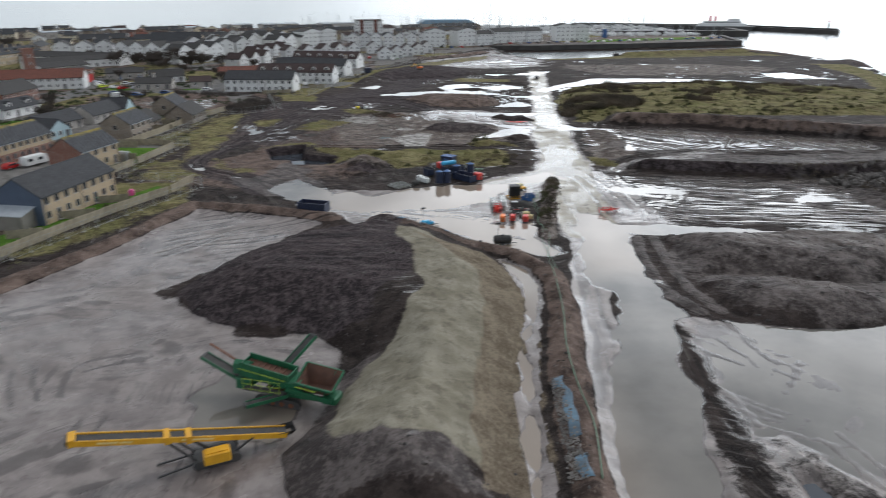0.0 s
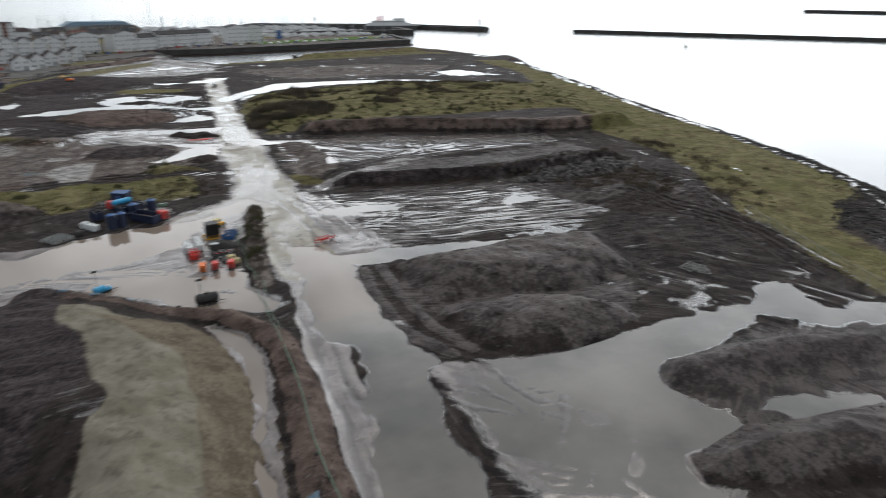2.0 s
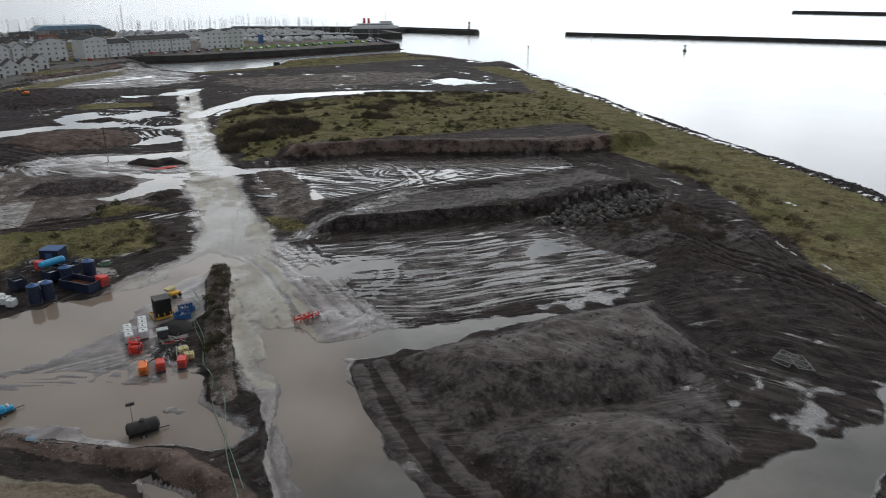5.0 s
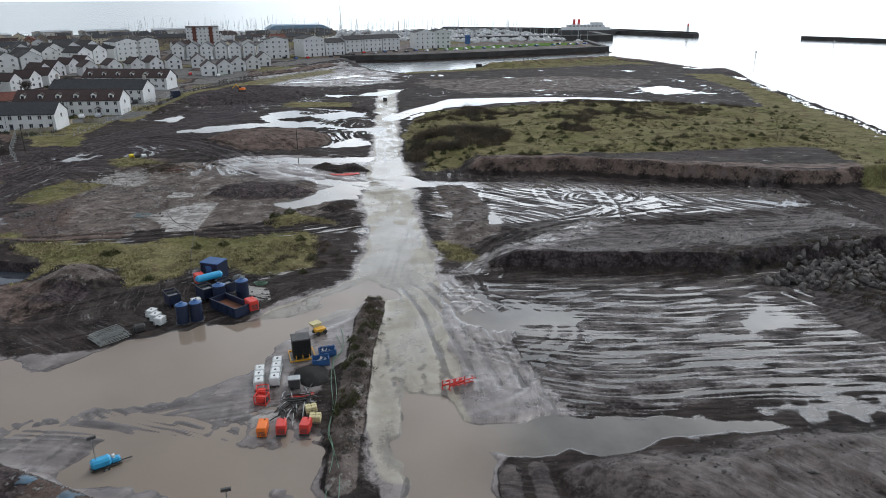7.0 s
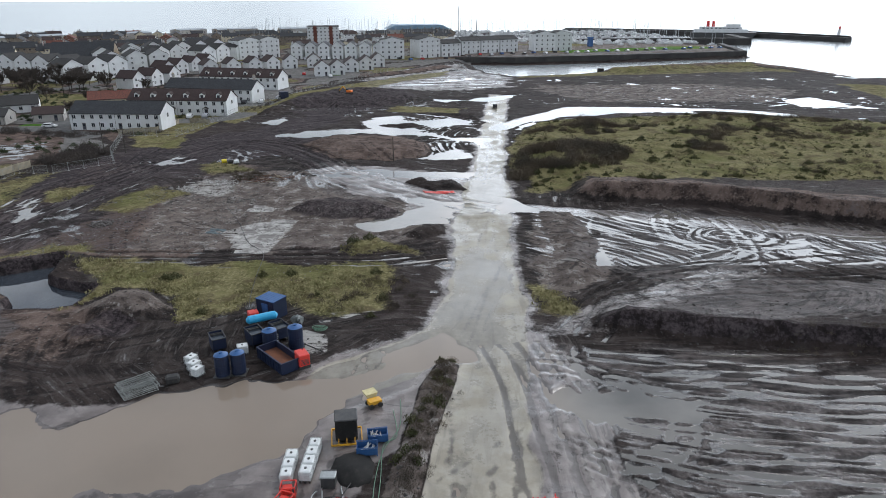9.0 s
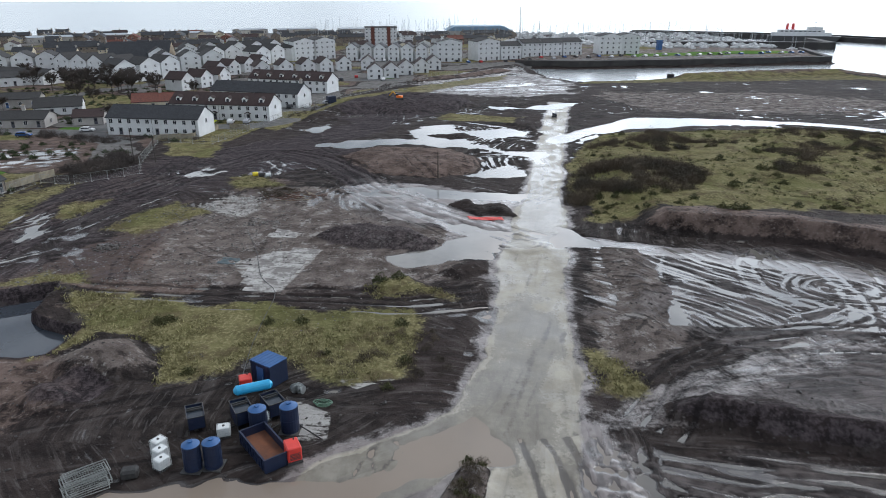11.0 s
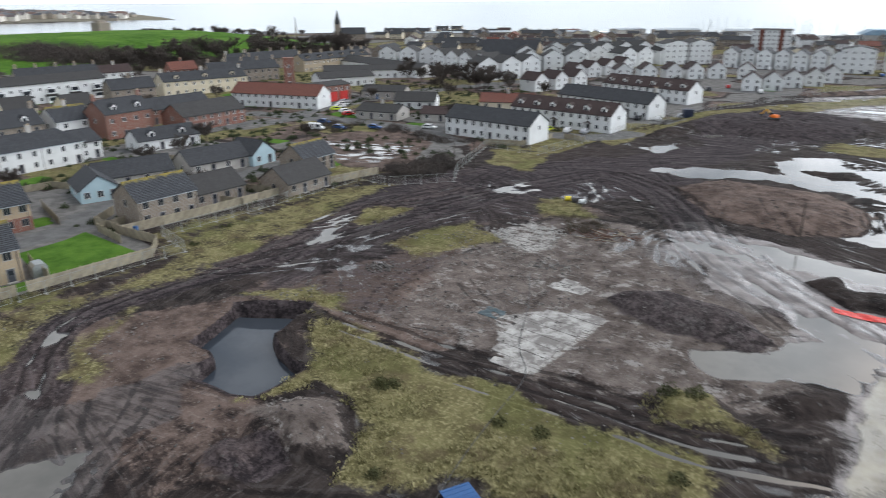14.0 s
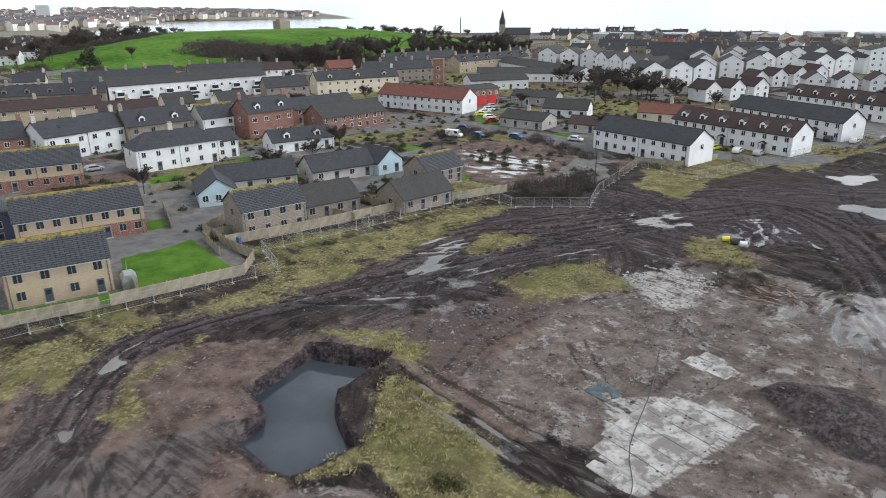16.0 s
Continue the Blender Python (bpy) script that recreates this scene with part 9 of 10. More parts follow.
for k, (x, y) in enumerate(((4.6, 155.6), (5.0, 155.9), (5.4, 155.4))):
    r = thing("hose_reel", at(x, y, 40 + 15 * k), "pale steel hose reel standing on edge", "reel")
    bm = bmesh.new()
    for s in (-0.2, 0.2):
        cyl(bm, 0.45, 0.45, s - 0.03, s + 0.03, 16, pose(0, 0, 0.45, 90))
    cyl(bm, 0.2, 0.2, -0.2, 0.2, 12, pose(0, 0, 0.45, 90))
    part("reel", bm, GALV, r)
tube("coiled_hose", [(8.2 + (0.6 + 0.02 * q) * math.cos(q * 0.8), 153.2 + 0.5 * math.sin(q * 0.8), gz(8, 153) + 0.1 + 0.02 * q) for q in range(24)], 0.05, HOSE_GREEN, label="coil of dark green hose on the slab", category="hose")

# stacked mesh panels and a bag by the flooded track
stack = thing("panel_stack", at(-8.4, 139.2, 42), "stack of galvanised mesh fence panels lying flat", "panel stack")
for k in range(5):
    part("panel", MESHES["heras"], None, stack, m=pose(-1.7 + 0.1 * k, -0.9 + 0.12 * k, 0.15 + 0.06 * k, -90, 0, 4 * (k % 3 - 1)))
    part("panel", MESHES["heras"], None, stack, m=pose(-1.5 + 0.1 * k, 0.6 + 0.1 * k, 0.12 + 0.06 * k, -90, 0, 3 * (k % 2)))
bag = thing("bulk_bag", at(-5.6, 141.3, 20), "black bulk bag of rubble beside the white tanks", "bag")
bm = bmesh.new()
box(bm, -0.7, 0.7, -0.55, 0.55, 0, 0.9, bevel=0.2)
part("bag", bm, RUBBER, bag)
for x, y, r in ((76, 86, 20), (77.5, 85.2, 60), (76.8, 86.6, 110)):
    p = thing("loose_panel", at(x, y, r, 0.25), "bent mesh panel dumped on the spoil", "panel")
    part("panel", MESHES["heras"], None, p, m=pose(-1.7, 0, 0, -84))
blk = thing("muck_pile", at(15.2, 126.6, 20, -0.3), "low heap of wet black muck", "heap")
bm = bmesh.new()
bmesh.ops.create_icosphere(bm, subdivisions=3, radius=1)
for v in bm.verts:
    v.co = Vector((v.co.x * 2.0, v.co.y * 2.6, max(v.co.z, -0.1) * 0.9)) * (1 + 0.18 * noise.noise(v.co * 2.2))
part("muck", bm, MUCK, blk, smooth=True)

# small things further off
for x, y, m_, lab in ((-29.6, 244.6, surface("yellow_plastic", (0.75, 0.6, 0.03), (0.65, 0.5, 0.02), 0.5, 2.0), "yellow plastic drum lying on rough grass"), (-26.6, 244.5, PLASTIC_WHITE, "white plastic drum lying on rough grass"), (-28.0, 244.2, RUBBER, "black drum on rough grass")):
    d_ = thing("drum", at(x, y, 30), lab, "drum")
    bm = bmesh.new()
    cyl(bm, 0.45, 0.45, -0.55, 0.55, 14, pose(0, 0, 0.43, 0, 90))
    part("shell", bm, m_, d_)
cont = thing("storage_container", at(-36.8, 352, 35), "dark blue storage container by the fence", "container")
bm = bmesh.new()
box(bm, -1.5, 1.5, -1.2, 1.2, 0.05, 2.6)
for k in range(10):
    box(bm, -1.45 + 0.3 * k, -1.3 + 0.3 * k, -1.23, -1.2, 0.15, 2.5)
part("body", bm, PAINT_NAVY, cont)
digger = thing("excavator", at(-11, 350, 160) @ Matrix.Scale(0.75, 4), "orange-yellow tracked excavator on the dark spoil", "excavator")
bm = bmesh.new()
box(bm, -1.5, 1.2, -1.2, 1.2, 1.0, 2.1, bevel=0.15)
part("house", bm, PAINT_ORANGE, digger)
bm = bmesh.new()
box(bm, 0.2, 1.4, 0.2, 1.15, 2.1, 3.0, bevel=0.1)
part("cab", bm, GLASS, digger)
for s in (-1.0, 1.0):
    bm = bmesh.new()
    box(bm, -1.9, 1.9, s - 0.3, s + 0.3, 0, 0.85, bevel=0.25)
    part("track", bm, STEEL_DARK, digger)
bm = bmesh.new()
bar(bm, (1.2, -0.3, 1.8), (3.6, -0.3, 3.8), 0.4, 0.5)
bar(bm, (3.6, -0.3, 3.8), (5.6, -0.3, 1.6), 0.35, 0.4)
part("arm", bm, PAINT_YELLOW, digger)
bm = bmesh.new()
prism(bm, [(5.2, 1.6), (5.9, 1.6), (6.0, 0.9), (5.4, 0.6)], -0.8, 0.2)
part("bucket", bm, STEEL_DARK, digger)
truck = thing("pickup_truck", at(44, 330, 84) @ Matrix.Scale(0.8, 4), "dark pickup truck on the wet haul road", "truck")
bm = bmesh.new()
prism(bm, [(-2.5, 0.5), (2.5, 0.5), (2.5, 1.1), (1.3, 1.2), (0.8, 1.85), (-0.6, 1.85), (-0.8, 1.2), (-2.5, 1.2)], -0.95, 0.95)
part("body", bm, CAR_PAINTS[2], truck)
for x in (-1.6, 1.6):
    for s in (-0.85, 0.85):
        bm = bmesh.new()
        cyl(bm, 0.42, 0.42, -0.13, 0.13, 12)
        part("wheel", bm, RUBBER, truck, m=pose(x, s, 0.42, 90))


def cloth(name, label, outline, lift, material, category):
    """A crumpled sheet lying on the ground."""
    (x0, x1), (y0, y1) = outline
    n = 26
    bm = bmesh.new()
    grid = []
    for i in range(n + 1):
        row = []
        for j in range(n + 1):
            x, y = x0 + (x1 - x0) * j / n, y0 + (y1 - y0) * i / n
            x += 0.5 * noise.noise(Vector((0.3 * y, i * 0.1, 2)))
            row.append(bm.verts.new((x, y, gz(x, y) + lift + 0.16 * abs(noise.noise(Vector((x * 0.9, y * 0.9, 5)))))))
        grid.append(row)
    for i in range(n):
        for j in range(n):
            if noise.noise(Vector((grid[i][j].co.x * 0.35, grid[i][j].co.y * 0.35, 9))) > -0.22:
                bm.faces.new((grid[i][j], grid[i][j + 1], grid[i + 1][j + 1], grid[i + 1][j]))
    bmesh.ops.delete(bm, geom=[v for v in bm.verts if not v.link_faces], context="VERTS")
    bmesh.ops.solidify(bm, geom=bm.faces[:], thickness=0.01)
    return tagged(new(name, finish(bm, name, material, True)), label, category)


cloth("plastic_sheet", "torn pale blue plastic sheeting along the ditch", ((11.2, 12.2), (46, 62)), 0.05, PLASTIC_BLUE, "sheeting")
STONY = [(-10.1, 111.4), (-7, 111.8), (1.8, 105.9), (6.1, 103.1), (4, 101.9), (-3.6, 106.3), (-9.5, 109.1)]
for x, y, wide, deep in ((-6.8, 109.6, 1.2, 1.6), (-3.2, 107.4, 1.4, 1.5), (0.9, 104.9, 1.0, 1.3), (2.6, 104.6, 0.9, 0.8)):
    cloth("plastic_sheet", "torn blue plastic sheet caught on the stony bund", ((x - wide / 2, x + wide / 2), (y - deep / 2, y + deep / 2)), 0.06, PLASTIC_BLUE, "sheeting")
cloth("plastic_sheet", "scrap of dark blue sheeting on the rubble", ((-17.4, -14.6), (190.4, 193)), 0.04, SHEET_DULL, "sheeting")
cloth("plastic_netting", "strip of bright red barrier netting on a mound", ((19.9, 26.3), (215.2, 217.0)), 0.05, PAINT_RED, "netting")
shed = thing("garden_shed", at(-77.6, 166.2, 78), "small pale plastic garden shed with a rounded roof", "shed")
bm = bmesh.new()
prism(bm, [(-1.0, 0), (1.0, 0), (1.0, 1.6), (0.6, 2.1), (-0.6, 2.1), (-1.0, 1.6)], -1.2, 1.2)
part("body", bm, GALV, shed)
for x, y, m_, lab in ((-66.0, 129, PAINT_GREEN, "green plastic slide on the lawn"), (-62.5, 134.5, surface("pink_plastic", (0.8, 0.1, 0.35), (0.7, 0.08, 0.3), 0.5, 2), "pink plastic playhouse on the lawn"), (-67.3, 121, PAINT_BLUE, "blue wheelie bin by the wall"), (-82.5, 152.5, PAINT_BLUE, "blue wheelie bin by the house wall"), (-84, 186, PAINT_BLUE, "blue wheelie bin behind the fence")):
    b = thing("garden_item", at(x, y, 20), lab, "garden item")
    bm = bmesh.new()
    if "slide" in lab:
        bar(bm, (-1.0, 0, 1.2), (0.9, 0, 0.1), 0.5, 0.08)
        bar(bm, (-1.0, 0.2, 0), (-1.0, 0.2, 1.2), 0.08)
        bar(bm, (-1.0, -0.2, 0), (-1.0, -0.2, 1.2), 0.08)
    elif "playhouse" in lab:
        prism(bm, [(-0.5, 0), (0.5, 0), (0.5, 0.9), (0, 1.3), (-0.5, 0.9)], -0.45, 0.45)
    else:
        prism(bm, [(-0.25, 0), (0.25, 0), (0.3, 1.0), (-0.3, 1.05)], -0.3, 0.3)
    part("body", bm, m_, b)

# ---------------------------------------------------------------- broken floor slab of a cleared building
slab = thing("floor_slab", pose(-7.6, 190, 0), "broken pale concrete floor slab left in bays", "concrete slab")
rng = random.Random(31)


def slab_piece(x, y, long, wide, z):
    bm = bmesh.new()
    out = []
    for cx, cy in ((-1, -1), (-0.1, -1), (1, -1), (1, 0.2), (1, 1), (0.2, 1), (-1, 1), (-1, -0.1)):
        u, v = x + cx * (long / 2 - rng.uniform(0, 0.03)), y + cy * (wide / 2 - rng.uniform(0, 0.05))
        out.append((u, v - 0.12 * u))
    a = [bm.verts.new((u, v, z - 0.3)) for u, v in out]
    b = [bm.verts.new((u, v, z)) for u, v in out]
    bm.faces.new(b)
    for i in range(len(out)):
        bm.faces.new((a[i], a[(i + 1) % len(out)], b[(i + 1) % len(out)], b[i]))
    part("slab_piece", bm, SLAB_PALE, slab)


for bay in range(8):
    y = -8.4 + 2.25 * bay
    left = (-2.4, -4.2, -4.8, -4.6, -5.2, -4.6, -3.4, -1.0)[bay]
    right = 3.5 + 0.13 * y
    x = left + rng.uniform(0, 1)
    while x < right - 0.6:
        long = min(rng.uniform(2.4, 5.5), right - x)
        slab_piece(x + long / 2, y, long, 2.2, 0.16 + rng.uniform(-0.025, 0.025))
        x += long
for x, y, w_, d_ in ((-12.4, 203.4, 2.6, 2.0), (-9.9, 203.9, 2.2, 2.4), (-11.8, 205.6, 2.4, 1.7)):
    slab_piece(x + 7.6, y - 190, w_, d_, gz(x, y) + 0.06)
heap = thing("scrap_heap", at(-15, 229), "heap of rust-brown scrap timber and bars", "scrap heap")
for k in range(46):
    x, y, a, L = rng.gauss(0, 2.1), rng.gauss(0, 1.5), rng.gauss(-20, 35), rng.uniform(0.8, 2.2)
    bm = bmesh.new()
    bar(bm, (-L, 0, 0), (L, 0, 0), rng.uniform(0.06, 0.16), rng.uniform(0.05, 0.12))
    part("scrap_bar", bm, RUST_BROWN if k % 4 else WOOD_FENCE, heap, m=pose(x, y, gz(-15 + x, 229 + y) - gz(-15, 229) + 0.1 + 0.5 * max(0, 1 - math.hypot(x, y) / 3) * rng.random(), 0, rng.uniform(-12, 12), a))

# ---------------------------------------------------------------- plants and stones


def tri_mesh(name, tris, material):
    """A mesh of loose triangles from an array (n, 3, 3)."""
    me = bpy.data.meshes.new(name)
    n = len(tris)
    me.vertices.add(n * 3)
    me.vertices.foreach_set("co", np.asarray(tris, np.float32).ravel())
    me.loops.add(n * 3)
    me.loops.foreach_set("vertex_index", np.arange(n * 3, dtype=np.int32))
    me.polygons.add(n)
    me.polygons.foreach_set("loop_start", np.arange(0, n * 3, 3, dtype=np.int32))
    me.update(calc_edges=True)
    me.materials.append(material)
    return me


def blades(gen, n, spread, tall, width, lean=0.9, squat=1.0):
    """A clump of thin upright blades or twigs round the origin."""
    a = gen.uniform(0, 2 * np.pi, n)
    r = spread * np.sqrt(gen.uniform(0, 1, n))
    foot = np.stack([r * np.cos(a), r * np.sin(a), np.zeros(n)], -1)
    b = a + gen.normal(0, 0.9, n)
    up = tall * gen.uniform(0.55, 1.0, n) * np.sqrt(np.clip(1.05 - (r / spread) ** 2 * squat, 0.15, 1))
    tip = foot + np.stack([lean * up * np.cos(b) * gen.uniform(0, 1, n), lean * up * np.sin(b) * gen.uniform(0, 1, n), up], -1)
    c = gen.uniform(0, 2 * np.pi, n)
    side = np.stack([np.cos(c), np.sin(c), gen.normal(0, 0.25, n)], -1) * (width * gen.uniform(0.6, 1.4, n))[:, None]
    return np.stack([foot - side, foot + side, tip], 1)


def leaves(gen, n, rx, ry, rz, size, hollow=0.35):
    """Small leaf triangles filling an uneven rounded crown standing on the ground."""
    d = gen.normal(0, 1, (n, 3))
    d /= np.linalg.norm(d, axis=1)[:, None]
    d[:, 2] = np.abs(d[:, 2])
    lump = 0.75 + 0.35 * np.sin(d[:, 0] * 5 + 1) * np.cos(d[:, 1] * 4) + 0.15 * np.sin(d[:, 2] * 9)
    p = d * (gen.uniform(hollow, 1.0, n) ** 0.5 * lump)[:, None] * np.array([rx, ry, rz])
    u, v = gen.normal(0, 1, (n, 3)), gen.normal(0, 1, (n, 3))
    u /= np.linalg.norm(u, axis=1)[:, None]
    v /= np.linalg.norm(v, axis=1)[:, None]
    s = size * gen.uniform(0.6, 1.4, n)[:, None]
    return np.stack([p - u * s, p + u * s, p + v * s * 1.6], 1)


def inside_points(gen, pts, n):
    p = np.array(pts, float)
    x = gen.uniform(p[:, 0].min(), p[:, 0].max(), n)
    y = gen.uniform(p[:, 1].min(), p[:, 1].max(), n)
    k = inside(p, x, y)
    return x[k], y[k]


gen = np.random.default_rng(4)

# rough grass in tufts
tris = []
for pts, n, tall in ((GRASS["strip"], 2600, 0.55), (GRASS["kerb"], 260, 0.5), (GRASS["knoll"], 260, 0.6), (GRASS["verge"], 320, 0.45), (GRASS["field"], 420, 0.4), (GRASS["lip"], 260, 0.5), (GRASS["ribbon"], 300, 0.4), (GRASS["pit_side"], 300, 0.5),
                     (GRASS["plateau"], 4200, 0.7), (GRASS["shore"], 4200, 0.55), (GRASS["corner"], 200, 0.5), (GRASS["verge_near"], 500, 0.5)):
    for x, y in zip(*inside_points(gen, pts, n)):
        if fbm(np.array(x), np.array(y), 7, 3, 77) > -0.12 and not inside(np.array(BARE), np.array(x), np.array(y)) and not inside(np.array(PIT), np.array(x), np.array(y)):
            tris.append(blades(gen, 9, 0.5, tall * 0.75, 0.09, 1.1) * gen.uniform(0.6, 1.4) + np.array([x, y, gz(x, y) - 0.03]))
    if pts is GRASS["pit_side"]:
        near_tris, tris = tris, []
ob = new("grass_tufts", tri_mesh("grass_tufts", np.concatenate(near_tris), TUFT))
tagged(ob, "tufts of dry yellow-green rough grass", "grass", kind="stuff")
ob = new("moor_grass", tri_mesh("moor_grass", np.concatenate(tris), TUFT_DARK))
tagged(ob, "darker olive tussocks on the plateau and shore bank", "grass", kind="stuff")


def scatter(name, label, spots, protos, material, category, lift=-0.05):
    out = []
    for x, y, s in spots:
        t = protos[int(gen.integers(len(protos)))]
        a = gen.uniform(0, 6.28)
        c, q = np.cos(a), np.sin(a)
        rot = np.array([[c, q, 0], [-q, c, 0], [0, 0, 1]])
        out.append((t @ rot) * s + np.array([x, y, gz(x, y) + lift]))
    ob = new(name, tri_mesh(name, np.concatenate(out), material))
    return tagged(ob, label, category, kind="stuff")


BUSH_TWIG = [np.concatenate([blades(gen, 60, 1.0, 1.15, 0.018, 0.9), leaves(gen, 170, 1.05, 1.05, 1.05, 0.055)]) for _ in range(5)]
BUSH_LEAF = [np.concatenate([blades(gen, 40, 0.8, 1.0, 0.04, 0.9), leaves(gen, 230, 1.0, 1.0, 0.95, 0.1)]) for _ in range(4)]
spots = []
for pts, n, lo, hi in (([(40, 222), (42, 250), (55, 259), (63, 256), (74, 240), (70, 233), (53, 230), (47, 235)], 420, 1.2, 2.6), ([(48, 280), (66, 295), (80, 284), (70, 270), (60, 276)], 110, 0.8, 1.8), ([(80, 288), (112, 304), (150, 300), (168, 282), (118, 262), (98, 260), (79, 272)], 330, 0.7, 1.7), ([(86, 247), (92, 262), (103, 263), (95, 246)], 70, 1.2, 2.3),
                       ([(50, 228), (100, 236), (150, 240), (150, 228), (80, 222)], 60, 0.5, 1.2)):
    xs, ys = inside_points(gen, pts, n * 4)
    keep = fbm(xs, ys, 11, 3, 140) + 0.8 * fbm(xs, ys, 4, 2, 150) > -0.02
    spots += [(x, y, gen.uniform(lo, hi) * 1.0) for x, y in zip(xs[keep], ys[keep])]
scatter("bramble_scrub", "dense dead brown bramble scrub on the plateau", spots, BUSH_TWIG, BRACKEN, "scrub")
spots = []
for pts, n, lo, hi in (([(132, 184), (153, 228), (147, 196), (138, 170)], 60, 0.7, 1.5), ([(122, 134), (132, 170), (138, 150), (128, 128)], 90, 0.8, 1.7), ([(104, 104), (116, 126), (128, 124), (116, 106)], 70, 0.6, 1.3), ([(68, 144), (76, 149), (112, 150), (110, 145)], 80, 0.5, 1.2)):
    spots += [(x, y, gen.uniform(lo, hi)) for x, y in zip(*inside_points(gen, pts, n))]
spots += [(x, y, gen.uniform(0.3, 0.8)) for x, y in zip(*inside_points(gen, [(4.5, 163.8), (10.2, 170.7), (17, 171.8), (21, 163.5), (19.6, 157.7), (12.1, 158), (8.2, 159.2)], 170)) if fbm(np.array(x), np.array(y), 4, 2, 94) > -0.05]
scatter("shore_scrub", "brown leafless scrub along the banks", spots, BUSH_TWIG, BRACKEN, "scrub")
spots = []
for pts, n, lo, hi in ((GRASS["plateau"], 190, 0.4, 1.5), (GRASS["shore"], 40, 0.4, 0.9), ([(42, 220), (46, 236), (60, 232), (58, 222)], 30, 0.6, 1.2)):
    spots += [(x, y, gen.uniform(lo, hi)) for x, y in zip(*inside_points(gen, pts, n))]
for x, y, s in ((-16.5, 170, 1.0), (-15.7, 170.8, 0.9), (-17.2, 170.4, 0.8), (1, 171.5, 0.9), (-3, 171, 0.8), (13.5, 172, 0.9), (9, 184, 1.2), (11.5, 184.5, 1.1), (-8, 158.5, 0.8), (6, 164, 0.6), (15.2, 163, 0.8), (14, 157, 0.7)):
    spots.append((x, y, s * 1.2))
for x, y, s in ((68, 218, 1.7), (70, 219, 1.4), (66, 219, 1.3), (88, 223, 1.5), (85, 222, 0.8), (84, 250, 1.9), (87, 251, 1.5)):
    spots.append((x, y, s))
for x, y in ((20, 128), (21, 132), (22, 136), (23, 141), (23.5, 145), (19, 121), (18.4, 118)):
    spots += [(x + gen.uniform(-1, 1), y + gen.uniform(-1.5, 1.5), gen.uniform(0.4, 0.9)) for _ in range(4)]
for x, y, r in ((-71, 160, 3), (-69, 150, 3), (-73, 196, 2), (-70, 186, 2), (-63, 128, 4), (-60, 118, 3)):
    spots += [(x + gen.uniform(-r, r) * 0.3, y + gen.uniform(-r, r), gen.uniform(0.3, 0.7)) for _ in range(4)]
scatter("gorse_bushes", "dark green gorse and broom bushes in rough grass", spots, BUSH_LEAF, GORSE, "bushes")
spots = [(x, y, gen.uniform(0.5, 1.1)) for x, y in zip(*inside_points(gen, [(84, 136), (92, 138), (108, 134), (112, 124), (97, 118), (91, 124), (86, 126)], 300))]
spots += [(17.5 + 0.165 * (y - 108) + gen.normal(0, 0.8), y, gen.uniform(0.3, 0.8)) for y in gen.uniform(110, 147, 110)]
spots += [(x, y, gen.uniform(0.35, 0.8)) for x, y in zip(*inside_points(gen, [(62, 146.5), (76, 144.5), (112, 147), (112, 150), (76, 148), (62, 150)], 130))]
spots += [(x, y, gen.uniform(0.4, 0.9)) for x, y in zip(*inside_points(gen, [(-27, 232), (-22, 236), (-16, 232), (-20, 226)], 90))]
scatter("brush_heap", "heaped brown cut brushwood and roots", spots, BUSH_TWIG, BRACKEN, "brushwood", 0.1)
spots = []
for pts, n, lo, hi in (([(-76, 243), (-62, 242), (-63, 258), (-72, 262)], 130, 1.0, 2.6), ([(-112, 284), (-80, 276), (-84, 283), (-110, 292)], 120, 0.9, 1.9), ([(-132, 270), (-118, 272), (-118, 290), (-134, 286)], 60, 0.9, 2.0), ([(-48, 318), (-38, 356), (-34, 352), (-44, 316)], 60, 0.7, 1.3),
                       ([(-96, 276), (-60, 282), (-60, 286), (-96, 284)], 60, 0.6, 1.3)):
    spots += [(x, y, gen.uniform(lo, hi)) for x, y in zip(*inside_points(gen, pts, n))]
scatter("hedge_scrub", "tall brown leafless scrub and hedges at the town's edge", spots, BUSH_TWIG, TWIGS, "scrub")
spots = [(x + gen.uniform(-1, 1), y + gen.uniform(-1, 1), gen.uniform(0.6, 1.3)) for x, y, n in ((-90, 186, 4), (-96, 200, 6), (-120, 205, 8), (-130, 212, 14), (-126, 222, 12), (-130, 196, 10), (-118, 240, 10), (-138, 252, 8), (-150, 196, 5), (-122, 180, 8), (-90, 214, 6), (-96, 230, 6), (-110, 245, 8), (-155, 222, 6), (-115, 310, 8), (-140, 345, 10), (-95, 322, 8), (-120, 334, 8))
         for x, y in [(x + gen.uniform(-5, 5), y + gen.uniform(-5, 5)) for _ in range(n)]]
xs, ys = inside_points(gen, [(-80, 185), (-76, 240), (-60, 300), (-50, 380), (-90, 440), (-240, 440), (-250, 330), (-200, 150), (-110, 150)], 2400)
spots += [(x, y, gen.uniform(0.5, 1.4)) for x, y in zip(xs, ys) if fbm(np.array(x), np.array(y), 24, 3, 50) < 0.08]
scatter("garden_shrubs", "dark green garden shrubs among the houses", spots, BUSH_LEAF, LEAF_DARK, "shrubs")


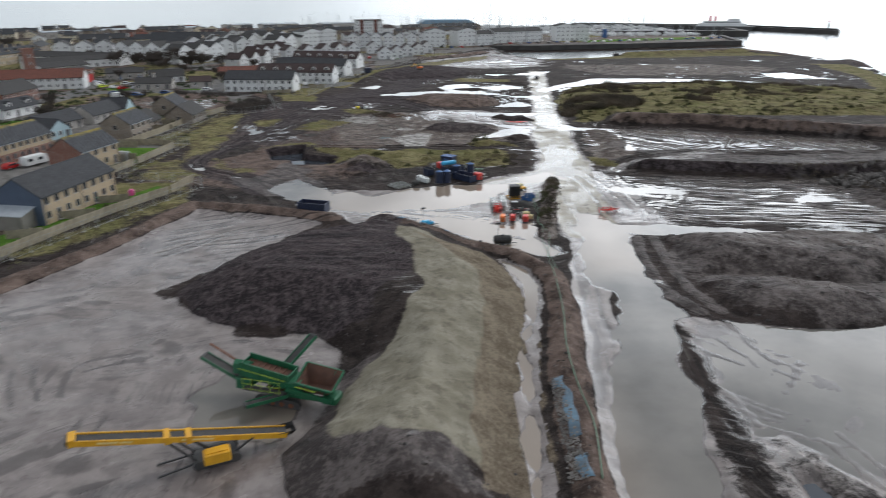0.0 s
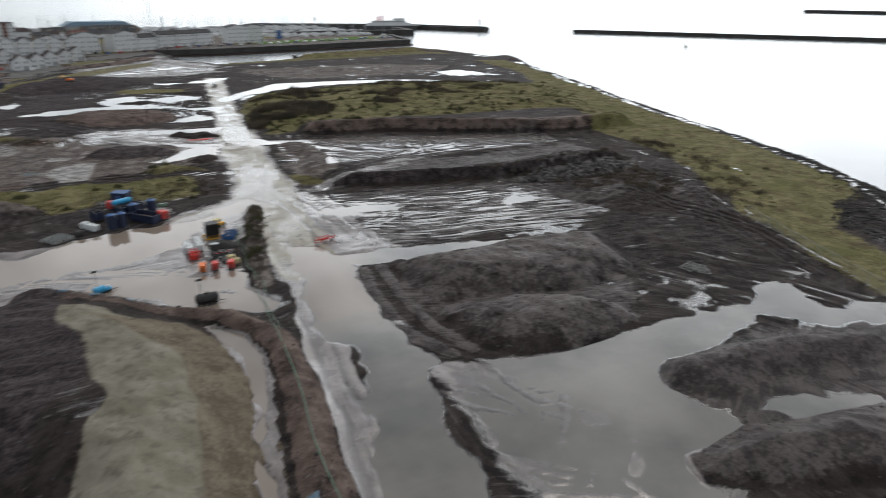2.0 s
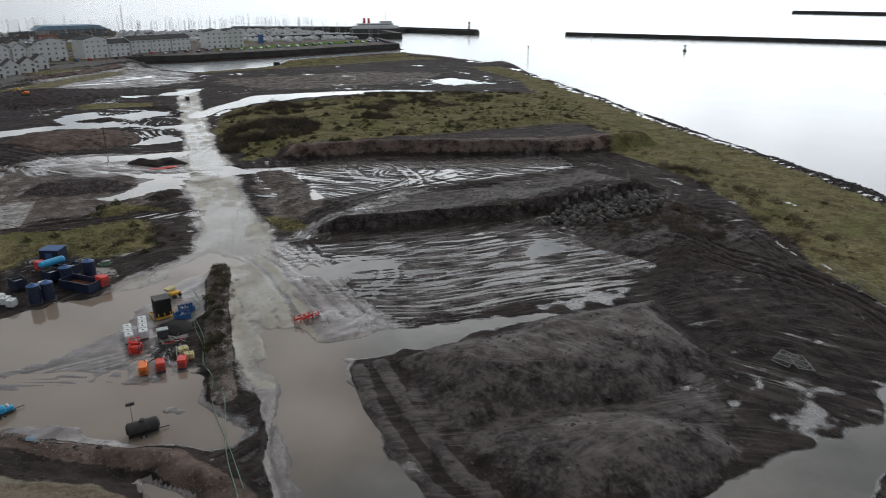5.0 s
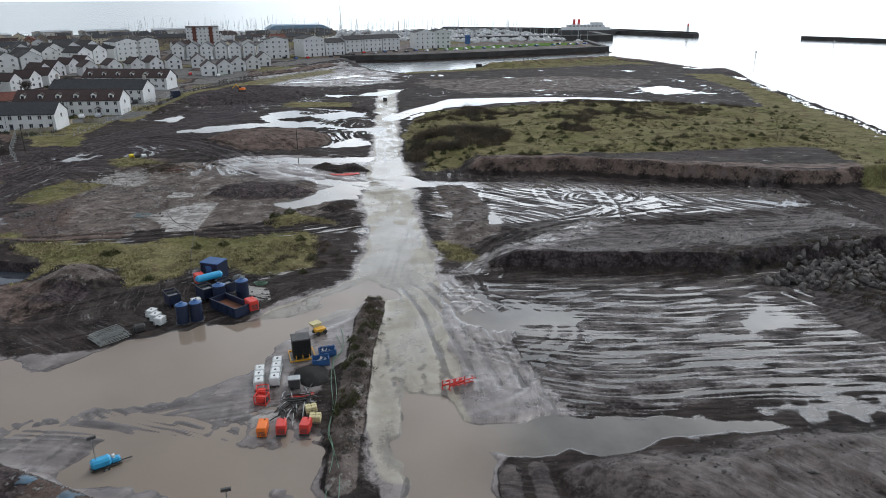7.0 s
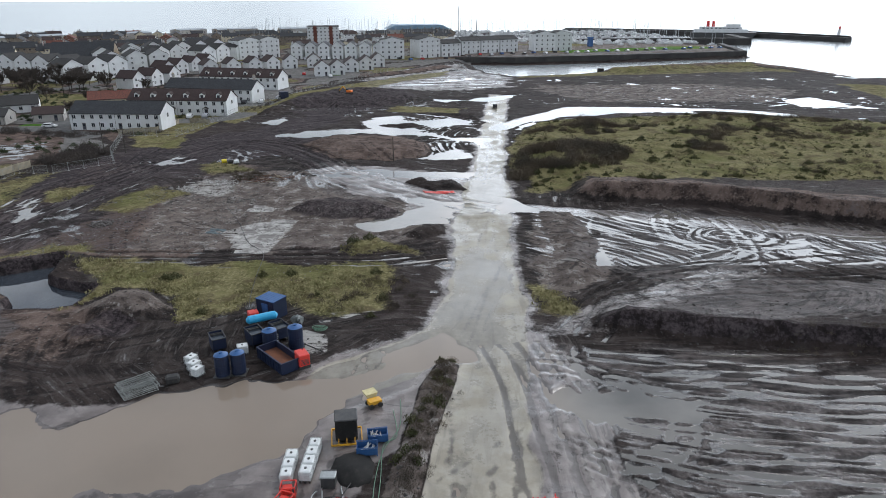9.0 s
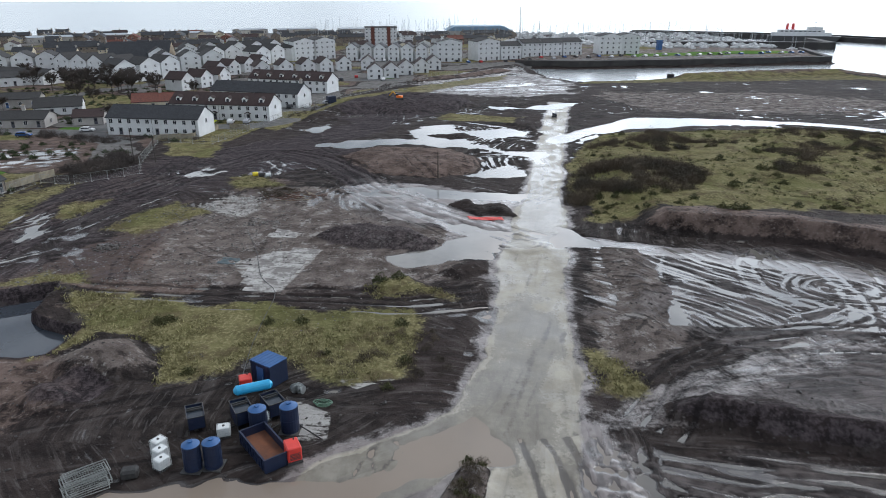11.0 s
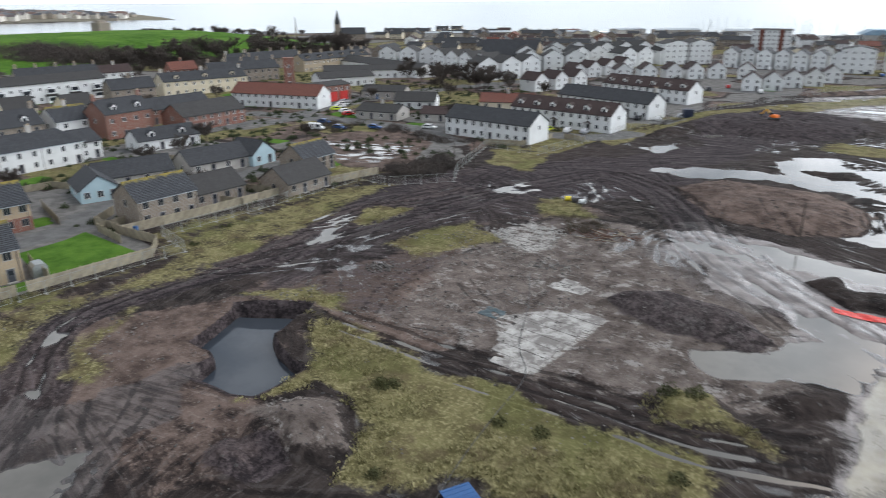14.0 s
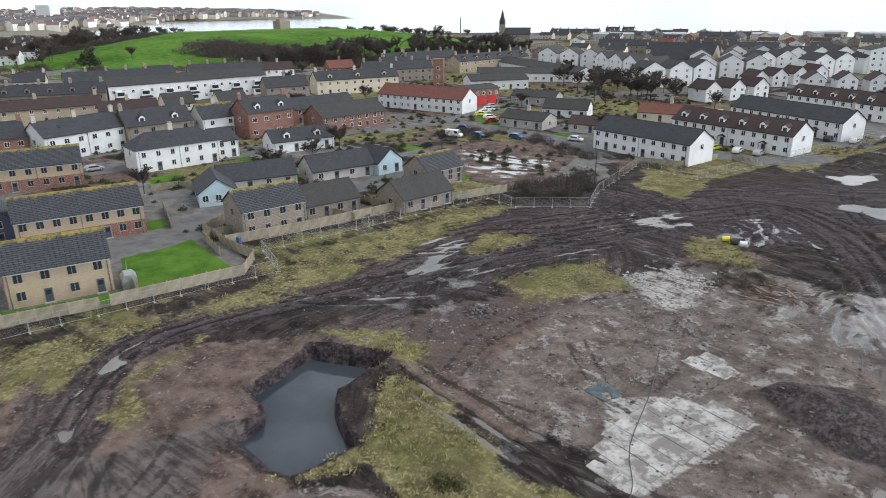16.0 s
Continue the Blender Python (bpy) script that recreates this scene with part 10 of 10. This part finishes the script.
spots = []
foot = [(-420, 338), (-396, 346), (-370, 360), (-343, 376), (-312, 392), (-312, 430), (-312, 476), (-330, 520)]
for k in range(1150):
    q = gen.uniform(0, 7)
    (ax, ay), (bx, by) = foot[int(q)], foot[int(q) + 1]
    spots.append((ax + (bx - ax) * (q % 1) - abs(gen.normal(0, 16)), ay + (by - ay) * (q % 1) + gen.normal(4, 9), gen.uniform(2.4, 5.2)))
for k in range(420):
    q = gen.uniform()
    spots.append((-520 - 115 * q - abs(gen.normal(0, 18)), 255 + 210 * q + gen.normal(0, 14), gen.uniform(2.4, 4.6)))
for k in range(500):
    x = -430 - gen.uniform(0, 380)
    spots.append((x, 150 + gen.uniform(0, 110) + max(0, -x - 480) * 0.6, gen.uniform(2.0, 4.0)))
for k in range(160):
    spots.append((-640 + gen.uniform(-60, 190), 595 + gen.uniform(-14, 30), gen.uniform(1.5, 3.5)))
scatter("hill_thicket", "brown leafless thicket along the foot of the green hill", spots, BUSH_TWIG, TWIGS, "thicket")


# bare winter trees
def tree(label, high, spread, seed, evergreen=False):
    t = thing("tree", pose(0, 0, 0), label, "tree", "town trees")
    r = random.Random(seed)
    g = np.random.default_rng(seed)
    bm = bmesh.new()
    cyl(bm, 0.02 * high, 0.01 * high, -0.3, high * 0.55, 8)
    tips = []
    for k in range(13):
        a, z = k * 2.4 + r.uniform(-0.4, 0.4), high * r.uniform(0.22, 0.55)
        out = spread * r.uniform(0.35, 0.75)
        p, q = Vector((0, 0, z)), Vector((out * math.cos(a), out * math.sin(a), z + high * r.uniform(0.15, 0.36)))
        bar(bm, p, q, 0.008 * high)
        tips.append((p, q))
        for _ in range(3):
            e = q + Vector((r.uniform(-1, 1), r.uniform(-1, 1), r.uniform(0.0, 1.1))) * spread * 0.42
            bar(bm, p.lerp(q, r.uniform(0.5, 1)), e, 0.004 * high)
            tips.append((q, e))
    part("trunk", bm, BARK, t)
    if evergreen:
        crown = leaves(g, 1400, spread, spread, high * 0.75, 0.05 * high) + np.array([0, 0, high * 0.22])
    else:
        crown = []
        for p, q in tips:
            for _ in range(70):
                s = np.array(p.lerp(q, r.uniform(0.35, 1.1)))
                d = g.normal(0, 1, 3)
                d[2] = abs(d[2]) * 0.9
                d = d / np.linalg.norm(d) * spread * g.uniform(0.1, 0.36)
                w = g.normal(0, 1, 3) * 0.0042 * high
                crown.append([s - w, s + w, s + d])
        crown = np.array(crown)
    part("crown", tri_mesh("crown", crown, LEAF_DARK if evergreen else TWIGS), None, t, "dark evergreen leaves" if evergreen else "bare brown twigs")
    return t


TREES = [tree("bare brown leafless winter tree", 8, 3.6, 1), tree("wide bare leafless winter tree", 10, 5.0, 2), tree("dark round evergreen tree", 9, 4.8, 3, True)]
TREES[0].matrix_world, TREES[1].matrix_world, TREES[2].matrix_world = at(-92, 300, 0), at(-150, 400, 0), at(-415, 262, 0) @ Matrix.Scale(1.35, 4)
rng = random.Random(21)
for k in range(46):
    x, y = rng.uniform(-175, -125), rng.uniform(372, 408)
    if k < 18:
        copy_thing(TREES[rng.randint(0, 1)], at(x, y, rng.uniform(0, 360)) @ Matrix.Scale(rng.uniform(0.7, 1.1), 4))
for k in range(70):
    s = rng.random()
    x, y = -352 + rng.uniform(-26, 26) + 25 * s, 345 + 175 * s
    copy_thing(TREES[rng.randint(0, 1)], at(x, y, rng.uniform(0, 360)) @ Matrix.Scale(rng.uniform(0.8, 1.4), 4))
for x, y, k in ((-95, 207, 0), (-128, 228, 1), (-122, 214, 0), (-134, 240, 0), (-100, 246, 0), (-118, 262, 0), (-190, 250, 1), (-205, 270, 0), (-204, 300, 1), (-186, 278, 0), (-150, 345, 1), (-110, 345, 0), (-128, 350, 1), (-98, 372, 0), (-118, 380, 1), (-300, 330, 1),
                (-182, 215, 0), (-160, 175, 0), (-126, 186, 0), (-150, 330, 0), (-280, 310, 0), (-140, 360, 1), (-75, 425, 0), (-64, 430, 0), (-200, 420, 1), (-190, 432, 0), (-215, 440, 0)):
    copy_thing(TREES[k], at(x, y, rng.uniform(0, 360)) @ Matrix.Scale(rng.uniform(0.55, 0.9), 4))
for k in range(110):
    x, y = -430 - rng.uniform(0, 380), 150 + rng.uniform(0, 120) + rng.uniform(0, 40)
    y += max(0, -x - 480) * 0.6
    copy_thing(TREES[rng.choice((0, 0, 1))], at(x, y, rng.uniform(0, 360)) @ Matrix.Scale(rng.uniform(0.8, 1.3), 4))
for k in range(40):
    x, y = -640 + rng.uniform(-30, 160), 590 + rng.uniform(-20, 40)
    copy_thing(TREES[rng.choice((0, 0, 1))], at(x, y, rng.uniform(0, 360)) @ Matrix.Scale(rng.uniform(0.8, 1.2), 4))


# stones
def rocks(spots, material, name, label, category):
    base = np.array([[1, 0, 0], [0, 1, 0], [-1, 0, 0], [0, -1, 0], [0, 0, 1], [0, 0, -1.0], [0.7, 0.7, 0.3], [-0.7, 0.6, 0.4], [-0.6, -0.7, 0.3], [0.7, -0.6, 0.4]])
    fs = np.array([[4, 0, 6], [4, 6, 1], [4, 1, 7], [4, 7, 2], [4, 2, 8], [4, 8, 3], [4, 3, 9], [4, 9, 0], [5, 6, 0], [5, 1, 6], [5, 7, 1], [5, 2, 7], [5, 8, 2], [5, 3, 8], [5, 9, 3], [5, 0, 9]])
    out = []
    for x, y, s in spots:
        v = base * gen.uniform(0.6, 1.25, (10, 1)) * np.array([s, s * gen.uniform(0.6, 1.0), s * gen.uniform(0.45, 0.8)])
        a = gen.uniform(0, 6.28)
        c, q = np.cos(a), np.sin(a)
        v = v @ np.array([[c, q, 0], [-q, c, 0], [0, 0, 1]]) + np.array([x, y, gz(x, y) + s * 0.15])
        out.append(v[fs])
    return tagged(new(name, tri_mesh(name, np.concatenate(out), material)), label, category, kind="stuff")


spots = []
for k in range(44000):
    x, y = gen.uniform(-68, 110), gen.uniform(44, 260)
    z = gz(x, y)
    if 0.08 < z and gen.uniform() < (0.5 if z > 0.35 else 0.25):
        j, i = np.searchsorted(XS, x), np.searchsorted(YS, y)
        if ZONE["silt"][i, j] < 0.4 and ZONE["sand"][i, j] < 0.3 and ZONE["grass"][i, j] < 0.6:
            spots.append((x, y, gen.uniform(0.05, 0.2) + (0.12 if gen.uniform() < 0.06 else 0)))
rocks(spots, MAT_CLOD, "mud_clods", "dark clods of mud and broken stone scattered over the spoil", "clods")
spots = [(x, y, 0.05 + 0.2 * gen.uniform() ** 3) for x, y in zip(*inside_points(gen, [(-45, 178), (-42, 214), (-18, 232), (-8, 200), (-16, 182), (-30, 180)], 5200)) if fbm(np.array(x), np.array(y), 6, 3, 92) > -0.1]
spots += [(x, y, 0.04 + 0.14 * gen.uniform() ** 3) for x, y in zip(*inside_points(gen, [(-66, 150), (-60, 236), (-30, 262), (20, 206), (20, 182), (-20, 150), (-40, 140)], 6500)) if gz(x, y) > 0.1 and fbm(np.array(x), np.array(y), 7, 3, 93) > 0.08]
spots += [(x, y, 0.05 + 0.25 * gen.uniform() ** 4) for x, y in zip(*inside_points(gen, [(-60, 150), (-52, 176), (-40, 176), (-36, 160), (-44, 146)], 900)) if fbm(np.array(x), np.array(y), 5, 3, 94) > 0.1]
spots += [(x, y, gen.uniform(0.06, 0.22)) for x, y in zip(*inside_points(gen, [(10.2, 46), (11.0, 62), (12.0, 62), (11.8, 46)], 900))]
spots += [(x, y, gen.uniform(0.1, 0.4)) for x, y in zip(*inside_points(gen, [(-20, 208), (-19, 211), (-13, 212.5), (-13, 209.5)], 90))]
spots += [(x, y, 0.06 + 0.16 * gen.uniform() ** 2) for x, y in zip(*inside_points(gen, STONY, 900))]
rocks(spots, ROCK, "rubble_scatter", "pale grey brick and concrete rubble strewn over the ground", "rubble")
spots = [(x, y, gen.uniform(0.08, 0.34)) for x, y in zip(*inside_points(gen, [(-35, 219), (-31, 231.6), (-22, 231), (-19, 212), (-25.5, 212.9)], 900)) if fbm(np.array(x), np.array(y), 5, 3, 91) > 0.12]
rocks(spots, CONCRETE, "broken_concrete", "pale lumps of broken concrete over the cleared floor", "rubble")
spots = []
line = [(96, 40), (104, 61), (111, 74), (122, 79), (134, 88), (149, 110), (161, 139), (175, 197), (195, 265), (222, 360)]
for (ax, ay), (bx, by) in zip(line, line[1:]):
    n = int(math.hypot(bx - ax, by - ay) * (16 if by < 150 else 9))
    for k in range(n):
        s = gen.uniform()
        spots.append((ax + (bx - ax) * s + gen.normal(-1.5, 3.2 if by < 130 else 2.2), ay + (by - ay) * s + gen.normal(0, 1.5), gen.uniform(0.15, 0.5)))
spots += [(x, y, gen.uniform(0.15, 0.55)) for x, y in zip(*inside_points(gen, [(115, 93), (126, 101), (139, 105), (151, 114), (151, 101), (138, 88), (124, 80), (112, 76)], 2600))]
spots += [(x, y, gen.uniform(0.2, 0.7)) for x, y in zip(*inside_points(gen, [(146, 82), (168, 86), (172, 99), (150, 104)], 500))]
rocks(spots, ROCK_DARK, "shore_rocks", "dark wet boulders along the tide line", "rocks")

heap = thing("boulder_heap", at(92, 142), "heap of broken grey concrete and stone boulders", "rubble heap")
STONES = []
for k in range(5):
    bm = bmesh.new()
    bmesh.ops.create_icosphere(bm, subdivisions=1, radius=1)
    r = random.Random(k)
    for v in bm.verts:
        v.co = Vector((v.co.x * r.uniform(0.8, 1.1), v.co.y * r.uniform(0.6, 0.9), v.co.z * r.uniform(0.5, 0.8))) * r.uniform(0.75, 1.2)
    STONES.append(finish(bm, "stone", ROCK_HEAP))
heap_z = gz(92, 142)
xs, ys = inside_points(gen, [(79, 141), (86, 146), (96, 150), (112, 144), (100, 133), (86, 133)], 520)
for x, y in list(zip(xs, ys))[:290]:
    s = gen.uniform(0.3, 0.95)
    part("stone", STONES[int(gen.integers(5))], None, heap, m=pose(x - 92, y - 142, gz(x, y) - heap_z + s * gen.uniform(0.1, 0.9), gen.uniform(0, 360), gen.uniform(0, 360), gen.uniform(0, 360)) @ Matrix.Scale(s, 4))
heap2 = thing("stone_pile", at(-38, 196), "low pile of pale broken stones", "stone pile")
for k in range(60):
    x, y = gen.normal(0, 1.3), gen.normal(0, 1.0)
    part("stone", STONES[k % 5], None, heap2, m=pose(x, y, gz(-38 + x, 196 + y) - gz(-38, 196) + 0.12, gen.uniform(0, 360), 0, gen.uniform(0, 360)) @ Matrix.Scale(gen.uniform(0.15, 0.35), 4))

# far coast town across the bay: hundreds of small gabled houses
FAR_SHORE = [(-1245, 960), (-1317, 840), (-1310, 788), (-1243, 587), (-1004, 421)]
verts, faces, tops = [], [], []
for k in range(1500):
    s = gen.uniform(0, 4)
    (ax, ay), (bx, by) = FAR_SHORE[int(s)], FAR_SHORE[int(s) + 1]
    back = 45 + gen.exponential(170)
    x, y = ax + (bx - ax) * (s % 1) - back * 0.92 + gen.normal(0, 12), ay + (by - ay) * (s % 1) - back * 0.15 + gen.normal(0, 22)
    if k % 3 == 0:
        x, y = -980 - gen.uniform(0, 500), 400 - gen.exponential(70)
    a, L, W, hi_ = gen.uniform(0.3, 0.9) + 1.57 * gen.integers(2), gen.uniform(10, 26), gen.uniform(8, 11), gen.uniform(5, 9)
    c, q, z, n = np.cos(a), np.sin(a), gz(x, y) - 0.5, len(verts)
    for u, v, h_ in ((-L, -W, 0), (L, -W, 0), (L, W, 0), (-L, W, 0), (-L, -W, hi_), (L, -W, hi_), (L, W, hi_), (-L, W, hi_), (-L, 0, hi_ + 4), (L, 0, hi_ + 4)):
        verts.append((x + (u * c - v * q) / 2, y + (u * q + v * c) / 2, z + h_))
    faces += [[n + i for i in f] for f in ((0, 1, 5, 4), (2, 3, 7, 6), (1, 2, 6, 9, 5), (3, 0, 4, 8, 7), (4, 5, 9, 8), (6, 7, 8, 9))]
    tops += [0, 0, 0, 0, 1, 1]
me = bpy.data.meshes.new("far_town")
me.from_pydata(verts, [], faces)
k = Nodes("far_walls")
isl = k.n.new("ShaderNodeNewGeometry").outputs["Random Per Island"]
k.done(k.mix(k.step(isl, 0.35, 0.75), (0.3, 0.26, 0.21), (0.66, 0.63, 0.57)), 0.9)
me.materials.append(k.m)
k = Nodes("far_roofs")
isl = k.n.new("ShaderNodeNewGeometry").outputs["Random Per Island"]
k.done(k.mix(k.step(isl, 0.5, 0.9), (0.09, 0.092, 0.1), (0.17, 0.11, 0.09)), 0.8)
me.materials.append(k.m)
me.polygons.foreach_set("material_index", tops)
tagged(new("far_town", me), "crowded small pale houses on the far coast", "houses", kind="stuff")
for x, y, r in ((-470, 232, 60), (-492, 246, 62), (-515, 252, 62), (-540, 256, 60), (-566, 262, 60), (-592, 268, 58), (-622, 274, 58), (-655, 280, 55), (-690, 286, 55), (-505, 226, 60), (-550, 232, 60), (-600, 240, 60), (-650, 250, 58), (-720, 268, 55)):
    copy_thing(OLD[(int(-x) // 7) % 3], at(x, y, r))
